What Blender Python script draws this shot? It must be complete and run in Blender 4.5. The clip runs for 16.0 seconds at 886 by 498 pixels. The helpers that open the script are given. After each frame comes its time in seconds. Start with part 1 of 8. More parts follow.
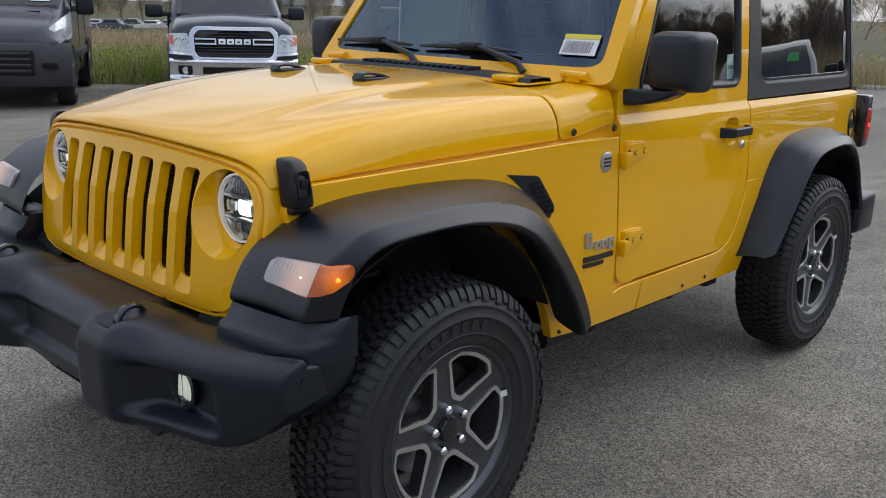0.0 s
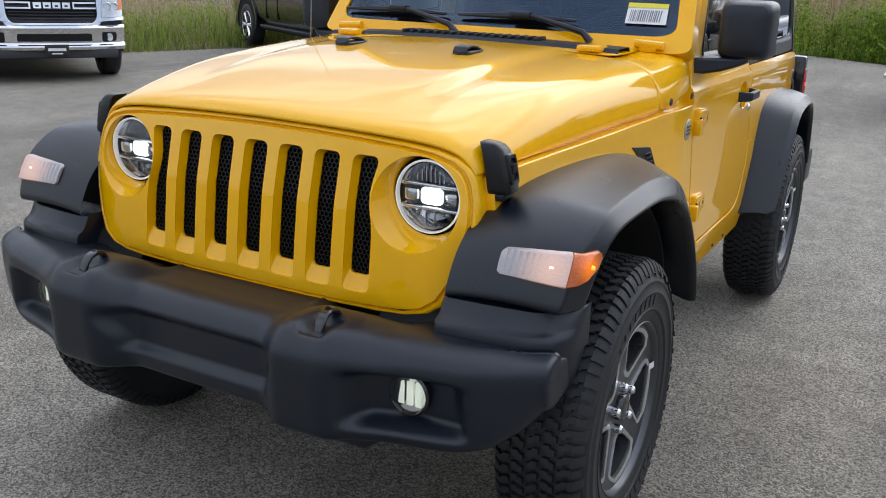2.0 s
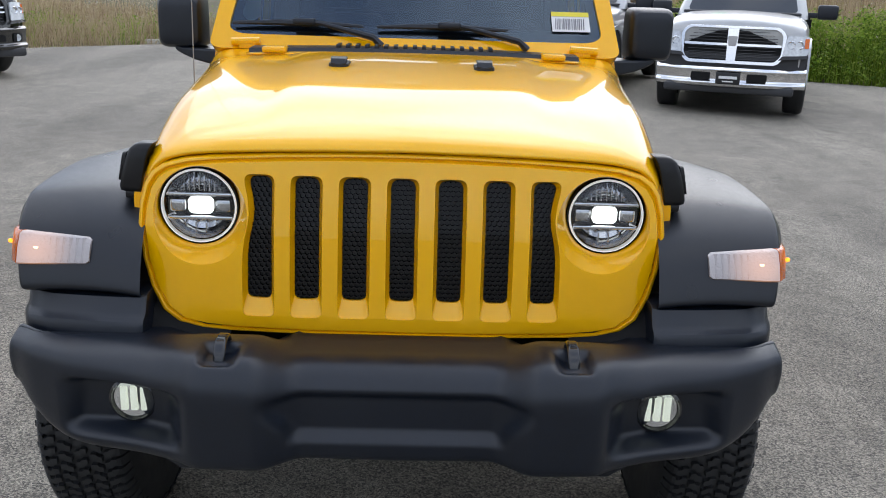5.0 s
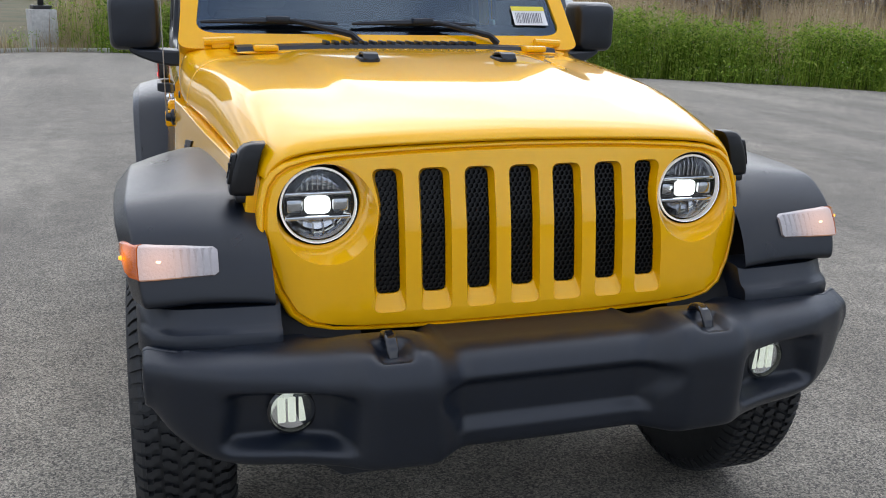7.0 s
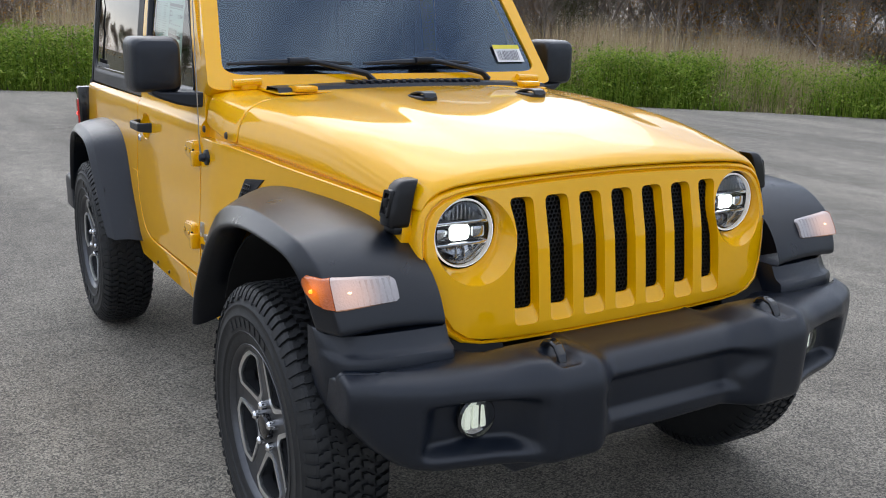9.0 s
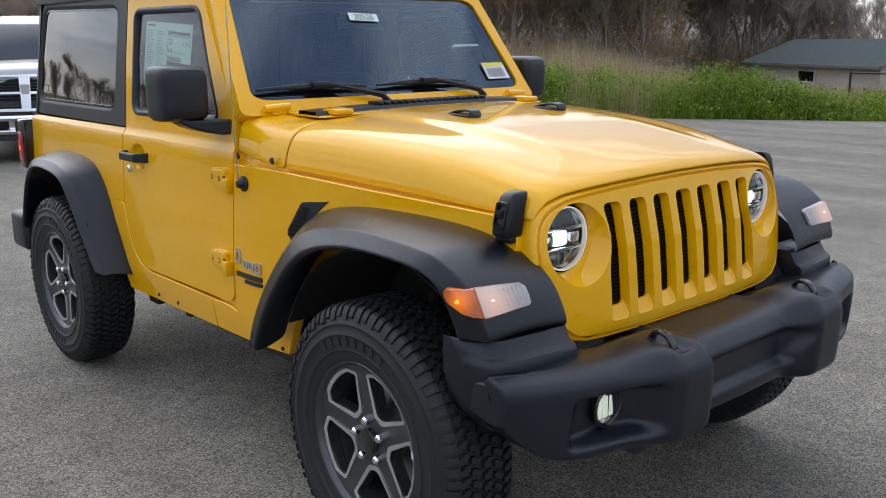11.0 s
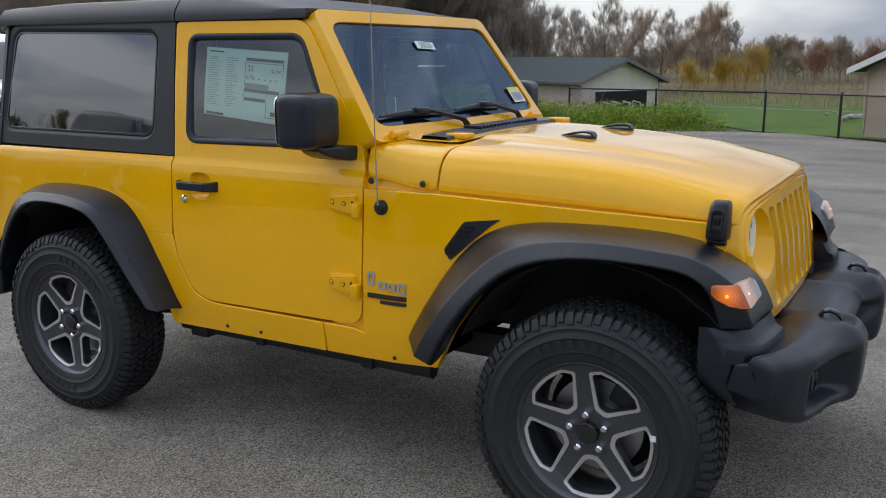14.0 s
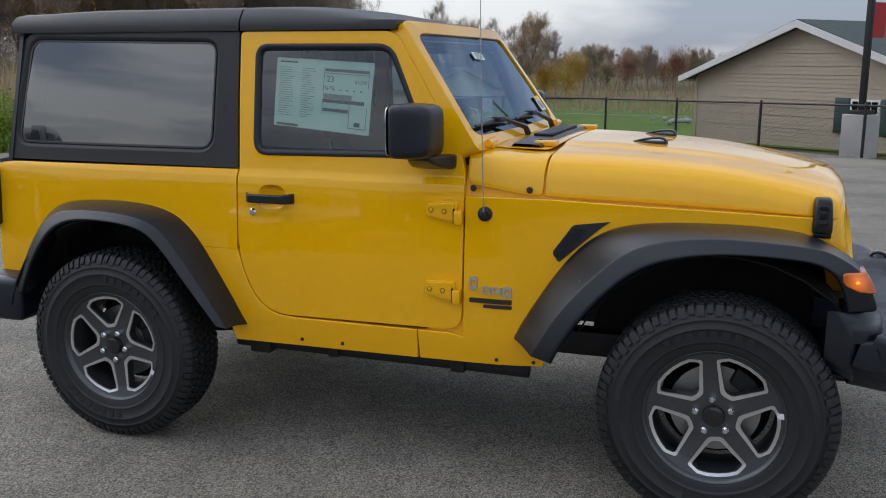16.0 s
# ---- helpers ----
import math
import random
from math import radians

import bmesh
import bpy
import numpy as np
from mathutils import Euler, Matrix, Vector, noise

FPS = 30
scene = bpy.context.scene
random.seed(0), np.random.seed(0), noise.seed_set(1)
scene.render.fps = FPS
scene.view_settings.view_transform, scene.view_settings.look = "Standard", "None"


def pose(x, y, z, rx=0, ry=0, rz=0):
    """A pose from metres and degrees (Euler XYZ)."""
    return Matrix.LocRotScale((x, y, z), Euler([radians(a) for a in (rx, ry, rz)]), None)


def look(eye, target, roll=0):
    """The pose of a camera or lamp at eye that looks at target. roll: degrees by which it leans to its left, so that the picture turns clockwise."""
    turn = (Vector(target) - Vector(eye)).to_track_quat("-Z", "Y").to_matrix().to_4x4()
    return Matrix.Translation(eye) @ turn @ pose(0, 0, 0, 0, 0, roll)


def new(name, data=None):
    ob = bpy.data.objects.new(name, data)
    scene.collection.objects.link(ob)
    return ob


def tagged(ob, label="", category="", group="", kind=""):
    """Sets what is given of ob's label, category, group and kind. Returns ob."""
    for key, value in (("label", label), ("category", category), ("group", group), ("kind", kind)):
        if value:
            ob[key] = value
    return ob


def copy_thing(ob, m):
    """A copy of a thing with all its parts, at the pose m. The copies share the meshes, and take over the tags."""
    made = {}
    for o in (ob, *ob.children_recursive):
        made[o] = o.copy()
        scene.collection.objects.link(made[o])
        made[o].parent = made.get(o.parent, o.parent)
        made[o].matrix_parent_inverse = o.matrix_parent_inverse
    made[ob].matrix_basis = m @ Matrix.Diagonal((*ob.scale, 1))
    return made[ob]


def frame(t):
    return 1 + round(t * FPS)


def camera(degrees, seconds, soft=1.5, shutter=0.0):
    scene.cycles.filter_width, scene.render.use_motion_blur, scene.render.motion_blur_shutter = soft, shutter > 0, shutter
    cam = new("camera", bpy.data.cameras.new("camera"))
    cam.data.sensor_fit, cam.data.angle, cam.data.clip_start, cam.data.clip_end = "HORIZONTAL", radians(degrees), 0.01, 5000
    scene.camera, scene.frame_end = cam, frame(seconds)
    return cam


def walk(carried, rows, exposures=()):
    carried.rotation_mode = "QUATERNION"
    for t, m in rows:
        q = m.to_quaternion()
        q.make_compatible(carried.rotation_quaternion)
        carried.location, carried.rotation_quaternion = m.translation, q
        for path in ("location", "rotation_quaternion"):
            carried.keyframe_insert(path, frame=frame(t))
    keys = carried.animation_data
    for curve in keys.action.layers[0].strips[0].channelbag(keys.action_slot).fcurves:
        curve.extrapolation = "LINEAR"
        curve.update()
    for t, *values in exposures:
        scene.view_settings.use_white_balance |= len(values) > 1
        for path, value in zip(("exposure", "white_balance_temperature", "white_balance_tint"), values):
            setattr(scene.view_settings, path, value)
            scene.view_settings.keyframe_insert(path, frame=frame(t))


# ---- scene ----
cam = camera(52.0, 16.0, soft=1.0)
PATH = [
    (0, (1.656, 2.388, 1.497), (0.243, 1.071, 0.981), 1.6),
    (0.5, (1.775, 2.159, 1.489), (0.294, 0.918, 0.971), 1.6),
    (1, (1.906, 1.959, 1.485), (0.361, 0.802, 0.961), 1.6),
    (1.5, (2.072, 1.73, 1.503), (0.462, 0.692, 0.928), 1.7),
    (2, (2.176, 1.514, 1.496), (0.498, 0.595, 0.914), 1.9),
    (2.5, (2.244, 1.264, 1.507), (0.501, 0.475, 0.924), 1.8),
    (3, (2.348, 1.043, 1.507), (0.545, 0.397, 0.932), 1.5),
    (3.5, (2.472, 0.825, 1.54), (0.612, 0.362, 0.966), 1.4),
    (4, (2.496, 0.588, 1.532), (0.603, 0.284, 0.959), 1.4),
    (4.2, (2.484, 0.48, 1.535), (0.583, 0.241, 0.963), 1.5),
    (6.3, (2.401, -0.559, 1.463), (0.529, -0.116, 0.919), 1.4),
    (6.5, (2.383, -0.64, 1.468), (0.521, -0.151, 0.926), 1.3),
    (7, (2.376, -0.815, 1.462), (0.54, -0.235, 0.919), 1.3),
    (7.5, (2.419, -1.071, 1.493), (0.627, -0.365, 0.957), 1.3),
    (8, (2.392, -1.27, 1.492), (0.644, -0.456, 0.962), 1.2),
    (8.5, (2.31, -1.489, 1.498), (0.605, -0.577, 0.987), 1.1),
    (9, (2.258, -1.677, 1.505), (0.596, -0.675, 1.021), 1.1),
    (9.2, (2.25, -1.75, 1.496), (0.606, -0.713, 1.028), 0.9),
    (11.3, (1.885, -2.448, 1.522), (0.456, -1.122, 1.072), -0.5),
    (11.5, (1.837, -2.546, 1.526), (0.433, -1.194, 1.078), -0.5),
    (12, (1.723, -2.752, 1.555), (0.388, -1.33, 1.112), -0.5),
    (12.5, (1.59, -2.908, 1.547), (0.331, -1.417, 1.11), -0.3),
    (13, (1.374, -3.075, 1.552), (0.202, -1.512, 1.125), -0.3),
    (13.5, (1.172, -3.223, 1.549), (0.093, -1.594, 1.125), -0.2),
    (14, (0.951, -3.444, 1.574), (-0.027, -1.751, 1.154), -0.1),
    (14.5, (0.764, -3.565, 1.564), (-0.122, -1.82, 1.152), -0.0),
    (15, (0.521, -3.682, 1.567), (-0.284, -1.898, 1.156), -0.1),
    (15.5, (0.313, -3.789, 1.572), (-0.42, -1.974, 1.162), -0.1),
    (16, (0.066, -3.95, 1.586), (-0.564, -2.096, 1.182), -0.0),
]
walk(cam, [(t, look(eye, target, roll)) for t, eye, target, roll in PATH],
     exposures=[(0.0, -0.34), (1.0, -0.03), (2.0, 0.06), (3.5, 0.12), (8.5, 0.08), (12.0, -0.14), (13.5, -0.25), (14.5, -0.22), (16.0, -0.30)])


# ---- world and light ----
SUN_EL, SUN_AZ = 33.0, 168.0          # the glow in the clouds, degrees above the horizon and round from +x to +y
world = bpy.data.worlds.new("sky")
scene.world = world
world.use_nodes = True
wn, wl = world.node_tree.nodes, world.node_tree.links
wn.clear()


def build_sky():
    out, bg = wn.new("ShaderNodeOutputWorld"), wn.new("ShaderNodeBackground")
    sky = wn.new("ShaderNodeTexSky")
    sky.sky_type, sky.sun_disc = "NISHITA", False
    sky.sun_elevation, sky.sun_rotation = radians(SUN_EL), radians(90 - SUN_AZ)
    coord, mapping = wn.new("ShaderNodeTexCoord"), wn.new("ShaderNodeMapping")
    mapping.inputs["Scale"].default_value = (1.1, 1.1, 5.0)
    clouds, ramp = wn.new("ShaderNodeTexNoise"), wn.new("ShaderNodeValToRGB")
    clouds.inputs["Scale"].default_value, clouds.inputs["Detail"].default_value = 2.4, 9
    clouds.inputs["Distortion"].default_value = 0.35
    ramp.color_ramp.elements[0].position, ramp.color_ramp.elements[0].color = 0.41, (2.75, 3.2, 4.3, 1)
    ramp.color_ramp.elements[1].position, ramp.color_ramp.elements[1].color = 0.60, (7.0, 7.2, 7.65, 1)
    mix = wn.new("ShaderNodeMix")
    mix.data_type = "RGBA"
    mix.inputs["Factor"].default_value = 0.8
    wl.new(coord.outputs["Generated"], mapping.inputs["Vector"])
    wl.new(mapping.outputs["Vector"], clouds.inputs["Vector"])
    wl.new(clouds.outputs["Fac"], ramp.inputs["Fac"])
    wl.new(sky.outputs["Color"], mix.inputs["A"])
    wl.new(ramp.outputs["Color"], mix.inputs["B"])
    # an overcast sky is brightest overhead
    split, rise, lift = wn.new("ShaderNodeSeparateXYZ"), wn.new("ShaderNodeMapRange"), wn.new("ShaderNodeMix")
    rise.inputs["From Min"].default_value, rise.inputs["From Max"].default_value = 0.0, 0.8
    rise.inputs["To Min"].default_value, rise.inputs["To Max"].default_value = 0.80, 1.46
    lift.data_type, lift.blend_type = "RGBA", "MULTIPLY"
    lift.inputs["Factor"].default_value = 1.0
    wl.new(coord.outputs["Generated"], split.inputs["Vector"])
    wl.new(split.outputs["Z"], rise.inputs["Value"])
    wl.new(mix.outputs["Result"], lift.inputs["A"])
    wl.new(rise.outputs["Result"], lift.inputs["B"])
    # the glow round the hidden sun
    dot, power, gain, glow = wn.new("ShaderNodeVectorMath"), wn.new("ShaderNodeMath"), wn.new("ShaderNodeMapRange"), wn.new("ShaderNodeMix")
    dot.operation = "DOT_PRODUCT"
    dot.inputs[1].default_value = (math.cos(radians(SUN_EL)) * math.cos(radians(SUN_AZ)), math.cos(radians(SUN_EL)) * math.sin(radians(SUN_AZ)), math.sin(radians(SUN_EL)))
    power.operation, power.use_clamp = "POWER", True
    power.inputs[1].default_value = 3.5
    gain.inputs["To Min"].default_value, gain.inputs["To Max"].default_value = 1.0, 1.75
    glow.data_type, glow.blend_type = "RGBA", "MULTIPLY"
    glow.inputs["Factor"].default_value = 1.0
    clip = wn.new("ShaderNodeClamp")
    wl.new(coord.outputs["Generated"], dot.inputs[0])
    wl.new(dot.outputs["Value"], clip.inputs["Value"])
    wl.new(clip.outputs["Result"], power.inputs[0])
    wl.new(power.outputs["Value"], gain.inputs["Value"])
    wl.new(lift.outputs["Result"], glow.inputs["A"])
    wl.new(gain.outputs["Result"], glow.inputs["B"])
    wl.new(glow.outputs["Result"], bg.inputs["Color"])
    bg.inputs["Strength"].default_value = 0.175
    wl.new(bg.outputs["Background"], out.inputs["Surface"])


build_sky()
sun = new("sun", bpy.data.lights.new("sun", "SUN"))
sun.data.energy, sun.data.angle, sun.data.color = 0.8, radians(70), (1.0, 0.98, 0.93)
sun.matrix_world = look((20 * math.cos(radians(SUN_AZ)), 20 * math.sin(radians(SUN_AZ)), 20 * math.tan(radians(SUN_EL))), (0, 0, 0))


# ---- materials ----
def material(name, base, rough=0.5, metal=0.0, coat=0.0, vary=0.0, scale=8.0, bump=0.0, bump_scale=60.0, glow=0.0, spec=0.5,
             base2=None, dirt=0.0, per_piece=0.0, alpha=1.0, clear=0.0):
    """A procedural surface: base colour that varies at two scales, with gloss, fine relief and dirt."""
    m = bpy.data.materials.new(name)
    m.use_nodes = True
    n, k = m.node_tree.nodes, m.node_tree.links
    p = n["Principled BSDF"]
    p.inputs["Base Color"].default_value = (*base, 1)
    p.inputs["Roughness"].default_value, p.inputs["Metallic"].default_value = rough, metal
    p.inputs["Coat Weight"].default_value, p.inputs["Coat Roughness"].default_value = coat, 0.03
    p.inputs["Specular IOR Level"].default_value = spec
    p.inputs["Transmission Weight"].default_value = clear
    p.inputs["Alpha"].default_value = alpha
    if glow:
        p.inputs["Emission Color"].default_value, p.inputs["Emission Strength"].default_value = (*base, 1), glow
    coord = n.new("ShaderNodeTexCoord")
    if vary or base2 or per_piece:
        big, fine = n.new("ShaderNodeTexNoise"), n.new("ShaderNodeTexNoise")
        big.inputs["Scale"].default_value, big.inputs["Detail"].default_value = scale, 5
        fine.inputs["Scale"].default_value, fine.inputs["Detail"].default_value = scale * 9, 3
        add = n.new("ShaderNodeMath")
        add.operation = "ADD"
        half = n.new("ShaderNodeMath")
        half.operation, half.inputs[1].default_value = "MULTIPLY", 0.5
        k.new(coord.outputs["Object"], big.inputs["Vector"])
        k.new(coord.outputs["Object"], fine.inputs["Vector"])
        k.new(big.outputs["Fac"], add.inputs[0])
        k.new(fine.outputs["Fac"], add.inputs[1])
        k.new(add.outputs[0], half.inputs[0])
        ramp = n.new("ShaderNodeValToRGB")
        dark = base2 or [c * (1 - vary) for c in base]
        light = base if base2 else [min(1, c * (1 + vary)) for c in base]
        ramp.color_ramp.elements[0].position, ramp.color_ramp.elements[0].color = 0.36, (*dark, 1)
        ramp.color_ramp.elements[1].position, ramp.color_ramp.elements[1].color = 0.64, (*light, 1)
        k.new(half.outputs[0], ramp.inputs["Fac"])
        source = ramp.outputs["Color"]
        if per_piece:
            info, hsv = n.new("ShaderNodeObjectInfo"), n.new("ShaderNodeHueSaturation")
            span = n.new("ShaderNodeMapRange")
            span.inputs["To Min"].default_value, span.inputs["To Max"].default_value = 1 - per_piece, 1 + per_piece
            k.new(info.outputs["Random"], span.inputs["Value"])
            k.new(span.outputs["Result"], hsv.inputs["Value"])
            k.new(source, hsv.inputs["Color"])
            source = hsv.outputs["Color"]
        k.new(source, p.inputs["Base Color"])
    if bump:
        relief, node = n.new("ShaderNodeTexNoise"), n.new("ShaderNodeBump")
        relief.inputs["Scale"].default_value, relief.inputs["Detail"].default_value = bump_scale, 4
        node.inputs["Strength"].default_value, node.inputs["Distance"].default_value = bump, 0.01
        k.new(coord.outputs["Object"], relief.inputs["Vector"])
        k.new(relief.outputs["Fac"], node.inputs["Height"])
        k.new(node.outputs["Normal"], p.inputs["Normal"])
    if dirt:
        spots, rr = n.new("ShaderNodeTexNoise"), n.new("ShaderNodeMapRange")
        spots.inputs["Scale"].default_value = scale * 2.3
        rr.inputs["To Min"].default_value, rr.inputs["To Max"].default_value = max(0.02, rough - dirt), min(1, rough + dirt)
        k.new(coord.outputs["Object"], spots.inputs["Vector"])
        k.new(spots.outputs["Fac"], rr.inputs["Value"])
        k.new(rr.outputs["Result"], p.inputs["Roughness"])
    return m


YELLOW = material("yellow_paint", (0.90, 0.455, 0.0004), 0.34, coat=1.0, vary=0.02, scale=3.0, spec=0.05)
YELLOW.node_tree.nodes["Principled BSDF"].inputs["Coat IOR"].default_value = 1.50
LATCH_BLACK = material("latch_rubber", (0.006, 0.006, 0.007), 0.3, spec=0.35, vary=0.1)
BLACK_PLASTIC = material("black_plastic", (0.0052, 0.0086, 0.0160), 0.34, vary=0.12, scale=6, bump=0.10, bump_scale=700, dirt=0.02)
FLARE_PLASTIC = material("flare_plastic", (0.0046, 0.0068, 0.0120), 0.28, spec=0.5, vary=0.12, scale=5, bump=0.09, bump_scale=800, dirt=0.015)
TOP_PLASTIC = material("hardtop_plastic", (0.020, 0.0205, 0.022), 0.5, vary=0.1, scale=5, bump=0.12, bump_scale=500)
GLOSS_BLACK = material("gloss_black", (0.01, 0.01, 0.012), 0.15, coat=0.5)
# near-black that stands in for the shade inside wells, gaps and openings
DARK = material("hollow_shade", (0.004, 0.004, 0.0045), 0.9, vary=0.2, scale=9)
CHASSIS = material("chassis_black", (0.008, 0.008, 0.009), 0.6, vary=0.25, scale=7, bump=0.1)
RUBBER = material("tyre_rubber", (0.0125, 0.0135, 0.015), 0.58, vary=0.18, scale=12, bump=0.08, bump_scale=220, dirt=0.08)
RIM_DARK = material("rim_grey", (0.095, 0.098, 0.106), 0.36, metal=0.75, vary=0.08)
RIM_EDGE = material("machined_alloy", (0.78, 0.79, 0.80), 0.30, metal=1.0, vary=0.05, scale=40)
MESH_BLACK = material("mesh_black", (0.005, 0.005, 0.0055), 0.32, spec=0.3)
REFLECTOR = material("lamp_reflector", (0.60, 0.61, 0.63), 0.14, metal=1.0)
CHROME = material("chrome", (0.78, 0.79, 0.81), 0.1, metal=1.0)
STEEL = material("bare_steel", (0.36, 0.35, 0.34), 0.42, metal=0.9, vary=0.15, scale=20)
AMBER = material("amber_lens", (0.78, 0.15, 0.006), 0.14, coat=0.6, bump=0.2, bump_scale=140)
RED_LENS = material("red_lens", (0.5, 0.012, 0.01), 0.14, coat=0.6)
RED_GLOW = material("red_lamp", (1.0, 0.03, 0.02), 0.3, glow=1.5)
LAMP_WHITE = material("lamp_white", (0.97, 1.0, 0.97), 0.3, glow=1.2)
LAMP_RING = material("lamp_ring", (0.92, 0.93, 0.92), 0.25, glow=0.3)
LAMP_FOG = material("lamp_fog", (0.66, 0.70, 0.60), 0.25, glow=0.6)
LAMP_WARM = material("lamp_warm", (1.0, 0.72, 0.4), 0.3, glow=2.0)
LAMP_AMBER = material("lamp_amber", (1.0, 0.4, 0.03), 0.3, glow=1.3)
PAPER = material("paper", (0.72, 0.86, 0.80), 0.6)
PAPER_WHITE = material("white_paper", (0.78, 0.78, 0.78), 0.6)
INK = material("ink", (0.1, 0.12, 0.14), 0.6)
LABEL_YELLOW = material("label_yellow", (0.75, 0.65, 0.05), 0.5)
BADGE = material("badge_silver", (0.55, 0.56, 0.58), 0.3, metal=0.8)
BADGE_DARK = material("badge_dark", (0.03, 0.02, 0.015), 0.4)
SEAT = material("seat_cloth", (0.012, 0.013, 0.014), 0.85, vary=0.2, scale=25, bump=0.2, bump_scale=300)
DASH = material("dash_plastic", (0.016, 0.017, 0.019), 0.6, vary=0.1, bump=0.1, bump_scale=400)


def glass(name, tint, mirror=1.5, sheen=(1.0, 1.0, 1.0)):
    """Window glass: a thin pane that shows what is behind it, darkened by its tint, under a glossy face."""
    m = bpy.data.materials.new(name)
    m.use_nodes = True
    n, k = m.node_tree.nodes, m.node_tree.links
    n.clear()
    out, mix = n.new("ShaderNodeOutputMaterial"), n.new("ShaderNodeMixShader")
    clear, gloss, fresnel = n.new("ShaderNodeBsdfTransparent"), n.new("ShaderNodeBsdfGlossy"), n.new("ShaderNodeFresnel")
    clear.inputs["Color"].default_value, gloss.inputs["Roughness"].default_value = (*tint, 1), 0.0
    fresnel.inputs["IOR"].default_value = mirror
    gloss.inputs["Color"].default_value = (*sheen, 1)
    k.new(fresnel.outputs["Fac"], mix.inputs["Fac"])
    k.new(clear.outputs["BSDF"], mix.inputs[1])
    k.new(gloss.outputs["BSDF"], mix.inputs[2])
    k.new(mix.outputs["Shader"], out.inputs["Surface"])
    return m


GLASS_FRONT = glass("windscreen_glass", (0.50, 0.63, 0.70), 1.95, (0.56, 0.72, 0.92))
GLASS_DOOR = glass("door_glass", (0.80, 0.91, 0.90), 1.9)
GLASS_DARK = glass("privacy_glass", (0.035, 0.04, 0.045), 2.45)


def lit_lens(name, base, glow, bulb, reach, strong, weak, rough=0.12):
    """A moulded lamp lens, lit from behind by a bulb at (x, |y|, z)."""
    m = material(name, base, rough, coat=0.6, bump=0.25, bump_scale=160)
    n, k = m.node_tree.nodes, m.node_tree.links
    p = n["Principled BSDF"]
    coord, split, side, join = n.new("ShaderNodeTexCoord"), n.new("ShaderNodeSeparateXYZ"), n.new("ShaderNodeMath"), n.new("ShaderNodeCombineXYZ")
    far, fade = n.new("ShaderNodeVectorMath"), n.new("ShaderNodeMapRange")
    side.operation, far.operation = "ABSOLUTE", "DISTANCE"
    far.inputs[1].default_value = bulb
    fade.interpolation_type = "SMOOTHSTEP"
    fade.inputs["From Max"].default_value = reach
    fade.inputs["To Min"].default_value, fade.inputs["To Max"].default_value = strong, weak
    k.new(coord.outputs["Object"], split.inputs["Vector"])
    k.new(split.outputs["X"], join.inputs["X"])
    k.new(split.outputs["Y"], side.inputs[0])
    k.new(side.outputs[0], join.inputs["Y"])
    k.new(split.outputs["Z"], join.inputs["Z"])
    k.new(join.outputs["Vector"], far.inputs[0])
    k.new(far.outputs["Value"], fade.inputs["Value"])
    k.new(fade.outputs["Result"], p.inputs["Emission Strength"])
    p.inputs["Emission Color"].default_value = (*glow, 1)
    return m


CLEAR_LENS = lit_lens("clear_lens", (0.36, 0.345, 0.35), (1.0, 0.44, 0.18), (0.455, 0.835, 0.90), 0.10, 0.42, 0.02)
AMBER_LIT = lit_lens("amber_lens_lit", (0.46, 0.085, 0.003), (1.0, 0.24, 0.01), (0.41, 0.907, 0.905), 0.05, 0.6, 0.02)
GLASS_LENS = glass("lamp_cover", (0.93, 0.94, 0.95), 1.45)


# ---- mesh helpers ----
from mathutils.geometry import delaunay_2d_cdt


def finish(bm, angle=32.0):
    """Smooth faces, with the sharp edges kept sharp, and normals outwards."""
    bmesh.ops.recalc_face_normals(bm, faces=bm.faces)
    limit = radians(angle)
    for f in bm.faces:
        f.smooth = True
    for e in bm.edges:
        e.smooth = len(e.link_faces) == 2 and e.calc_face_angle(0) < limit


def part(name, bm, mat, parent=None, label="", angle=32.0, sub=0, thick=0.0, bevel=0.0, offset=-1.0):
    """Links a bmesh as one mesh object, under a thing or a part where one is given."""
    finish(bm, angle)
    me = bpy.data.meshes.new(name)
    bm.to_mesh(me)
    bm.free()
    me.materials.append(mat)
    ob = new(name, me)
    if parent is not None:
        ob.parent = parent
    if label:
        ob["label"] = label
    if thick:
        mod = ob.modifiers.new("thickness", "SOLIDIFY")
        mod.thickness, mod.offset = thick, offset
    if bevel:
        mod = ob.modifiers.new("edges", "BEVEL")
        mod.width, mod.segments, mod.limit_method, mod.angle_limit = bevel, 2, "ANGLE", radians(35)
    if sub:
        mod = ob.modifiers.new("smooth", "SUBSURF")
        mod.levels = mod.render_levels = sub
    return ob


def pane(name, bm, mat, parent, label="", inside=(-1.5, 0, 1.0)):
    """A single sheet of glass whose face looks away from the point inside."""
    ob = part(name, bm, mat, parent, label)
    if sum((p.center - Vector(inside)).dot(p.normal) * p.area for p in ob.data.polygons) < 0:
        ob.data.flip_normals()
    ob.visible_shadow = False
    return ob


def again(ob, name, m, parent):
    """Another part on the same mesh, at the pose m."""
    o = ob.copy()
    o.name = name
    scene.collection.objects.link(o)
    o.parent = parent
    o.matrix_basis = m
    return o


def thing(name, label, category, m=None, group="", kind=""):
    ob = tagged(new(name), label, category, group, kind)
    ob.matrix_basis = m or Matrix()
    return ob


def mirrored(bm):
    """The same shape on the other side of the car."""
    out = bm.copy()
    for v in out.verts:
        v.co.y = -v.co.y
    bmesh.ops.reverse_faces(out, faces=out.faces)
    return out


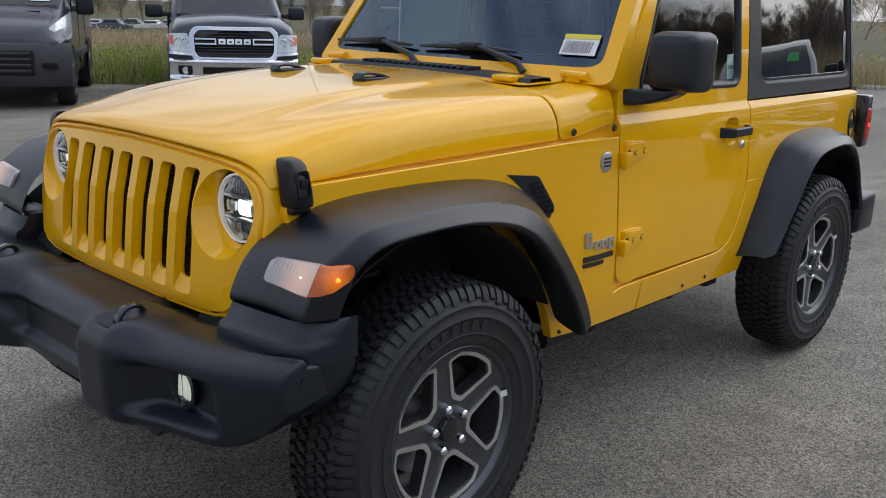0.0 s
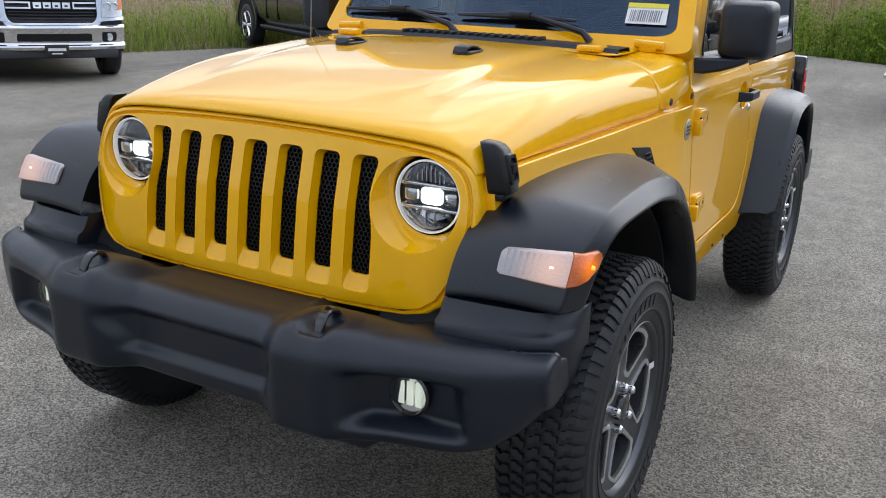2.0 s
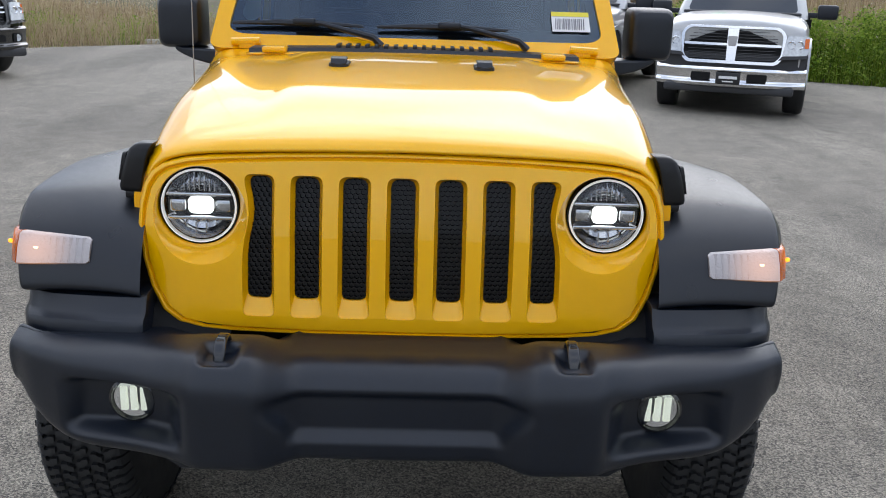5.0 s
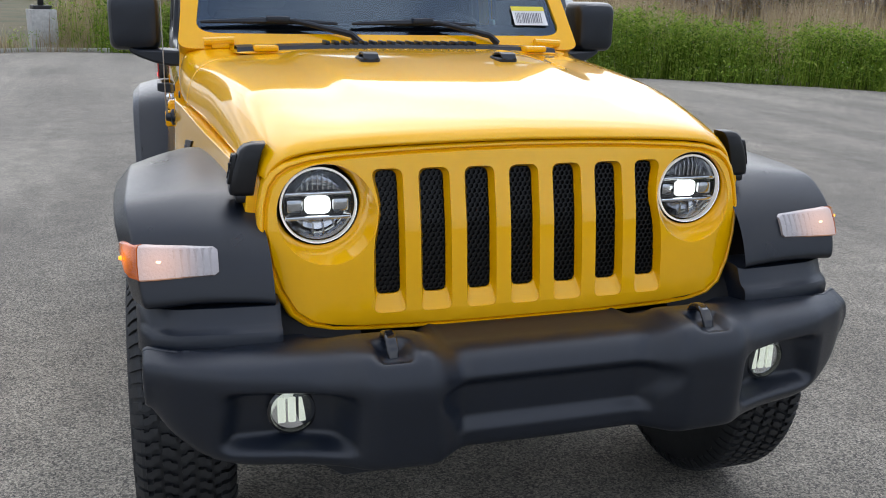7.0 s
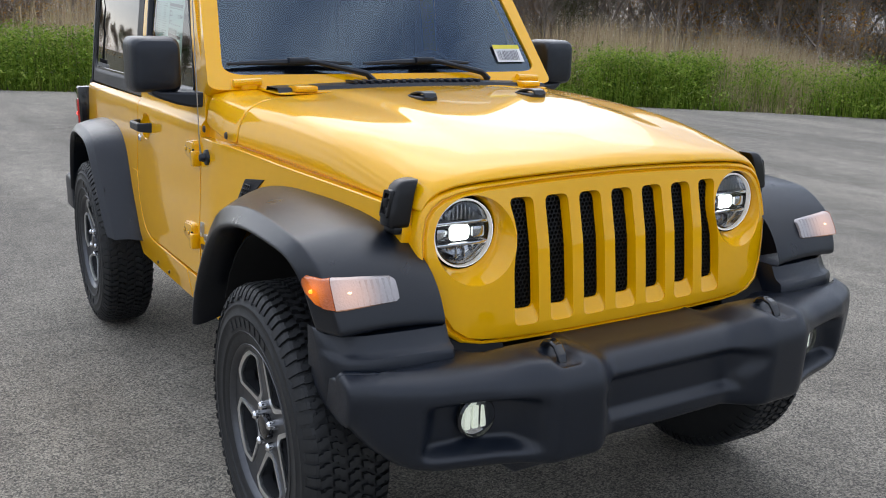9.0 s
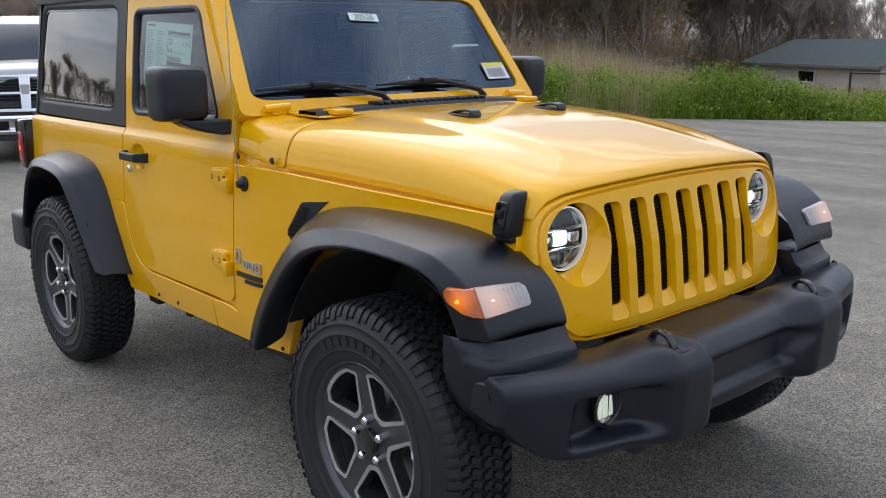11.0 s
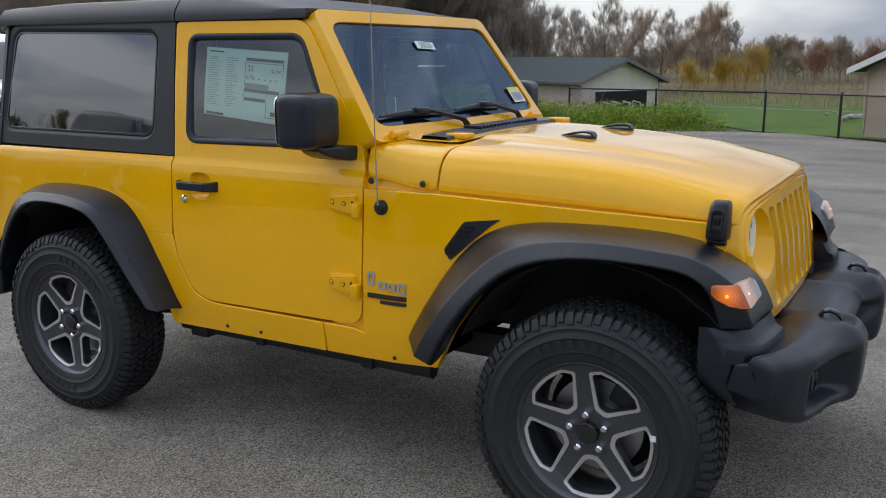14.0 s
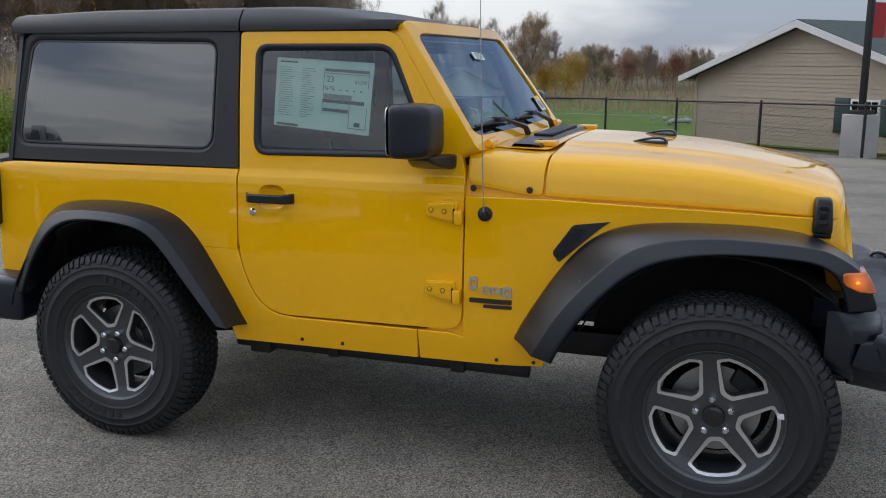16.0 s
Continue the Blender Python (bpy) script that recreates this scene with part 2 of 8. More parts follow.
def pair(name, make, mat, parent, label="", **more):
    """A part of the left side and its twin of the right."""
    bm = make()
    twin = mirrored(bm)
    return part(name, bm, mat, parent, label, **more), part(name, twin, mat, parent, label, **more)


def block(bm, x0, x1, y0, y1, z0, z1, r=0.0, seg=2):
    """A box with rounded edges, added to bm."""
    made = bmesh.ops.create_cube(bm, size=1.0)["verts"]
    for v in made:
        v.co = Vector(((x0 + x1) / 2 + v.co.x * (x1 - x0), (y0 + y1) / 2 + v.co.y * (y1 - y0), (z0 + z1) / 2 + v.co.z * (z1 - z0)))
    if r:
        edges = list({e for v in made for e in v.link_edges})
        bmesh.ops.bevel(bm, geom=edges, offset=r, segments=seg, affect="EDGES", profile=0.5)
    return bm


def boxed(x0, x1, y0, y1, z0, z1, r=0.0, seg=2):
    return block(bmesh.new(), x0, x1, y0, y1, z0, z1, r, seg)


def loft(bm, rows, close=False, caps=False):
    """A sheet through rows of points; close joins each row's end to its start."""
    grid = [[bm.verts.new(p) for p in row] for row in rows]
    n = len(grid[0])
    for a, b in zip(grid, grid[1:]):
        for j in range(n if close else n - 1):
            i = (j + 1) % n
            bm.faces.new((a[j], a[i], b[i], b[j]))
    if caps:
        bm.faces.new(grid[0])
        bm.faces.new(grid[-1])
    return bm


def tube(bm, points, radius, n=8, caps=True):
    """A round bar along points; radius may be a list."""
    points = [Vector(p) for p in points]
    radii = radius if isinstance(radius, (list, tuple)) else [radius] * len(points)
    rows, side = [], None
    for i, p in enumerate(points):
        ahead = (points[min(i + 1, len(points) - 1)] - points[max(i - 1, 0)]).normalized()
        if side is None:
            side = ahead.orthogonal().normalized()
        side = (side - ahead * side.dot(ahead)).normalized()
        up = ahead.cross(side)
        rows.append([p + radii[i] * (math.cos(a) * side + math.sin(a) * up) for a in (2 * math.pi * j / n for j in range(n))])
    return loft(bm, rows, close=True, caps=caps)


def turned(bm, profile, n=48, centre=(0, 0, 0)):
    """A shape turned round the y axis, from (radius, y) pairs."""
    c = Vector(centre)
    rows = [[c + Vector((r * math.cos(a), y, r * math.sin(a))) for a in (2 * math.pi * j / n for j in range(n))] for r, y in profile]
    return loft(bm, rows, close=True)


def rounded(points, radius, n=4):
    """A closed outline with its corners rounded; radius may be a list, one for each corner."""
    out, count = [], len(points)
    for i, p in enumerate(points):
        p, a, b = Vector(p), Vector(points[i - 1]), Vector(points[(i + 1) % count])
        r = radius[i] if isinstance(radius, (list, tuple)) else radius
        if r <= 0:
            out.append(tuple(p))
            continue
        da, db = (a - p), (b - p)
        r1 = min(r, da.length * 0.48, db.length * 0.48)
        s, e = p + da.normalized() * r1, p + db.normalized() * r1
        for q in range(n + 1):
            t = q / n
            out.append(tuple((1 - t) ** 2 * s + 2 * t * (1 - t) * p + t * t * e))
    return out


def ease(v, a, b):
    t = min(1.0, max(0.0, (v - a) / (b - a)))
    return t * t * (3 - 2 * t)


def curve(table, x):
    """Smooth reading of a table of (x, value)."""
    if x <= table[0][0]:
        return table[0][1]
    for (a, u), (b, v) in zip(table, table[1:]):
        if x <= b:
            t = (x - a) / (b - a)
            return u + (v - u) * t
    return table[-1][1]


def within(p, loop):
    """Whether a flat point lies inside a closed loop."""
    inside = False
    for (x0, y0), (x1, y1) in zip(loop, [*loop[1:], loop[0]]):
        if (y0 > p[1]) != (y1 > p[1]) and p[0] < x0 + (p[1] - y0) / (y1 - y0) * (x1 - x0):
            inside = not inside
    return inside


def sheet(outline, place, holes=(), us=(), vs=(), depth=None):
    """A panel from a flat outline (u, v) with holes, cut along us and vs and put in space by place(u, v).
    depth: the vector by which it is thickened, or a function of the place."""
    bm = bmesh.new()
    points, edges = [], []
    for loop in (outline, *holes):
        first = len(points)
        points += [Vector((u, v)) for u, v in loop]
        edges += [(first + i, first + (i + 1) % len(loop)) for i in range(len(loop))]
    flat, _, faces, *_ = delaunay_2d_cdt(points, edges, [], 0, 1e-6)
    made = [bm.verts.new((p.x, p.y, 0)) for p in flat]
    for f in faces:
        middle = sum((flat[i] for i in f), Vector((0, 0))) / len(f)
        if within(middle, outline) and not any(within(middle, hole) for hole in holes):
            bm.faces.new([made[i] for i in f])
    bmesh.ops.delete(bm, geom=[v for v in bm.verts if not v.link_faces], context="VERTS")
    for axis, cuts in ((0, us), (1, vs)):
        for c in cuts:
            co, no = [0, 0, 0], [0, 0, 0]
            co[axis], no[axis] = c, 1
            bmesh.ops.bisect_plane(bm, geom=bm.verts[:] + bm.edges[:] + bm.faces[:], dist=1e-5, plane_co=co, plane_no=no)
    for v in bm.verts:
        v.co = Vector(place(v.co.x, v.co.y))
    if depth is not None:
        back = bmesh.ops.extrude_face_region(bm, geom=bm.faces[:])["geom"]
        for v in back:
            if isinstance(v, bmesh.types.BMVert):
                v.co += Vector(depth)
    return bm


def grown(loop, d):
    """A flat outline moved outwards by d."""
    area = sum(a[0] * b[1] - b[0] * a[1] for a, b in zip(loop, [*loop[1:], loop[0]]))
    out = []
    for i, p in enumerate(loop):
        a, b = Vector(loop[i - 1]), Vector(loop[(i + 1) % len(loop)])
        way = (b - a).normalized()
        out.append((p[0] + d * way.y * (1 if area > 0 else -1), p[1] - d * way.x * (1 if area > 0 else -1)))
    return out


def strap(points, wide, thick, y=0.0):
    """A flat bar bent along points (x, z), wide across y."""
    rows = []
    for i, p in enumerate(points):
        a, b = Vector(points[max(i - 1, 0)]), Vector(points[min(i + 1, len(points) - 1)])
        way = (b - a).normalized()
        nx, nz = -way.y * thick / 2, way.x * thick / 2
        w = (wide[i] if isinstance(wide, (list, tuple)) else wide) / 2
        rows.append([(p[0] + nx, y - w, p[1] + nz), (p[0] + nx, y + w, p[1] + nz), (p[0] - nx, y + w, p[1] - nz), (p[0] - nx, y - w, p[1] - nz)])
    return loft(bmesh.new(), rows, close=True, caps=True)


# ---- the car ----
# x runs forward from the front axle, y to the car's left, z up from the ground
car = thing("off_road_car", "yellow two-door off-road car with black flares and black hardtop", "car")


def side_y(x, z):
    """Half width of the body side."""
    if z < 1.13:
        y = curve([(0.44, 0.765), (0.56, 0.783), (0.75, 0.782), (1.0, 0.766), (1.10, 0.761), (1.13, 0.757)], z)
    else:
        y = curve([(1.13, 0.757), (1.138, 0.755), (1.155, 0.742), (1.17, 0.740), (1.45, 0.716), (1.72, 0.682)], z)
    y -= curve([(-0.80, 0.0), (-0.62, 0.018), (-0.2, 0.062), (0.36, 0.128)], x)
    y -= curve([(-3.2, 0.02), (-2.9, 0.004), (-2.5, 0.0)], x)
    return y


CUT_Z = [0.50, 0.56, 0.65, 0.75, 0.87, 1.0, 1.06, 1.10, 1.13, 1.138, 1.155, 1.17, 1.3, 1.45, 1.58]


def flank(outline, holes=(), xs=(), inset=0.0, depth=0.035):
    return lambda: sheet(outline, lambda x, z: (x, side_y(x, z) - inset, z), holes, xs, CUT_Z, (0, -depth, 0))


# door, with its window cut out
DOOR = rounded([(-0.936, 0.585), (-0.936, 1.235), (-1.232, 1.700), (-1.893, 1.703), (-1.896, 0.80), (-1.785, 0.578)],
               [0.07, 0.10, 0.05, 0.02, 0.22, 0.14], 6)
DOOR_WINDOW = rounded([(-1.075, 1.242), (-1.252, 1.640), (-1.812, 1.643), (-1.818, 1.232)], [0.045, 0.05, 0.04, 0.05], 5)
DISH = rounded([(-1.797, 0.998), (-1.797, 1.104), (-1.680, 1.104), (-1.680, 0.998)], 0.048, 6)
DOOR_HOLE = grown(DOOR_WINDOW, 0.013)
doors = pair("door", flank(DOOR, [DOOR_HOLE, DISH], [-1.2, -1.5, -1.8]), YELLOW, car, bevel=0.004)


for door in doors:
    s = 1 if door.data.vertices[0].co.y > 0 else -1
    flip = (lambda b: b) if s > 0 else mirrored
    hole = grown(DOOR_WINDOW, -0.014)
    seal = loft(bmesh.new(), [[(x, side_y(x, z) + d, z) for x, z in grown(DOOR_WINDOW, g)] for g, d in ((0.014, -0.012), (0.013, 0.002), (0.009, 0.005), (-0.004, 0.003), (-0.010, -0.003), (-0.015, -0.016))], close=True)
    part("window_seal", flip(seal), BLACK_PLASTIC, door, "black rubber window seal", angle=60)
    pane("window", flip(sheet(hole, lambda x, z: (x, side_y(x, z) - 0.012, z), (), (), CUT_Z)), GLASS_DOOR, door, "lightly tinted side window glass")
    # pull handle in a shallow dish, and the lock below it
    grip = bmesh.new()
    y0 = side_y(-1.74, 1.05)
    rows = []
    for i in range(13):
        t = i / 12
        x = -1.855 + 0.215 * t
        out = 0.045 * min(1, 6 * t, 6 * (1 - t)) ** 0.6
        hgt = 0.017 if t < 0.8 else 0.017 + 0.004 * (t - 0.8) / 0.2
        rows.append([(x, y0 + out + 0.006, 1.053 - hgt), (x, y0 + out + 0.006, 1.053 + hgt), (x, y0 + out - 0.014, 1.053 + hgt), (x, y0 + out - 0.014, 1.053 - hgt)])
    loft(grip, rows, close=True, caps=True)
    part("door_handle", flip(grip), BLACK_PLASTIC, door, "black pull handle", bevel=0.006)
    dish = loft(bmesh.new(), [[(-1.7385 + (x + 1.7385) * k, side_y(x, z) - d, 1.051 + (z - 1.051) * k) for x, z in DISH] for k, d in ((1.03, -0.0015), (1.0, 0.0), (0.95, 0.006), (0.80, 0.017), (0.45, 0.024), (0.02, 0.025))], close=True)
    part("handle_dish", flip(dish), YELLOW, door, angle=60)
    part("lock", flip(turned(bmesh.new(), [(0.0, 0.012), (0.010, 0.012), (0.016, 0.006), (0.016, -0.004)], 16, (-1.825, side_y(-1.825, 0.99), 0.993))), CHROME, door, "round chrome door lock")
    for hz in (1.042, 0.742):
        yy = side_y(-0.99, hz)
        plate = rounded([(-1.086, hz - 0.024), (-1.078, hz + 0.030), (-0.975, hz + 0.038), (-0.958, hz + 0.030), (-0.958, hz - 0.046), (-1.0, hz - 0.043)], [0.014, 0.014, 0.01, 0.006, 0.006, 0.02], 4)
        leaf = loft(bmesh.new(), [[(-1.02 + (x + 1.02) * k, yy + d, hz + (z - hz) * k) for x, z in plate] for k, d in ((1.0, -0.004), (1.0, 0.009), (0.95, 0.014), (0.84, 0.014), (0.80, 0.018), (0.72, 0.019), (0.02, 0.018))], close=True)
        hinge = part("hinge", flip(leaf), YELLOW, door)
        tab = bmesh.new()
        block(tab, -0.968, -0.936, yy - 0.006, yy + 0.030, hz - 0.052, hz + 0.004, 0.007)
        part("hinge_pin", flip(tab), YELLOW, hinge)
        part("hinge_gap", flip(boxed(-0.972, -0.966, yy, yy + 0.020, hz - 0.048, hz + 0.008)), DARK, hinge)
        for bx, bz in ((-1.058, 0.000), (-1.006, -0.003)):
            part("bolt_seat", flip(turned(bmesh.new(), [(0.0, 0.0195), (0.0098, 0.0195), (0.0105, 0.016)], 14, (bx, yy, hz + bz))), BADGE_DARK, hinge)
            part("hinge_bolt", flip(turned(bmesh.new(), [(0.0, 0.0225), (0.0055, 0.0225), (0.0075, 0.019)], 10, (bx, yy, hz + bz))), YELLOW, hinge)
    # mirror on its arm
    head = bmesh.new()
    rows = []
    for x, dy, dz in ((-0.990, 0.055, 0.066), (-0.998, 0.074, 0.084), (-1.018, 0.083, 0.094), (-1.06, 0.087, 0.098), (-1.13, 0.087, 0.098), (-1.15, 0.085, 0.096)):
        pts = rounded([(-dy, -dz), (dy, -dz), (dy, dz), (-dy, dz)], 0.034, 5)
        rows.append([(x - 0.10 * (p[0] + 0.08), 0.878 + p[0], 1.342 + p[1]) for p in pts])
    loft(head, rows, close=True, caps=True)
    mirror = part("side_mirror", flip(head), BLACK_PLASTIC, door, "black plastic door mirror", sub=1)
    face = sheet(rounded([(-0.078, -0.088), (0.078, -0.088), (0.078, 0.088), (-0.078, 0.088)], 0.03, 5), lambda a, b: (-1.153 - 0.10 * (a + 0.08), 0.878 + a, 1.342 + b), (), (), (), (0.004, 0, 0))
    part("mirror_glass", flip(face), CHROME, mirror, "mirror glass")
    arm = bmesh.new()
    loft(arm, [[(x + dx * w, y, z + dz * h) for dx, dz in ((-1, -1), (1, -1), (1, 1), (-1, 1))] for x, y, z, w, h in
               ((-1.045, 0.72, 1.222, 0.075, 0.026), (-1.05, 0.765, 1.222, 0.072, 0.027), (-1.06, 0.82, 1.228, 0.062, 0.022), (-1.065, 0.87, 1.238, 0.050, 0.014), (-1.065, 0.90, 1.252, 0.042, 0.012))], close=True, caps=True)
    part("mirror_arm", flip(arm), BLACK_PLASTIC, mirror, bevel=0.008)

# fender side with its arch, cowl side, rocker and rear quarter
FENDER = [(-0.930, 0.560), (-0.930, 1.097), (-0.64, 1.097), (-0.30, 1.083), (0.05, 1.071), (0.325, 1.060), (0.345, 1.0), (0.33, 0.93), (0.20, 0.955),
          (0.0, 0.975), (-0.16, 0.955), (-0.30, 0.90), (-0.44, 0.78), (-0.555, 0.62), (-0.630, 0.462), (-0.75, 0.458), (-0.90, 0.455), (-1.11, 0.453),
          (-1.115, 0.571), (-0.98, 0.571)]
FENDER_XS = [-0.85, -0.8, -0.7, -0.62, -0.5, -0.35, -0.2, -0.05, 0.1, 0.2]
pair("fender", flank(FENDER, (), FENDER_XS), YELLOW, car, bevel=0.003)
pair("door_jamb", flank(rounded([(-1.09, 0.562), (-0.922, 0.562), (-0.922, 0.70), (-0.97, 0.70)], 0.004, 2), inset=0.016, depth=0.01), YELLOW, car)
corner = [Vector(p) for p in DOOR if p[0] < -1.66 and p[1] < 0.83]
corner = [p + (p - Vector((-1.6, 0.9))).normalized() * 0.006 for p in corner]
ROCKER = [(-1.118, 0.453), (-1.118, 0.571), (-1.64, 0.571)] + [tuple(p) for p in reversed(corner)] + [(-1.9025, 0.836), (-2.07, 0.836), (-2.03, 0.74), (-1.985, 0.64), (-1.93, 0.447)]
pair("rocker", flank(ROCKER), YELLOW, car, bevel=0.003)
QUARTER = [(-1.9025, 0.837), (-1.901, 1.160), (-3.123, 1.153), (-3.138, 1.0), (-3.135, 0.60), (-3.00, 0.58), (-2.965, 0.70), (-2.90, 0.85), (-2.79, 0.945), (-2.64, 0.985), (-2.46, 0.98),
           (-2.30, 0.972), (-2.19, 0.93), (-2.09, 0.837)]
pair("quarter_panel", flank(QUARTER, (), [-2.1, -2.4, -2.7, -3.0]), YELLOW, car, bevel=0.004)


cowl = bmesh.new()
loft(cowl, [[(x, y, z + 0.012 * (1 - (y / 0.6) ** 2)) for y in (-0.58, -0.4, -0.2, 0, 0.2, 0.4, 0.58)] for x, z in ((-0.655, 1.262), (-0.70, 1.266), (-0.83, 1.266), (-0.90, 1.272), (-0.94, 1.285))])
part("cowl_panel", cowl, YELLOW, car, sub=1, thick=0.01)
vent = bmesh.new()
loft(vent, [[(x, y, z + 0.012 * (1 - (y / 0.6) ** 2)) for y in (-0.56, -0.52, -0.3, 0, 0.3, 0.52, 0.56)] for x, z in ((-0.69, 1.262), (-0.70, 1.276), (-0.80, 1.278), (-0.81, 1.262))])
cowl_vent = part("cowl_vent", vent, BLACK_PLASTIC, car, "black plastic air intake under the windscreen")
for i in range(17):
    y = -0.26 + 0.52 * i / 16
    part("vent_slat", boxed(-0.79, -0.71, y - 0.007, y + 0.007, 1.284, 1.298, 0.003), BLACK_PLASTIC, cowl_vent)


# hood
def hood_place(u, s):
    """u 0 at the cowl, 1 at the front lip; s from -1 to 1 across."""
    xc = curve([(0, -0.637), (0.2, -0.45), (0.42, -0.2), (0.6, 0.0), (0.75, 0.17), (0.85, 0.28), (0.91, 0.345), (0.95, 0.378), (0.98, 0.397), (1, 0.405)], u)
    zc = curve([(0, 1.280), (0.2, 1.276), (0.42, 1.261), (0.6, 1.240), (0.75, 1.213), (0.85, 1.190), (0.91, 1.174), (0.95, 1.163), (0.98, 1.150), (1, 1.138)], u)
    ze = curve([(0, 1.103), (0.5, 1.083), (0.85, 1.066), (1, 1.052)], u)
    hw = curve([(0, 0.738), (0.3, 0.700), (0.6, 0.668), (0.85, 0.638), (0.95, 0.618), (1, 0.606)], u)
    a = abs(s)
    g = curve([(0, 1.0), (0.2, 0.998), (0.42, 0.992), (0.49, 0.975), (0.54, 0.935), (0.585, 0.905), (0.64, 0.895), (0.74, 0.875), (0.82, 0.84), (0.89, 0.76), (0.94, 0.63), (0.975, 0.40), (0.99, 0.2), (1.0, 0.0)], a)
    g_front = curve([(0, 1.0), (0.33, 0.965), (0.55, 0.91), (0.726, 0.837), (0.842, 0.744), (0.924, 0.57), (0.97, 0.337), (0.99, 0.12), (1.0, 0.0)], a)
    w = ease(u, 0.55, 0.95)
    back = 0.040 * w * a ** 3
    return (xc - back, s * hw * (1 - 0.012 * (1 - g)), ze + (zc - ze) * ((1 - w) * g + w * g_front))


def shoulder(y, z, square):
    """The cowl's rounded shoulder, squared up towards the foot of the windscreen."""
    return z + square * max(0.0, curve([(0.50, 1.268), (0.66, 1.264), (0.712, 1.252), (0.732, 1.222), (0.744, 1.15), (0.750, 1.09)], y) - z)


def cowl_side():
    rows = []
    for x in (-0.641, -0.70, -0.78, -0.86, -0.93):
        k = side_y(x, 1.1) / side_y(-0.637, 1.1)
        square = ease(-x, 0.70, 0.93)
        rows.append([(x, hood_place(0, q)[1] * k, shoulder(hood_place(0, q)[1] * k, hood_place(0, q)[2] - 0.012 * ease(0.86 - q, 0, 0.3), square)) for q in (1.0, 0.99, 0.975, 0.95, 0.92, 0.88, 0.84, 0.79, 0.74, 0.68)])
    return loft(bmesh.new(), rows)


pair("cowl_side", cowl_side, YELLOW, car, sub=2, thick=0.01)


def hood_gutter():
    """The painted channel below the gaps round the hood."""
    bm = loft(bmesh.new(), [[(hood_place(u, 1)[0], hood_place(u, 1)[1] - 0.014, hood_place(u, 1)[2] + dz) for dz in (-0.03, 0.012)] for u in (0, 0.2, 0.4, 0.6, 0.8, 0.95)])
    qs = (1.0, 0.99, 0.975, 0.95, 0.92, 0.88, 0.84, 0.79, 0.74, 0.68, 0.5, 0.2, 0.0)
    rows = []
    for x in (-0.60, -0.68, -0.80, -0.97):
        k = min(1.0, side_y(x, 1.1) / side_y(-0.637, 1.1)) * 0.985 if x > -0.65 else side_y(x, 1.1) / side_y(-0.637, 1.1) * 0.985
        rows.append([(x, hood_place(0, 1.0)[1] * k, 1.05)] + [(x, hood_place(0, q)[1] * k, hood_place(0, q)[2] - 0.022) for q in qs])
    return loft(bm, rows)


pair("hood_gutter", hood_gutter, YELLOW, car)
hood_bm = bmesh.new()
S_STEPS = [0, 0.1, 0.2, 0.3, 0.38, 0.44, 0.49, 0.52, 0.55, 0.585, 0.63, 0.69, 0.76, 0.83, 0.88, 0.92, 0.95, 0.975, 0.99, 1.0]
S_ALL = [-s for s in reversed(S_STEPS[1:])] + S_STEPS
U_ALL = [0, 0.01, 0.08, 0.18, 0.28, 0.38, 0.48, 0.58, 0.67, 0.75, 0.81, 0.86, 0.90, 0.93, 0.955, 0.975, 0.99, 1.0]
loft(hood_bm, [[hood_place(u, s) for s in S_ALL] for u in U_ALL])
hood = part("hood", hood_bm, YELLOW, car, sub=2, thick=0.012)
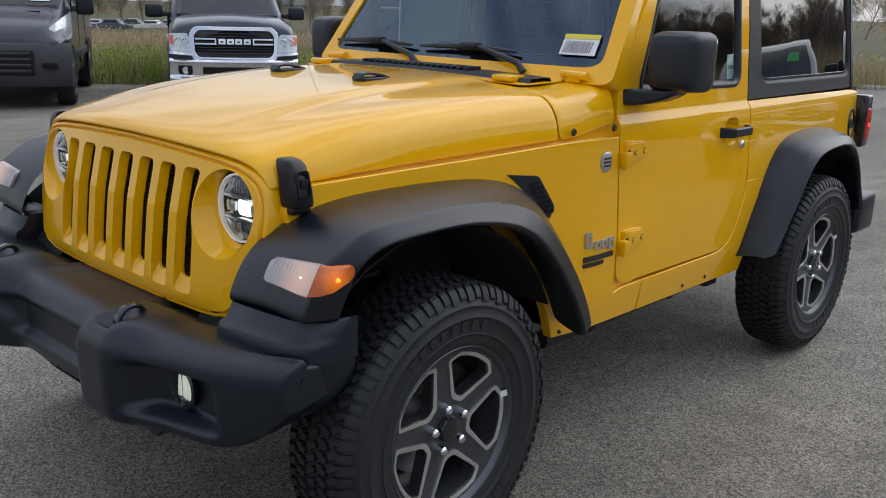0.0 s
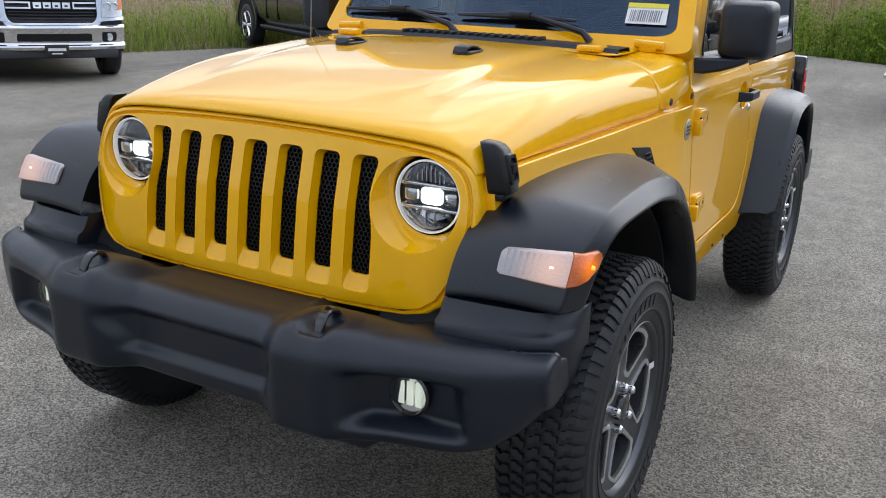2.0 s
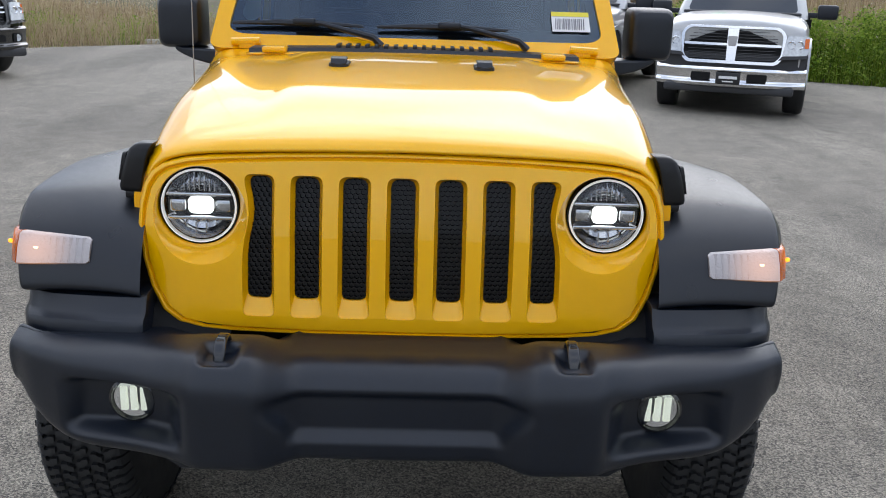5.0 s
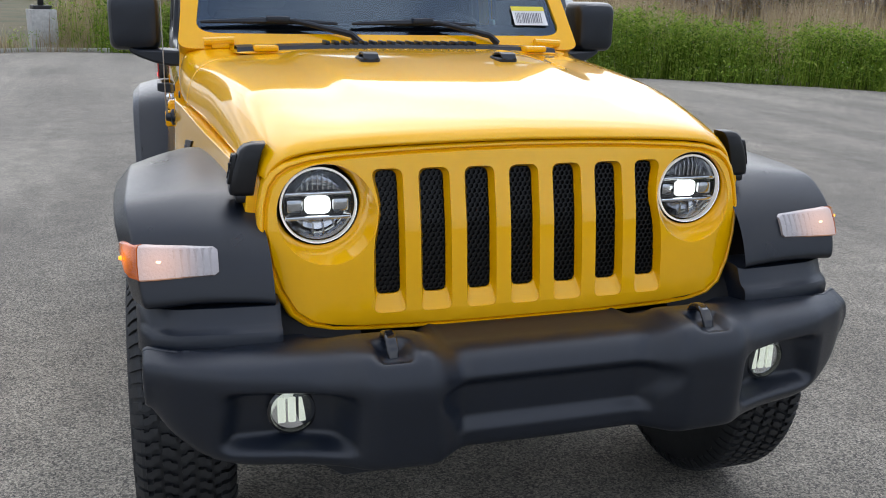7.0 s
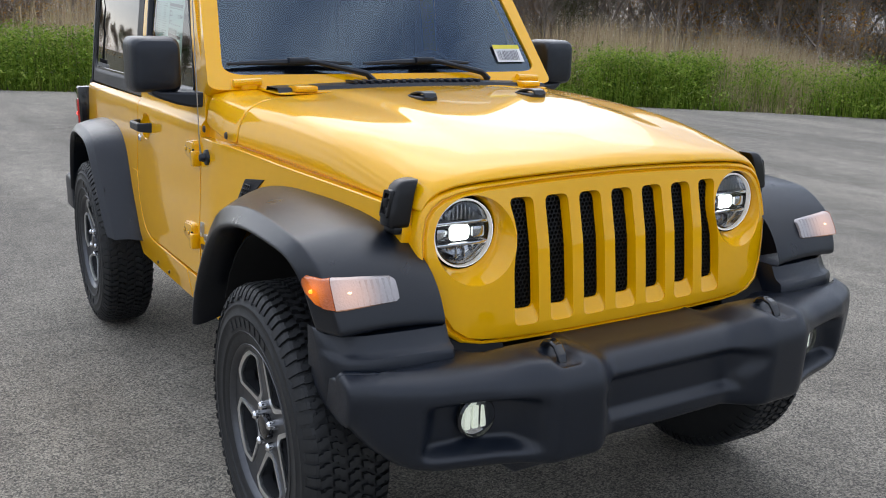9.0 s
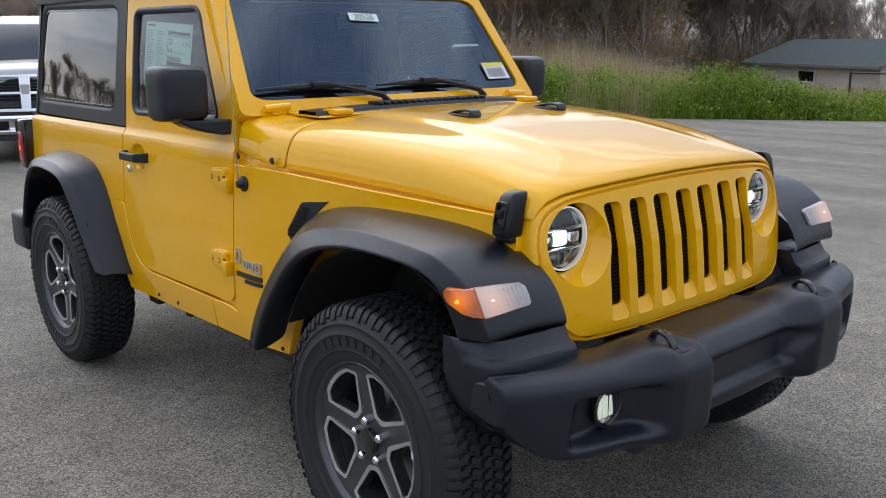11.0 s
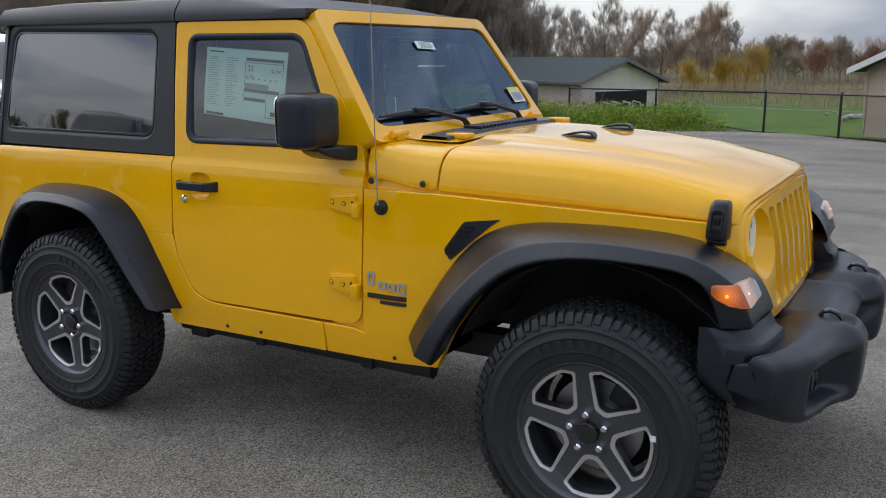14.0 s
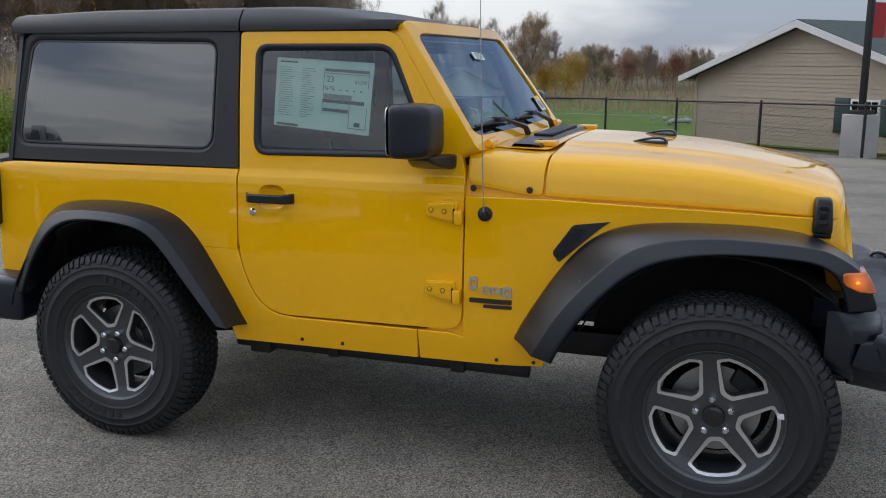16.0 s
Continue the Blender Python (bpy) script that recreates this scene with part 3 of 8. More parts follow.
for s in (1, -1):
    # rubber stop on the hood for the folded windscreen
    y, z = 0.215 * s, hood_place(0.34, 0.3)[2]
    base = rounded([(-0.392, y - 0.014), (-0.392, y + 0.014), (-0.345, y + 0.030), (-0.262, y + 0.030), (-0.252, y), (-0.262, y - 0.030), (-0.345, y - 0.030)], 0.012, 3)
    stop = loft(bmesh.new(), [[(a, b, z + d) for a, b in base] for d in (-0.008, 0.009)], close=True, caps=True)
    hood_stop = part("hood_stop", stop, BLACK_PLASTIC, hood, "black plastic hood stop", bevel=0.004)
    loop = strap([(-0.384, z + 0.006), (-0.352, z + 0.014), (-0.318, z + 0.020), (-0.286, z + 0.022), (-0.267, z + 0.018), (-0.258, z + 0.004)], [0.022, 0.036, 0.046, 0.048, 0.046, 0.046], 0.008, y)
    part("stop_loop", loop, BLACK_PLASTIC, hood_stop, bevel=0.003)
    # yellow hinge pieces at the foot of the windscreen and beside the vent
    foot = bmesh.new()
    tube(foot, [(-0.875, s * 0.555, 1.290), (-0.875, s * 0.655, 1.285)], 0.014, 10)
    block(foot, -0.90, -0.865, s * 0.60 - 0.03, s * 0.60 + 0.03, 1.262, 1.288, 0.005)
    part("windscreen_hinge", foot, YELLOW, car)
    nub = bmesh.new()
    block(nub, -0.735, -0.650, s * 0.47 - 0.04, s * 0.47 + 0.04, 1.266, 1.288, 0.008)
    part("hood_hinge_cover", nub, YELLOW, hood)
    # latch
    y0 = s * 0.640
    latch = bmesh.new()
    rows = []
    for z, w, t, lean in ((1.012, 0.030, 0.024, 0.003), (1.016, 0.035, 0.032, 0.002), (1.026, 0.036, 0.035, 0.000), (1.058, 0.035, 0.035, -0.006), (1.090, 0.033, 0.033, -0.013), (1.114, 0.031, 0.030, -0.021), (1.124, 0.028, 0.024, -0.026), (1.129, 0.021, 0.014, -0.030)):
        flat = rounded([(-w, -0.020), (w, -0.020), (w * 0.86, t), (-w * 0.86, t)], [0.004, 0.004, 0.014, 0.014], 3)
        rows.append([(0.310 + a, y0 + (lean + b) * s, z) for a, b in flat])
    loft(latch, rows, close=True, caps=True)
    hood_latch = part("hood_latch", latch, LATCH_BLACK, car, "black rubber hood latch", angle=50)
    rim = loft(bmesh.new(), [[(0.310 + a * k, y0 + (0.036 + d - 0.19 * (b + 0.02)) * s, 1.072 + b * k) for a, b in rounded([(-0.022, -0.036), (0.022, -0.036), (0.019, 0.034), (-0.019, 0.034)], 0.010, 3)] for k, d in ((1.0, -0.010), (0.96, -0.001), (0.72, -0.001), (0.66, -0.010))], close=True)
    part("latch_loop", rim, LATCH_BLACK, hood_latch, angle=40)
    part("latch_slot", boxed(0.299, 0.321, min(y0 + 0.012 * s, y0 + 0.0335 * s), max(y0 + 0.012 * s, y0 + 0.0335 * s), 1.062, 1.084, 0.003), DARK, hood_latch)
    part("latch_foot", boxed(0.282, 0.340, min(y0 - 0.016 * s, y0 + 0.022 * s), max(y0 - 0.016 * s, y0 + 0.022 * s), 0.996, 1.016, 0.006), LATCH_BLACK, hood_latch)


# grille panel with seven slots and two lamp bowls
def front_x(y, z):
    return curve([(0.69, 0.452), (0.74, 0.463), (0.85, 0.4525), (0.950, 0.4405), (1.13, 0.398)], z) - 0.16 * max(0.0, abs(y) - 0.16) ** 2 - 1.2 * max(0.0, abs(y) - 0.50) ** 2


half = [(0.0, 1.132), (0.16, 1.130), (0.30, 1.125), (0.44, 1.116), (0.51, 1.107), (0.56, 1.092), (0.588, 1.072), (0.606, 1.045), (0.618, 1.00), (0.622, 0.95), (0.612, 0.87), (0.592, 0.803), (0.562, 0.749), (0.525, 0.722), (0.47, 0.709), (0.40, 0.705), (0.2, 0.702)]
OUT = half + [(0.0, 0.701)] + [(-y, z) for y, z in reversed(half[1:])]


def inset(k):
    """The panel's outline drawn inwards, k 0 to 1."""
    return [(y * (1 - 0.036 * k), 0.912 + (z - 0.912) * (1 - 0.085 * k)) for y, z in OUT]


LAMP_Y, LAMP_Z = 0.480, 0.990


def slot_outline(k, grow, low):
    """One slot: its rounded outline, wider by grow, reaching down to low."""
    c, w, top = 0.1105 * k, 0.0285 + grow, 1.070 + grow * 0.8
    pts = rounded([(c - w, low), (c + w, low), (c + w, top), (c - w, top)], [0.016, 0.016, 0.02, 0.02], 4)
    out = []
    for i, (y, z) in enumerate(pts):
        out.append((y, z))
        if i in (9, 19):
            for j in range(1, 9):
                t = j / 9
                out.append((c + w, low + (top - low) * (0.08 + 0.84 * t)) if i == 9 else (c - w, top + (low - top) * (0.08 + 0.84 * t)))
    if abs(k) == 3:
        s = 1 if k > 0 else -1
        out = [(y - s * 0.016 * math.exp(-((z - LAMP_Z) / 0.06) ** 2) if s * (y - c) > 0 else y, z) for y, z in out]
    return out


def circle(cy, cz, r, n=40):
    return [(cy + r * math.cos(2 * math.pi * i / n), cz + r * math.sin(2 * math.pi * i / n)) for i in range(n)]


wide = [slot_outline(k, 0.0085, 0.750) for k in range(-3, 4)]
bowls = [circle(s * (LAMP_Y - 0.012), LAMP_Z - 0.012, 0.112) for s in (1, -1)]
front = sheet(inset(1), lambda y, z: (front_x(y, z), y, z), wide + bowls, [-0.56, -0.5, -0.42, -0.3, -0.15, 0, 0.15, 0.3, 0.42, 0.5, 0.56], [0.73, 0.76, 0.85, 0.942, 0.958, 1.05])
for k in range(-3, 4):
    a, b = slot_outline(k, 0.0085, 0.750), slot_outline(k, 0.0, 0.788)
    loft(front, [[(front_x(y, z) + d, y, z) for y, z in o] for o, d in ((a, 0), (a, -0.003), (b, -0.019), (b, -0.026))], close=True)
for s in (1, -1):
    rows = []
    for r, d, off in ((0.112, 0.0, 1), (0.1105, -0.003, 1), (0.104, -0.022, 0.55), (0.098, -0.04, 0.2), (0.094, -0.06, 0.0), (0.093, -0.08, 0.0)):
        rows.append([(front_x(y, z) + d, y, z) for y, z in circle(s * (LAMP_Y - 0.012 * off), LAMP_Z - 0.012 * off, r)])
    loft(front, rows, close=True)
bmesh.ops.remove_doubles(front, verts=front.verts, dist=0.0004)
# turned edge round the panel
loft(front, [[(front_x(y, z) - d, y, z) for y, z in inset(k)] for k, d in ((1.0, 0.0), (0.92, 0.003), (0.84, 0.009), (0.70, 0.010), (0.60, 0.004), (0.50, 0.0015), (0.28, 0.0015), (0.12, 0.005), (0.0, 0.015), (0.0, 0.07))], close=True)
bmesh.ops.remove_doubles(front, verts=front.verts, dist=0.0004)
grille = part("grille_panel", front, YELLOW, car, angle=38)


# honeycomb insert behind each slot, one mesh for all
def honeycomb():
    bm = bmesh.new()
    r = 0.0072
    row = 0
    z = 0.778
    while z < 1.082:
        y = -0.032 + (r * 0.866 if row % 2 else 0)
        while y < 0.034:
            outer = [Vector((0, y + r * math.sin(math.pi / 3 * i), z + r * math.cos(math.pi / 3 * i))) for i in range(6)]
            inner = [Vector((-0.008, y + 0.76 * r * math.sin(math.pi / 3 * i), z + 0.76 * r * math.cos(math.pi / 3 * i))) for i in range(6)]
            rim = [Vector((0, y + 0.82 * r * math.sin(math.pi / 3 * i), z + 0.82 * r * math.cos(math.pi / 3 * i))) for i in range(6)]
            loft(bm, [outer, rim, inner], close=True)
            bm.faces.new([bm.verts.new(p + Vector((-0.002, 0, 0))) for p in inner])
            y += r * 1.732
        z += r * 1.5
        row += 1
    for v in bm.verts:
        v.co.x += front_x(0, v.co.z) - 0.026
    return bm


comb = part("mesh_insert", honeycomb(), MESH_BLACK, grille, "black honeycomb mesh", angle=20)
for k in (-3, -2, -1, 1, 2, 3):
    again(comb, "mesh_insert", Matrix.Translation((front_x(0.1105 * k, 0.9) - front_x(0, 0.9), 0.1105 * k, 0)), grille)
part("grille_back", boxed(0.28, 0.362, -0.355, 0.355, 0.72, 1.08), DARK, car)

# headlights, switched on
for s in (1, -1):
    x0 = front_x(LAMP_Y, LAMP_Z) - 0.046
    c = Vector((x0, s * LAMP_Y, LAMP_Z))

    def disc(rows, n=40):
        bm = bmesh.new()
        loft(bm, [[c + Vector((d, r * math.cos(2 * math.pi * i / n), r * math.sin(2 * math.pi * i / n))) for i in range(n)] for r, d in rows], close=True)
        return bm

    lamp = part("headlight", disc([(0.093, 0.0), (0.093, -0.03), (0.08, -0.05), (0.04, -0.06), (0.001, -0.06)]), GLOSS_BLACK, car, "round headlight with a lit white ring")
    part("light_ring", disc([(0.0890, 0.000), (0.0882, 0.005), (0.0848, 0.005), (0.0835, 0.0), (0.085, -0.01)]), LAMP_RING, lamp, "lit white ring")
    bowl_up, bowl_low = bmesh.new(), bmesh.new()
    for bm_, a0, a1 in ((bowl_up, 18, 162), (bowl_low, 198, 342)):
        rows = []
        for r, d in ((0.080, -0.004), (0.062, -0.028), (0.030, -0.040)):
            rows.append([c + Vector((d, r * math.cos(radians(a0 + (a1 - a0) * i / 18)), r * math.sin(radians(a0 + (a1 - a0) * i / 18)))) for i in range(19)])
        loft(bm_, rows)
    part("reflector", bowl_up, REFLECTOR, lamp, "chrome reflector", angle=10)
    part("reflector", bowl_low, REFLECTOR, lamp, "chrome reflector", angle=10)
    for z0 in (0.026, -0.030):
        part("reflector_bar", boxed(x0 - 0.02, x0 - 0.002, s * LAMP_Y - 0.076, s * LAMP_Y + 0.076, LAMP_Z + z0 - 0.004, LAMP_Z + z0 + 0.004, 0.002), CHROME, lamp)
    part("projector", boxed(x0 - 0.03, x0 - 0.010, s * LAMP_Y - 0.030, s * LAMP_Y + 0.030, LAMP_Z - 0.023, LAMP_Z + 0.018, 0.0135, 4), LAMP_WHITE, lamp, "lit white lamp")
    part("dark_band", boxed(x0 - 0.034, x0 - 0.022, s * LAMP_Y - 0.078, s * LAMP_Y + 0.078, LAMP_Z - 0.028, LAMP_Z + 0.024), GLOSS_BLACK, lamp, "black band behind the lamp")
    for i in range(9):
        a = -0.048 + 0.012 * i
        deep = 0.012 + 0.010 * (1 - abs(a) / 0.06)
        part("reflector_rib", boxed(x0 - 0.020 - deep, x0 - 0.010, s * LAMP_Y + a - 0.0016, s * LAMP_Y + a + 0.0016, LAMP_Z + 0.034, LAMP_Z + 0.072 - 0.5 * abs(a) * abs(a) / 0.03, 0.0005), REFLECTOR, lamp)
        if i % 2:
            part("reflector_rib", boxed(x0 - 0.020 - deep, x0 - 0.010, s * LAMP_Y + a - 0.0016, s * LAMP_Y + a + 0.0016, LAMP_Z - 0.070 + 0.5 * abs(a) * abs(a) / 0.03, LAMP_Z - 0.040, 0.0005), REFLECTOR, lamp)
    for side in (1, -1):
        wing = boxed(x0 - 0.026, x0 - 0.008, s * LAMP_Y + min(side * 0.034, side * 0.072), s * LAMP_Y + max(side * 0.034, side * 0.072), LAMP_Z - 0.018, LAMP_Z + 0.013, 0.006, 2)
        part("side_cell", wing, REFLECTOR, lamp, "bright cell beside the lamp")
    pane("lens", disc([(0.088, 0.004), (0.075, 0.011), (0.045, 0.017), (0.001, 0.019)]), GLASS_LENS, lamp, "clear lens")


# windscreen frame and glass
def screen_place(y, t):
    """t 0 at the foot, 1 at the roof."""
    return (-0.880 - 0.335 * t + 0.030 * (1 - (y / 0.7) ** 2), y, 1.262 + 0.478 * t - 0.0 * y)


def screen_loop(y0, y1, t0, t1, r):
    return rounded([(-y0, t0), (y0, t0), (y1, t1), (-y1, t1)], r, 6)


FRAME = screen_loop(0.742, 0.668, 0.0, 1.0, 0.06)
GLASS = screen_loop(0.680, 0.612, 0.105, 0.905, 0.085)
INNER = screen_loop(0.640, 0.575, 0.20, 0.865, 0.085)
ys = [-0.6, -0.45, -0.3, -0.15, 0, 0.15, 0.3, 0.45, 0.6]
part("windscreen_frame", sheet(FRAME, screen_place, [GLASS], ys, [0.3, 0.6], (-0.065, 0, -0.03)), YELLOW, car, bevel=0.008)
screen = pane("windscreen", sheet(GLASS, lambda y, t: Vector(screen_place(y, t)) + Vector((-0.008, 0, -0.004)), (), ys, [0.3, 0.6]), GLASS_FRONT, car, "clear windscreen glass")
part("black_border", sheet(GLASS, lambda y, t: Vector(screen_place(y, t)) + Vector((-0.014, 0, -0.008)), [INNER], ys, [0.3, 0.6]), GLOSS_BLACK, screen, "black printed border")


def on_screen(y, t, up):
    return Vector(screen_place(y, t)) + Vector((0.80, 0, 0.58)) * up


for pivot, tip, knee in ((-0.10, -0.66, -0.40), (0.42, -0.14, 0.12)):
    arm = bmesh.new()
    tube(arm, [on_screen(pivot - 0.02, 0.03, 0.015), on_screen(pivot - 0.05, 0.075, 0.028), on_screen(knee + 0.06, 0.165, 0.026), on_screen(knee, 0.180, 0.024)], [0.014, 0.012, 0.008, 0.006], 8)
    wiper = part("wiper", arm, BLACK_PLASTIC, car, "black windscreen wiper")
    blade = bmesh.new()
    tube(blade, [on_screen(tip + 0.47 * i / 8, 0.168 + 0.012 * math.sin(math.pi * i / 8), 0.012) for i in range(9)], [0.005, 0.007, 0.009, 0.011, 0.012, 0.011, 0.009, 0.007, 0.005], 6)
    part("wiper_blade", blade, BLACK_PLASTIC, wiper)
    part("wiper_clip", block(bmesh.new(), *[v for p in zip(on_screen(knee, 0.18, 0.02) - Vector((0.02, 0.04, 0.01)), on_screen(knee, 0.18, 0.02) + Vector((0.02, 0.04, 0.012))) for v in p], r=0.006), BLACK_PLASTIC, wiper)


# hardtop: front panel, rear shell with its windows
def roof(x0, x1, ends):
    bm = bmesh.new()
    rows = []
    n = 9
    for i in range(n):
        x = x0 + (x1 - x0) * i / (n - 1)
        k = 0.1 + 0.9 * ease(-x, 1.22, 1.55)
        top = 1.740 + 0.008 * k + 0.035 * ease(-x, 1.2, 1.8) - 0.012 * ease(-x, 2.6, 3.0)
        e = 0.688
        half_ = [(e + 0.004, 1.706), (e + 0.006, 1.725), (e + 0.0, 1.740 + 0.008 * k), (e - 0.03, top + 0.006 * k), (e - 0.10, top + 0.018 * k), (e - 0.3, top + 0.03 * k), (0.0, top + 0.036 * k)]
        rows.append([(x, y, z) for y, z in half_] + [(x, -y, z) for y, z in reversed(half_[:-1])])
    return loft(bm, rows)


hardtop = part("hardtop", roof(-1.900, -3.03, 0), TOP_PLASTIC, car, "black textured plastic hardtop", thick=0.02, angle=50)
part("roof_panel", roof(-1.225, -1.893, 0), TOP_PLASTIC, hardtop, "removable black roof panel", thick=0.02, angle=50)
REAR_SIDE = rounded([(-1.901, 1.165), (-1.901, 1.703), (-2.985, 1.712), (-3.085, 1.165)], [0.004, 0.004, 0.10, 0.02], 6)
REAR_WINDOW = rounded([(-2.030, 1.238), (-2.008, 1.660), (-2.935, 1.676), (-3.022, 1.238)], [0.06, 0.05, 0.06, 0.06], 6)
for s in (1, -1):
    flip = (lambda b: b) if s > 0 else mirrored
    wall = part("hardtop_side", flip(sheet(REAR_SIDE, lambda x, z: (x, side_y(x, z), z), [grown(REAR_WINDOW, 0.020)], [-2.3, -2.6, -2.9], CUT_Z, (0, -0.03, 0))), TOP_PLASTIC, hardtop, bevel=0.003)
    pane("quarter_window", flip(sheet(REAR_WINDOW, lambda x, z: (x, side_y(x, z) - 0.010, z), (), (), CUT_Z)), GLASS_DARK, hardtop, "dark tinted quarter window")
    lip = loft(bmesh.new(), [[(x, side_y(x, z) + d, z) for x, z in grown(REAR_WINDOW, g)] for g, d in ((0.023, -0.006), (0.020, 0.001), (0.014, 0.0), (0.003, -0.012))], close=True)
    part("window_rebate", flip(lip), TOP_PLASTIC, wall, angle=60)
    gasket = loft(bmesh.new(), [[(x, side_y(x, z) + d, z) for x, z in grown(REAR_WINDOW, g)] for g, d in ((0.004, -0.013), (0.002, -0.006), (-0.005, -0.006), (-0.007, -0.012))], close=True)
    part("window_seal", flip(gasket), GLOSS_BLACK, hardtop, angle=60)
rear = bmesh.new()
loft(rear, [[(-3.10, y, 0.55), (-3.125, y, 1.16), (-3.07, y, 1.17), (-2.99, y, 1.73)] for y in (-0.735, -0.4, 0, 0.4, 0.735)])
for v in rear.verts:
    if v.co.z > 1.6:
        v.co.y *= 0.93
part("tailgate", rear, TOP_PLASTIC, car, thick=0.02)

# ---- wheels ----
TYRE_R = 0.405


def tyre_bm():
    prof = [(0.226, -0.105), (0.236, -0.118), (0.262, -0.124), (0.31, -0.130), (0.345, -0.127), (0.372, -0.118), (0.388, -0.105), (0.393, -0.08), (0.394, 0.0),
            (0.393, 0.08), (0.388, 0.105), (0.372, 0.118), (0.352, 0.1250), (0.3495, 0.1285), (0.346, 0.1285), (0.344, 0.1265), (0.335, 0.1290), (0.322, 0.1305), (0.3200, 0.1325), (0.3165, 0.1325), (0.3145, 0.1300), (0.285, 0.1275), (0.2755, 0.1270), (0.2740, 0.1295), (0.2700, 0.1290), (0.2685, 0.1255), (0.262, 0.124), (0.246, 0.121), (0.236, 0.116), (0.226, 0.102)]
    return turned(bmesh.new(), [(r, y * 0.94 if y > 0 else y * 0.88) for r, y in prof], 72)


def tread_bm():
    """Tread blocks in five rows, and the lugs that run over the shoulder."""
    bm = bmesh.new()
    count = 78
    rows = ((-0.084, 0.034, 0.0, 1), (-0.043, 0.034, 0.5, -1), (0.0, 0.032, 0.0, 1), (0.043, 0.034, 0.5, -1), (0.084, 0.034, 0.0, 1))
    step = 2 * math.pi / count
    for y, w, shift, skew in rows:
        for i in range(count):
            a = (i + shift) * step
            shape = [(-0.40, -0.5), (0.10, -0.5), (0.22, -0.12), (0.42, 0.0), (0.42, 0.5), (-0.10, 0.5), (-0.20, 0.1), (-0.40, 0.0)]
            low, top = [], []
            for u, v in shape:
                ang = a + u * skew * step * 0.90
                yy = y + v * w
                edge = 0.004 if abs(yy) > 0.09 else 0.0
                low.append(bm.verts.new((0.390 * math.cos(ang), yy, 0.390 * math.sin(ang))))
                top.append(bm.verts.new(((TYRE_R - edge) * math.cos(ang), yy * 0.985, (TYRE_R - edge) * math.sin(ang))))
            bm.faces.new(top)
            for j in range(8):
                bm.faces.new((low[j], low[(j + 1) % 8], top[(j + 1) % 8], top[j]))
    for side in (1, -1):
        for i in range(count):
            a = (i + 0.0) * step
            wide_ = 0.38 if i % 2 else 0.30
            reach = 0.362 if i % 2 else 0.371
            rows_ = []
            for r, y in ((0.400, 0.098), (0.396, 0.108), (0.384, 0.1175), (0.372, 0.1235), (reach, 0.1275)):
                rows_.append([(r * math.cos(a + q * wide_ * step), side * y, r * math.sin(a + q * wide_ * step)) for q in (-1, 1)])
            rows_b = []
            for r, y in ((0.388, 0.098), (0.384, 0.102), (0.374, 0.110), (0.362, 0.118), (reach, 0.122)):
                rows_b.append([(r * math.cos(a + q * wide_ * step), side * y, r * math.sin(a + q * wide_ * step)) for q in (1, -1)])
            loft(bm, [[*p, *q] for p, q in zip(rows_, rows_b)], close=True, caps=True)
    for v in bm.verts:
        v.co.y *= 0.94 if v.co.y > 0 else 0.88
    return bm


def window_loop(grow):
    """One opening between two spokes, about the +x axis."""
    g = grow
    arc = [((0.206 + g) * math.cos(radians(d)), (0.206 + g) * math.sin(radians(d))) for d in (-18, -9, 0, 9, 18)]
    pts = [(0.092 - 1.3 * g, -0.015 - 0.6 * g), (0.174 + 0.1 * g, -0.086 - 1.2 * g), *arc, (0.174 + 0.1 * g, 0.086 + 1.2 * g), (0.092 - 1.3 * g, 0.015 + 0.6 * g)]
    return rounded(pts, [0.012, 0.009, 0.004, 0, 0, 0, 0.004, 0.009, 0.012], 3)


WINDOW, EDGE_OUT = window_loop(0.0), window_loop(0.011)


def turn2(p, deg, grow=0.0):
    c, s = math.cos(radians(deg)), math.sin(radians(deg))
    x, y = p
    if grow:
        d = Vector((x - 0.155, y))
        d.normalize()
        x, y = x + d.x * grow, y + d.y * grow
    return (x * c - y * s, x * s + y * c)


def face_y(x, z):
    r = math.hypot(x, z)
    return curve([(0.0, 0.083), (0.05, 0.083), (0.08, 0.078), (0.15, 0.076), (0.20, 0.088), (0.236, 0.100)], r)


TURNS = [54 + 72 * i for i in range(5)]


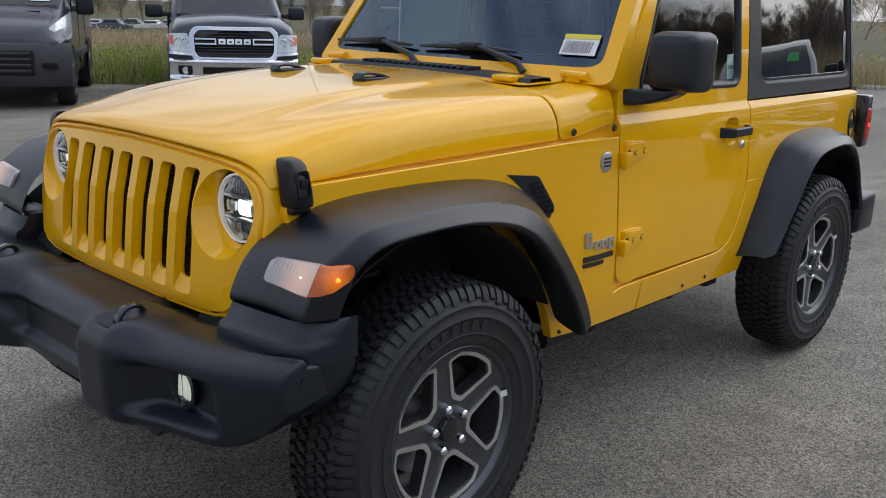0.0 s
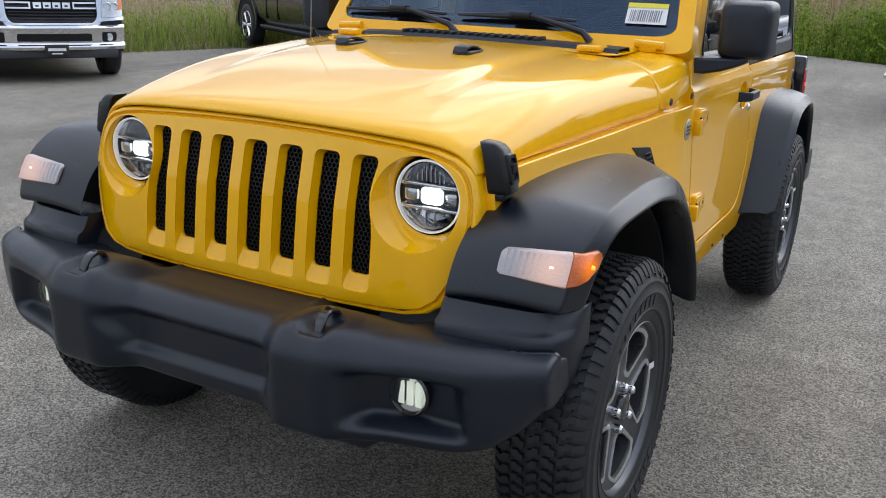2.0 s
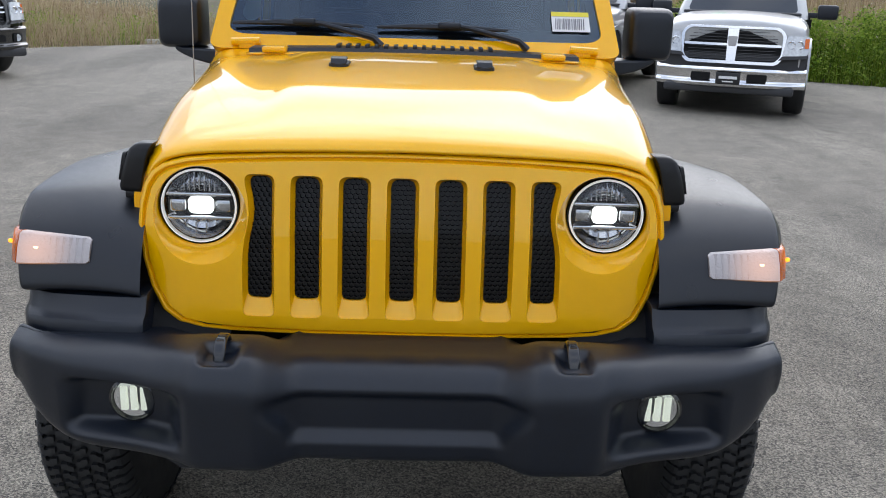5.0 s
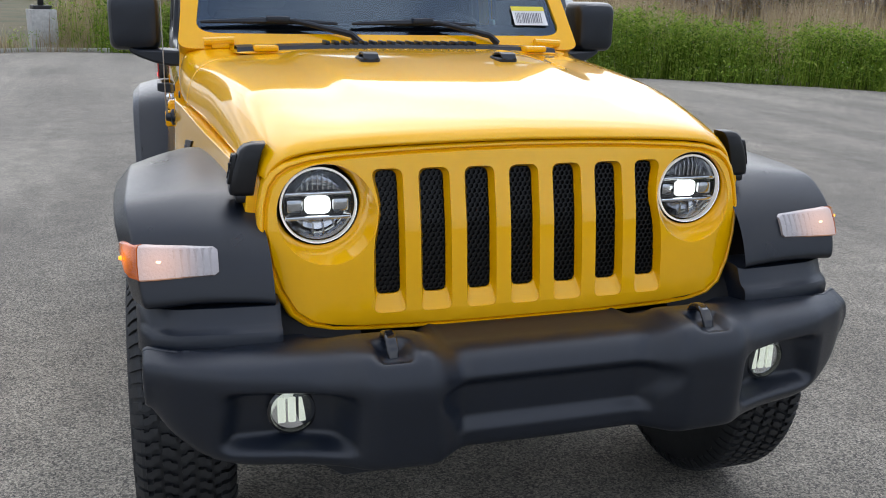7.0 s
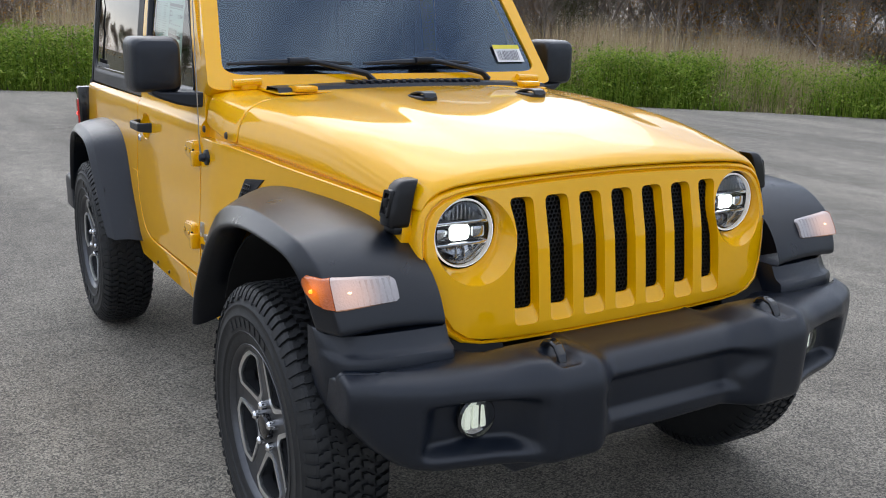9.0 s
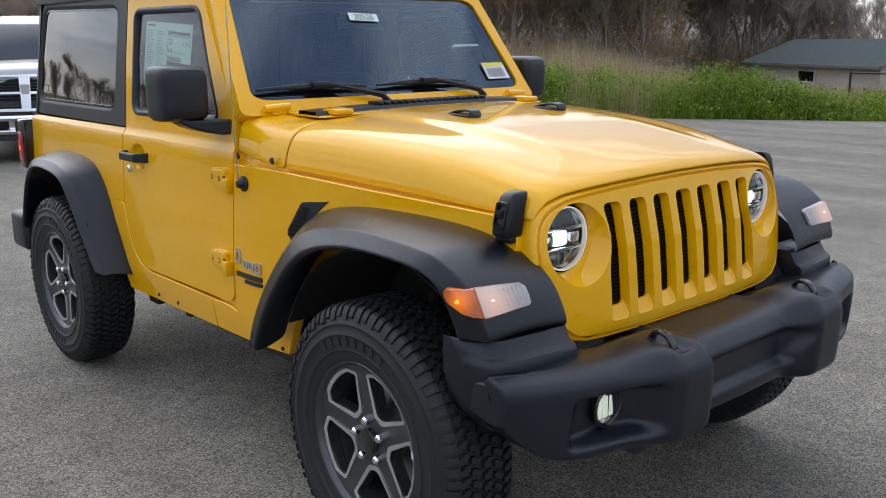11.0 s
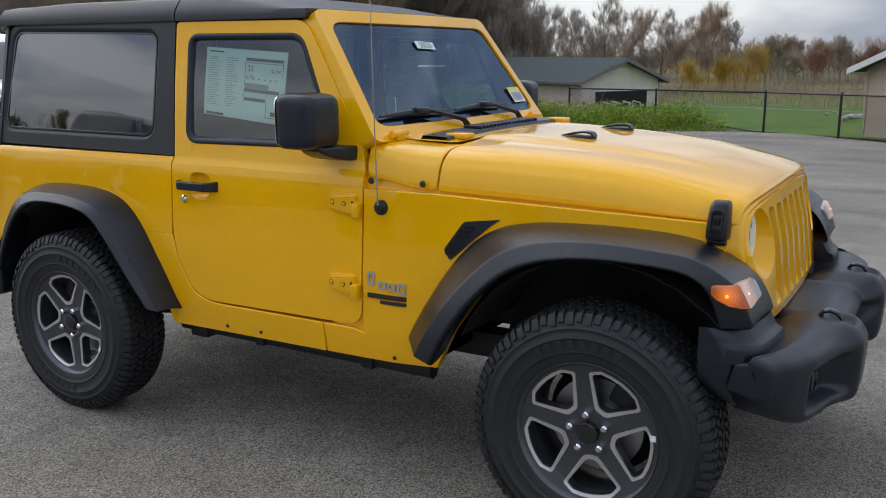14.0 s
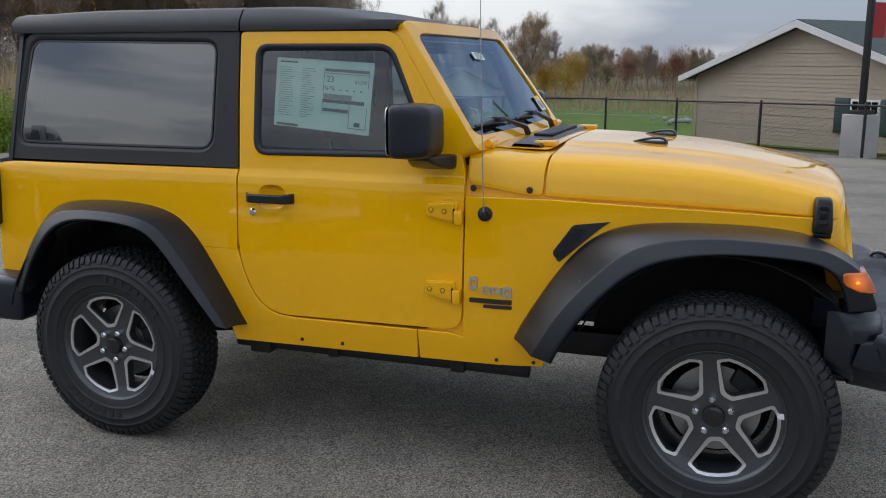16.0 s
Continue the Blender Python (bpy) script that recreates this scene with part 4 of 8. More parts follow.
def wheel(m, label):
    """A wheel at m, its outer face towards +y."""
    w = new("wheel")
    w.parent = car
    w.matrix_basis = m
    w["label"] = label
    if not made_wheel:
        made_wheel["tyre"] = part("tyre", tyre_bm(), RUBBER, w, "black all-terrain tyre", angle=60)
        tread = part("tread", tread_bm(), RUBBER, w, "chunky tread blocks", angle=15)
        tread["kind"] = "stuff"
        made_wheel["tread"] = tread
        plate = sheet(circle(0, 0, 0.238, 60), lambda x, z: (x, face_y(x, z), z), [[turn2(p, d) for p in WINDOW] for d in TURNS], [], [], (0, -0.040, 0))
        made_wheel["rim"] = part("rim", plate, RIM_DARK, w, "dark grey alloy wheel with machined window edges", bevel=0.003)
        barrel = turned(bmesh.new(), [(0.238, 0.098), (0.241, 0.106), (0.236, 0.112), (0.229, 0.108), (0.222, 0.09), (0.208, 0.06), (0.200, -0.02), (0.212, -0.09), (0.236, -0.105)], 60)
        made_wheel["rim_barrel"] = part("rim_barrel", barrel, RIM_DARK, w, angle=50)
        made_wheel["machined_edge"] = []
        for d in TURNS:
            edge = sheet([turn2(p, d) for p in EDGE_OUT], lambda x, z: (x, face_y(x, z) + 0.003, z), [[turn2(p, d, 0.0) for p in WINDOW]], [], [], (0, -0.010, 0))
            made_wheel["machined_edge"].append(part("machined_edge", edge, RIM_EDGE, w, "bright machined edge"))
        made_wheel["hub_cap"] = part("hub_cap", turned(bmesh.new(), [(0.0, 0.099), (0.026, 0.099), (0.034, 0.096), (0.038, 0.088), (0.038, 0.07)], 32), GLOSS_BLACK, w, "black hub cap")
        made_wheel["lug_nut"] = []
        for i in range(5):
            a = radians(90 + 72 * i)
            nut = turned(bmesh.new(), [(0.0, 0.103), (0.008, 0.102), (0.0125, 0.096), (0.0135, 0.075)], 12, (0.061 * math.cos(a), 0, 0.061 * math.sin(a)))
            made_wheel["lug_nut"].append(part("lug_nut", nut, CHROME, w, "bright lug nut"))
        made_wheel["brake_disc"] = part("brake_disc", turned(bmesh.new(), [(0.02, 0.03), (0.075, 0.03), (0.08, 0.0), (0.155, 0.0), (0.155, -0.025), (0.08, -0.025)], 40), STEEL, w, "bare steel brake disc")
        cal = bmesh.new()
        rows = [[((r) * math.cos(radians(a)), y, r * math.sin(radians(a))) for r, y in ((0.11, 0.028), (0.175, 0.028), (0.175, -0.05), (0.11, -0.05))] for a in range(120, 181, 12)]
        loft(cal, rows, close=True, caps=True)
        made_wheel["brake_caliper"] = part("brake_caliper", cal, CHASSIS, w, "grey brake caliper", bevel=0.006)
        # disc behind the spokes, coloured as the shade in the wheel well
        made_wheel["wheel_well_disc"] = part("well_shade_disc", turned(bmesh.new(), [(0.0, -0.05), (0.17, -0.06), (0.19, -0.07)], 32), DARK, w)
        tag = sheet(rounded([(-0.227, -0.006), (-0.205, -0.006), (-0.205, 0.014), (-0.227, 0.014)], 0.002, 2), lambda x, z: (x, face_y(x, z) + 0.006, z), (), (), (), (0, -0.001, 0))
        made_wheel["tag"] = part("paper_tag", tag, PAPER_WHITE, w, "small pale paper tag")
        # raised bars where the tyre's lettering stands
        made_wheel["lettering"] = []
        for a0, count, gap in ((64, 8, 7.6), (238, 8, 7.6)):
            for i in range(count):
                a = a0 + gap * i
                bar = bmesh.new()
                rows = [[(r * math.cos(radians(a + q)), y, r * math.sin(radians(a + q))) for r, y in ((0.284, 0.118), (0.284, 0.1225), (0.312, 0.1245), (0.312, 0.120))] for q in (-2.2, 0, 2.2)]
                loft(bar, rows, close=True, caps=True)
                made_wheel["lettering"].append(part("raised_mark", bar, RUBBER, w))
    else:
        for key, obs in made_wheel.items():
            for ob in (obs if isinstance(obs, list) else [obs]):
                o = again(ob, ob.name.split(".")[0], Matrix(), w)
    return w


made_wheel = {}
HUB_Y = 0.798
for x, s, label in ((0.0, 1, "front wheel"), (-2.459, 1, "rear wheel"), (0.0, -1, "front wheel"), (-2.459, -1, "rear wheel")):
    spin = {(0.0, 1): 10, (-2.459, 1): 25, (0.0, -1): 7, (-2.459, -1): -27}[(x, s)]
    wheel(pose(x, s * HUB_Y, 0.400, 0, 0, 0 if s > 0 else 180) @ pose(0, 0, 0, 0, spin, 0), "black all-terrain tyre on a dark alloy wheel")

# ---- flares ----
FRONT_FLARE = [  # body edge, crease and lip at each station from the rear foot to the nose
    ((-0.735, 0.782, 0.575), (-0.640, 0.895, 0.548), (-0.565, 0.925, 0.540)),
    ((-0.715, 0.783, 0.620), (-0.618, 0.900, 0.595), (-0.545, 0.930, 0.585)),
    ((-0.635, 0.778, 0.755), (-0.542, 0.902, 0.728), (-0.470, 0.932, 0.708)),
    ((-0.535, 0.767, 0.905), (-0.420, 0.902, 0.865), (-0.365, 0.934, 0.830)),
    ((-0.430, 0.750, 0.995), (-0.325, 0.900, 0.955), (-0.270, 0.935, 0.908)),
    ((-0.300, 0.728, 1.030), (-0.200, 0.896, 1.000), (-0.160, 0.935, 0.950)),
    ((-0.100, 0.700, 1.036), (-0.020, 0.894, 1.020), (-0.010, 0.935, 0.976)),
    ((0.130, 0.670, 1.030), (0.150, 0.896, 1.014), (0.155, 0.934, 0.974)),
    ((0.240, 0.652, 1.014), (0.280, 0.898, 1.006), (0.268, 0.929, 0.966)),
    ((0.285, 0.645, 1.001), (0.322, 0.897, 0.995), (0.312, 0.926, 0.950)),
    ((0.360, 0.637, 0.968), (0.382, 0.890, 0.964), (0.345, 0.920, 0.925)),
    ((0.425, 0.630, 0.925), (0.430, 0.883, 0.928), (0.362, 0.913, 0.895)),
    ((0.462, 0.627, 0.870), (0.458, 0.877, 0.870), (0.376, 0.907, 0.855)),
    ((0.482, 0.626, 0.822), (0.476, 0.871, 0.824), (0.388, 0.899, 0.815)),
    ((0.484, 0.626, 0.808), (0.476, 0.868, 0.810), (0.388, 0.895, 0.806)),
    ((0.474, 0.626, 0.800), (0.466, 0.862, 0.802), (0.384, 0.888, 0.800)),
    ((0.400, 0.626, 0.800), (0.400, 0.850, 0.800), (0.370, 0.870, 0.800)),
]
REAR_FLARE = [
    ((-1.868, 0.783, 0.520), (-1.895, 0.895, 0.530), (-1.925, 0.925, 0.545)),
    ((-1.878, 0.783, 0.548), (-1.912, 0.900, 0.560), (-1.945, 0.930, 0.572)),
    ((-2.000, 0.778, 0.753), (-2.030, 0.903, 0.735), (-2.085, 0.933, 0.745)),
    ((-2.075, 0.770, 0.860), (-2.110, 0.904, 0.835), (-2.150, 0.935, 0.835)),
    ((-2.135, 0.764, 0.925), (-2.168, 0.902, 0.908), (-2.210, 0.935, 0.895)),
    ((-2.225, 0.760, 0.985), (-2.240, 0.900, 0.958), (-2.270, 0.935, 0.932)),
    ((-2.400, 0.758, 1.010), (-2.410, 0.898, 0.982), (-2.430, 0.935, 0.950)),
    ((-2.620, 0.758, 1.008), (-2.600, 0.898, 0.984), (-2.590, 0.933, 0.948)),
    ((-2.775, 0.760, 0.990), (-2.715, 0.898, 0.962), (-2.680, 0.930, 0.915)),
    ((-2.865, 0.764, 0.930), (-2.795, 0.896, 0.892), (-2.755, 0.926, 0.855)),
    ((-2.945, 0.770, 0.800), (-2.885, 0.892, 0.760), (-2.845, 0.920, 0.730)),
    ((-3.010, 0.770, 0.660), (-2.950, 0.888, 0.625), (-2.905, 0.914, 0.600)),
]


def flare_bm(stations):
    bm = bmesh.new()
    rows = []
    for b, c, l in stations:
        b, c, l = Vector(b), Vector(c), Vector(l)
        out = (l - c).normalized()
        mid = b.lerp(c, 0.5) + Vector((0, 0, 0.006))
        under = l + Vector(((b.x - l.x) * -0.02, -0.02, -0.012))
        rows.append([b + Vector((0, -0.03, -0.006)), b, b.lerp(c, 0.25) + Vector((0, 0, 0.004)), mid, b.lerp(c, 0.8) + Vector((0, 0, 0.003)), b.lerp(c, 0.955), c, c.lerp(l, 0.16), l.lerp(c, 0.2), l, under, under + Vector((0, -0.05, 0.015)), under + Vector((0, -0.10, 0.03))])
    return loft(bm, rows)


front_flares = pair("front_flare", lambda: flare_bm(FRONT_FLARE), FLARE_PLASTIC, car, "black moulded plastic fender flare", sub=2)
pair("rear_flare", lambda: flare_bm(REAR_FLARE), FLARE_PLASTIC, car, "black moulded plastic fender flare", sub=2)


# marker lamp on each front flare, lit
def lamp_strip(rows):
    return lambda: loft(bmesh.new(), rows, close=True, caps=True)


def lamp_row(x, y, z0, z1, nx, ny, back=0.55):
    """A cross-section of the lamp, standing proud along (nx, ny) and leaning back with the flare."""
    zs = (z0, z0 + 0.004, (z0 + z1) / 2, z1 - 0.004, z1, z1, z0)
    out = (0.0, 0.007, 0.009, 0.007, 0.0, -0.02, -0.02)
    return [(x - back * (z - z0) + o * nx, y + o * ny, z) for z, o in zip(zs, out)]


WHITE_ROWS = [lamp_row(0.460, 0.712, 0.874, 0.918, 1, 0), lamp_row(0.461, 0.720, 0.868, 0.924, 1, 0), lamp_row(0.461, 0.78, 0.867, 0.929, 1, 0), lamp_row(0.466, 0.845, 0.867, 0.933, 0.9, 0.3), lamp_row(0.465, 0.872, 0.867, 0.935, 0.75, 0.5)]
AMBER_ROWS = [lamp_row(0.465, 0.874, 0.867, 0.935, 0.75, 0.5), lamp_row(0.444, 0.890, 0.868, 0.934, 0.65, 0.75, 0.5), lamp_row(0.416, 0.899, 0.873, 0.934, 0.45, 0.9, 0.4), lamp_row(0.374, 0.906, 0.892, 0.934, 0.2, 1, 0.1), lamp_row(0.362, 0.907, 0.904, 0.930, 0.2, 1, 0)]
for flare in front_flares:
    s = 1 if flare.data.vertices[0].co.y > 0 else -1
    flip = (lambda b: b) if s > 0 else mirrored
    lens = part("marker_lamp", flip(lamp_strip(WHITE_ROWS)()), CLEAR_LENS, flare, "clear ribbed lit side lamp", angle=50)
    part("turn_signal", flip(lamp_strip(AMBER_ROWS)()), AMBER_LIT, flare, "amber turn signal", angle=50)
    for i in range(9):
        y_ = 0.728 + 0.0150 * i
        rib = loft(bmesh.new(), [[(0.4675 - 0.55 * (z - 0.867) + o, y_ + w, z) for w, o in ((-0.005, 0), (0, 0.004), (0.005, 0))] for z in (0.873, 0.924)])
        part("lens_rib", flip(rib), CLEAR_LENS, lens)
    part("lit_bulb", flip(boxed(0.440, 0.4545, 0.828, 0.842, 0.893, 0.906, 0.004)), LAMP_WARM, lens, "lit bulb")
    part("lit_bulb", flip(turned(bmesh.new(), [(0.0, 0.007), (0.004, 0.006), (0.0055, 0.0)], 14, (0.408, 0.909, 0.905))), LAMP_AMBER, flare, "lit bulb")

# side vent behind each front flare
for s in (1, -1):
    flip = (lambda b: b) if s > 0 else mirrored
    tri = rounded([(-0.600, 0.905), (-0.528, 1.008), (-0.395, 1.024), (-0.43, 1.00), (-0.575, 0.868)], [0.01, 0.012, 0.004, 0.02, 0.01], 3)
    bez = part("side_vent", flip(sheet(tri, lambda x, z: (x, side_y(x, z) + 0.004, z), (), (), (), (0, -0.01, 0))), BLACK_PLASTIC, car, "black honeycomb side vent", bevel=0.002)
    hexes = bmesh.new()
    for i in range(9):
        for j in range(9):
            x, z = -0.60 + 0.0135 * i + 0.0067 * (j % 2), 0.895 + 0.0155 * j
            centre = -0.572 + (z - 0.895) * 0.72
            if abs(x - centre) < 0.026 and z < 0.995:
                y = side_y(x, z) + 0.0045
                loft(hexes, [[(x + r * math.sin(math.pi / 3 * q), y + d, z + r * math.cos(math.pi / 3 * q)) for q in range(6)] for r, d in ((0.0075, 0.0), (0.0068, 0.003), (0.0052, 0.003), (0.0045, -0.004))], close=True)
    part("vent_mesh", flip(hexes), GLOSS_BLACK, bez, angle=20)


# ---- front bumper ----
def smoothed(table, v, w=0.03):
    return sum(curve(table, v + d * w) * k for d, k in ((-1, 1), (-0.5, 2), (0, 3), (0.5, 2), (1, 1))) / 9


def bumper_row(y, n=120):
    a = abs(y)
    top = smoothed([(0, 0.713), (0.235, 0.713), (0.305, 0.748), (0.45, 0.748), (0.52, 0.736), (0.80, 0.733), (0.872, 0.730)], a, 0.022)
    fx = smoothed([(0, 0.672), (0.215, 0.672), (0.290, 0.736), (0.43, 0.736), (0.48, 0.704), (0.56, 0.672), (0.72, 0.634), (0.82, 0.588), (0.872, 0.545)], a, 0.02)
    low = smoothed([(0, 0.478), (0.30, 0.482), (0.5, 0.486), (0.68, 0.486), (0.742, 0.496), (0.78, 0.512), (0.835, 0.556), (0.872, 0.606)], a, 0.014)
    slope = smoothed([(0, 0.045), (0.25, 0.045), (0.32, 0.05), (0.45, 0.045), (0.6, 0.03), (0.87, 0.022)], a)
    drop = curve([(0, 0.0), (0.24, 0.0), (0.29, 0.05), (0.46, 0.05), (0.54, 0.02)], a)
    key = [(0.44, top - drop - 0.004), (0.48, top - drop * 0.8 - 0.002), (min(0.545, fx - 0.05), top - 0.004), (fx - 0.075, top), (fx - 0.035, top - 0.010), (fx - 0.007, top - slope), (fx, top - slope - 0.03), (fx - 0.002, (top + low) / 2), (fx - 0.008, low + 0.035), (fx - 0.02, low + 0.010), (fx - 0.05, low), (0.42, low + 0.02)]
    for _ in range(2):
        out = [key[0]]
        for p, q in zip(key, key[1:]):
            out += [(0.75 * p[0] + 0.25 * q[0], 0.75 * p[1] + 0.25 * q[1]), (0.25 * p[0] + 0.75 * q[0], 0.25 * p[1] + 0.75 * q[1])]
        key = out + [key[-1]]
    lens = [0.0]
    for p, q in zip(key, key[1:]):
        lens.append(lens[-1] + math.hypot(q[0] - p[0], q[1] - p[1]))
    row = []
    for i in range(n):
        d = lens[-1] * i / (n - 1)
        x, z = curve(list(zip(lens, [p[0] for p in key])), d), curve(list(zip(lens, [p[1] for p in key])), d)
        if x > fx - 0.06:
            wide = 0.225 + 0.045 * ease(z, 0.56, 0.64)
            mid = 1 - ease(a, wide - 0.012, wide + 0.028)
            x -= 0.024 * mid * ease(z, 0.532, 0.566) * (1 - ease(z, 0.634, 0.664))
            fog = ease(a, 0.440, 0.505) * (1 - ease(a, 0.680 + 0.3 * max(0, 0.62 - z), 0.745))
            x -= (0.062 - 0.16 * max(0, a - 0.6)) * fog * ease(z, 0.520, 0.556) * (1 - ease(z, 0.642, 0.672))
        if x > 0.5 and z > top - 0.045:
            z -= 0.018 * ease(a, 0.335, 0.352) * (1 - ease(a, 0.404, 0.420)) * ease(x, 0.60, 0.635) * (1 - ease(x, 0.685, 0.71))
        row.append((x, y, z))
    return row


bm = bmesh.new()
ys_ = sorted({round(v, 4) for v in np.concatenate([np.linspace(-0.868, 0.868, 163), [0.238, 0.246, 0.452, 0.462, 0.472, -0.238, -0.246, -0.452, -0.462, -0.472]])})
grid = [bumper_row(y) for y in ys_]
loft(bm, grid)
for end in (0, -1):
    row, out = grid[end], 1 if end else -1
    mz = (row[0][2] + min(p[2] for p in row)) / 2
    loft(bm, [[(p[0] - k * (p[0] - 0.40) * 0.06, p[1] + out * d, p[2] + (mz - p[2]) * 0.10 * k) for p in row] for k, d in ((0, 0), (0.3, 0.006), (1, 0.011), (2.5, 0.012))])
    mx = sum(p[0] for p in row) / len(row)
    loft(bm, [[(mx + (p[0] - 0.15 * (p[0] - 0.40) - mx) * f, p[1] + out * d, mz + (p[2] - mz) * 0.75 * f) for p in row] for f, d in ((1.0, 0.012), (0.6, 0.013), (0.01, 0.013))], close=True)
bmesh.ops.remove_doubles(bm, verts=bm.verts, dist=0.0003)
bumper = part("front_bumper", bm, BLACK_PLASTIC, car, "black moulded plastic front bumper", angle=60)
for s in (1, -1):
    y = 0.378 * s
    hook = strap([(0.592, 0.725), (0.592, 0.745), (0.602, 0.759), (0.622, 0.764), (0.644, 0.758), (0.658, 0.742), (0.665, 0.722), (0.667, 0.695)], 0.026, 0.013, y)
    part("tow_hook", hook, GLOSS_BLACK, bumper, "black steel tow hook", bevel=0.005)
    part("hook_slot", boxed(0.640, 0.682, y - 0.026, y + 0.026, 0.690, 0.722, 0.004), DARK, bumper)
    fog = turned(bmesh.new(), [(0.052, 0.0), (0.053, 0.012), (0.047, 0.016), (0.045, 0.004), (0.04, -0.004)], 32)
    for v in fog.verts:
        v.co = Vector((0.602 + v.co.y, s * 0.583 + v.co.x, 0.607 + v.co.z))
    fog_lamp = part("fog_lamp", fog, GLOSS_BLACK, bumper, "round lit fog lamp")
    for k, m_ in ((0, CHROME), (1, LAMP_FOG)):
        core = turned(bmesh.new(), [(0.044, 0.006), (0.03, 0.004), (0.001, 0.003)] if not k else [(0.0, 0.0), (0.0, 0.0)], 32) if not k else bmesh.new()
        if k:
            for q in (-0.022, 0.0, 0.022):
                block(core, q - 0.008, q + 0.008, 0.004, 0.009, -0.030, 0.028, 0.003)
        for v in core.verts:
            v.co = Vector((0.600 + v.co.y, s * 0.583 + v.co.x, 0.607 + v.co.z))
        part("reflector" if not k else "lit_bulb", core, m_, fog_lamp)
    cover = turned(bmesh.new(), [(0.046, 0.012), (0.03, 0.018), (0.001, 0.02)], 32)
    for v in cover.verts:
        v.co = Vector((0.600 + v.co.y, s * 0.583 + v.co.x, 0.607 + v.co.z))
    pane("lens", cover, GLASS_LENS, fog_lamp, "clear lens")
    # filler between bumper and flare, with its ledge
    fill = bmesh.new()
    rows = []
    for y_, fx_ in ((0.585, 0.500), (0.60, 0.512), (0.70, 0.506), (0.80, 0.494), (0.856, 0.470), (0.878, 0.435), (0.888, 0.40)):
        back = 0.30 if y_ < 0.75 else fx_ - 0.07
        rows.append([(back, s * y_, 0.70), (fx_ + 0.010, s * y_, 0.70), (fx_ + 0.010, s * y_, 0.738), (fx_ + 0.004, s * y_, 0.750), (fx_ - 0.010, s * y_, 0.756), (fx_ - 0.018, s * y_, 0.764), (fx_ - 0.034, s * y_, 0.796), (fx_ - 0.05, s * y_, 0.801), (back, s * y_, 0.801)])
    loft(fill, rows, close=True, caps=True)
    part("bumper_filler", fill, BLACK_PLASTIC, bumper, angle=40)
    skirt = bmesh.new()
    loft(skirt, [[(0.33, s * a, 0.76), (f - 0.03, s * a, 0.76), (f, s * a, 0.71), (f, s * a, lo + 0.05), (f - 0.03, s * a, lo), (0.33, s * a, lo + 0.03)] for a, f, lo in ((0.60, 0.47, 0.50), (0.74, 0.468, 0.53), (0.81, 0.46, 0.55), (0.850, 0.445, 0.575), (0.872, 0.42, 0.61), (0.880, 0.39, 0.65))], close=True, caps=True)
    part("bumper_skirt", skirt, BLACK_PLASTIC, bumper, angle=60)
    lug = bmesh.new()
    loft(lug, [[(0.50, s * a, 0.50), (0.66, s * a, 0.50), (0.63, s * a, lo), (0.52, s * a, lo)] for a, lo in ((0.37, 0.475), (0.39, 0.446), (0.48, 0.446), (0.53, 0.485))], close=True, caps=True)
    part("bumper_lug", lug, BLACK_PLASTIC, bumper, bevel=0.006)

# ---- rear bumper, tail lamps ----
rb = bmesh.new()
loft(rb, [[(x + 0.10 * ease(abs(y), 0.55, 0.90), y, z) for x, z in ((-3.05, 0.66), (-3.22, 0.66), (-3.26, 0.63), (-3.25, 0.50), (-3.18, 0.46), (-3.05, 0.47))] for y in (-0.85, -0.82, -0.6, 0, 0.6, 0.82, 0.85)], close=True, caps=True)
rear_bumper = part("rear_bumper", rb, BLACK_PLASTIC, car, "black plastic rear bumper", bevel=0.012)
for s in (1, -1):
    part("bumper_corner", boxed(-3.16, -2.93, min(s * 0.74, s * 0.90), max(s * 0.74, s * 0.90), 0.46, 0.655, 0.03, 3), BLACK_PLASTIC, rear_bumper)
    tl = part("tail_lamp", boxed(-3.205, -3.12, min(s * 0.66, s * 0.80), max(s * 0.66, s * 0.80), 0.865, 1.125, 0.012, 3), GLOSS_BLACK, car, "square black-framed tail lamp")
    part("red_lens", boxed(-3.20, -3.135, min(s * 0.70, s * 0.806), max(s * 0.70, s * 0.806), 0.90, 1.06, 0.01), RED_LENS, tl, "red lens")
    part("lit_bulb", boxed(-3.18, -3.155, min(s * 0.79, s * 0.809), max(s * 0.79, s * 0.809), 0.965, 0.985, 0.003), RED_GLOW, tl)

# ---- underbody ----
for s in (1, -1):
    part("frame_rail", boxed(-3.0, 0.45, s * 0.45 - 0.05, s * 0.45 + 0.05, 0.44, 0.54, 0.01), CHASSIS, car, "black steel frame rail")
tub = bmesh.new()
block(tub, -3.08, -0.62, -0.70, 0.70, 0.50, 0.62)
block(tub, -1.90, -0.62, -0.735, 0.735, 0.50, 0.60)
block(tub, -0.62, 0.34, -0.42, 0.42, 0.56, 1.04)
block(tub, -0.92, -0.62, -0.70, 0.70, 0.50, 1.07)
part("floor_pan", tub, CHASSIS, car)
for x in (0.0, -2.459):
    axles = bmesh.new()
    tube(axles, [(x, -0.72, 0.40), (x, 0.72, 0.40)], 0.045, 12)
    bmesh.ops.create_uvsphere(axles, u_segments=12, v_segments=8, radius=0.14, matrix=Matrix.Translation((x, -0.2 if x == 0 else 0, 0.40)))
    part("axle", axles, CHASSIS, car, "black axle")
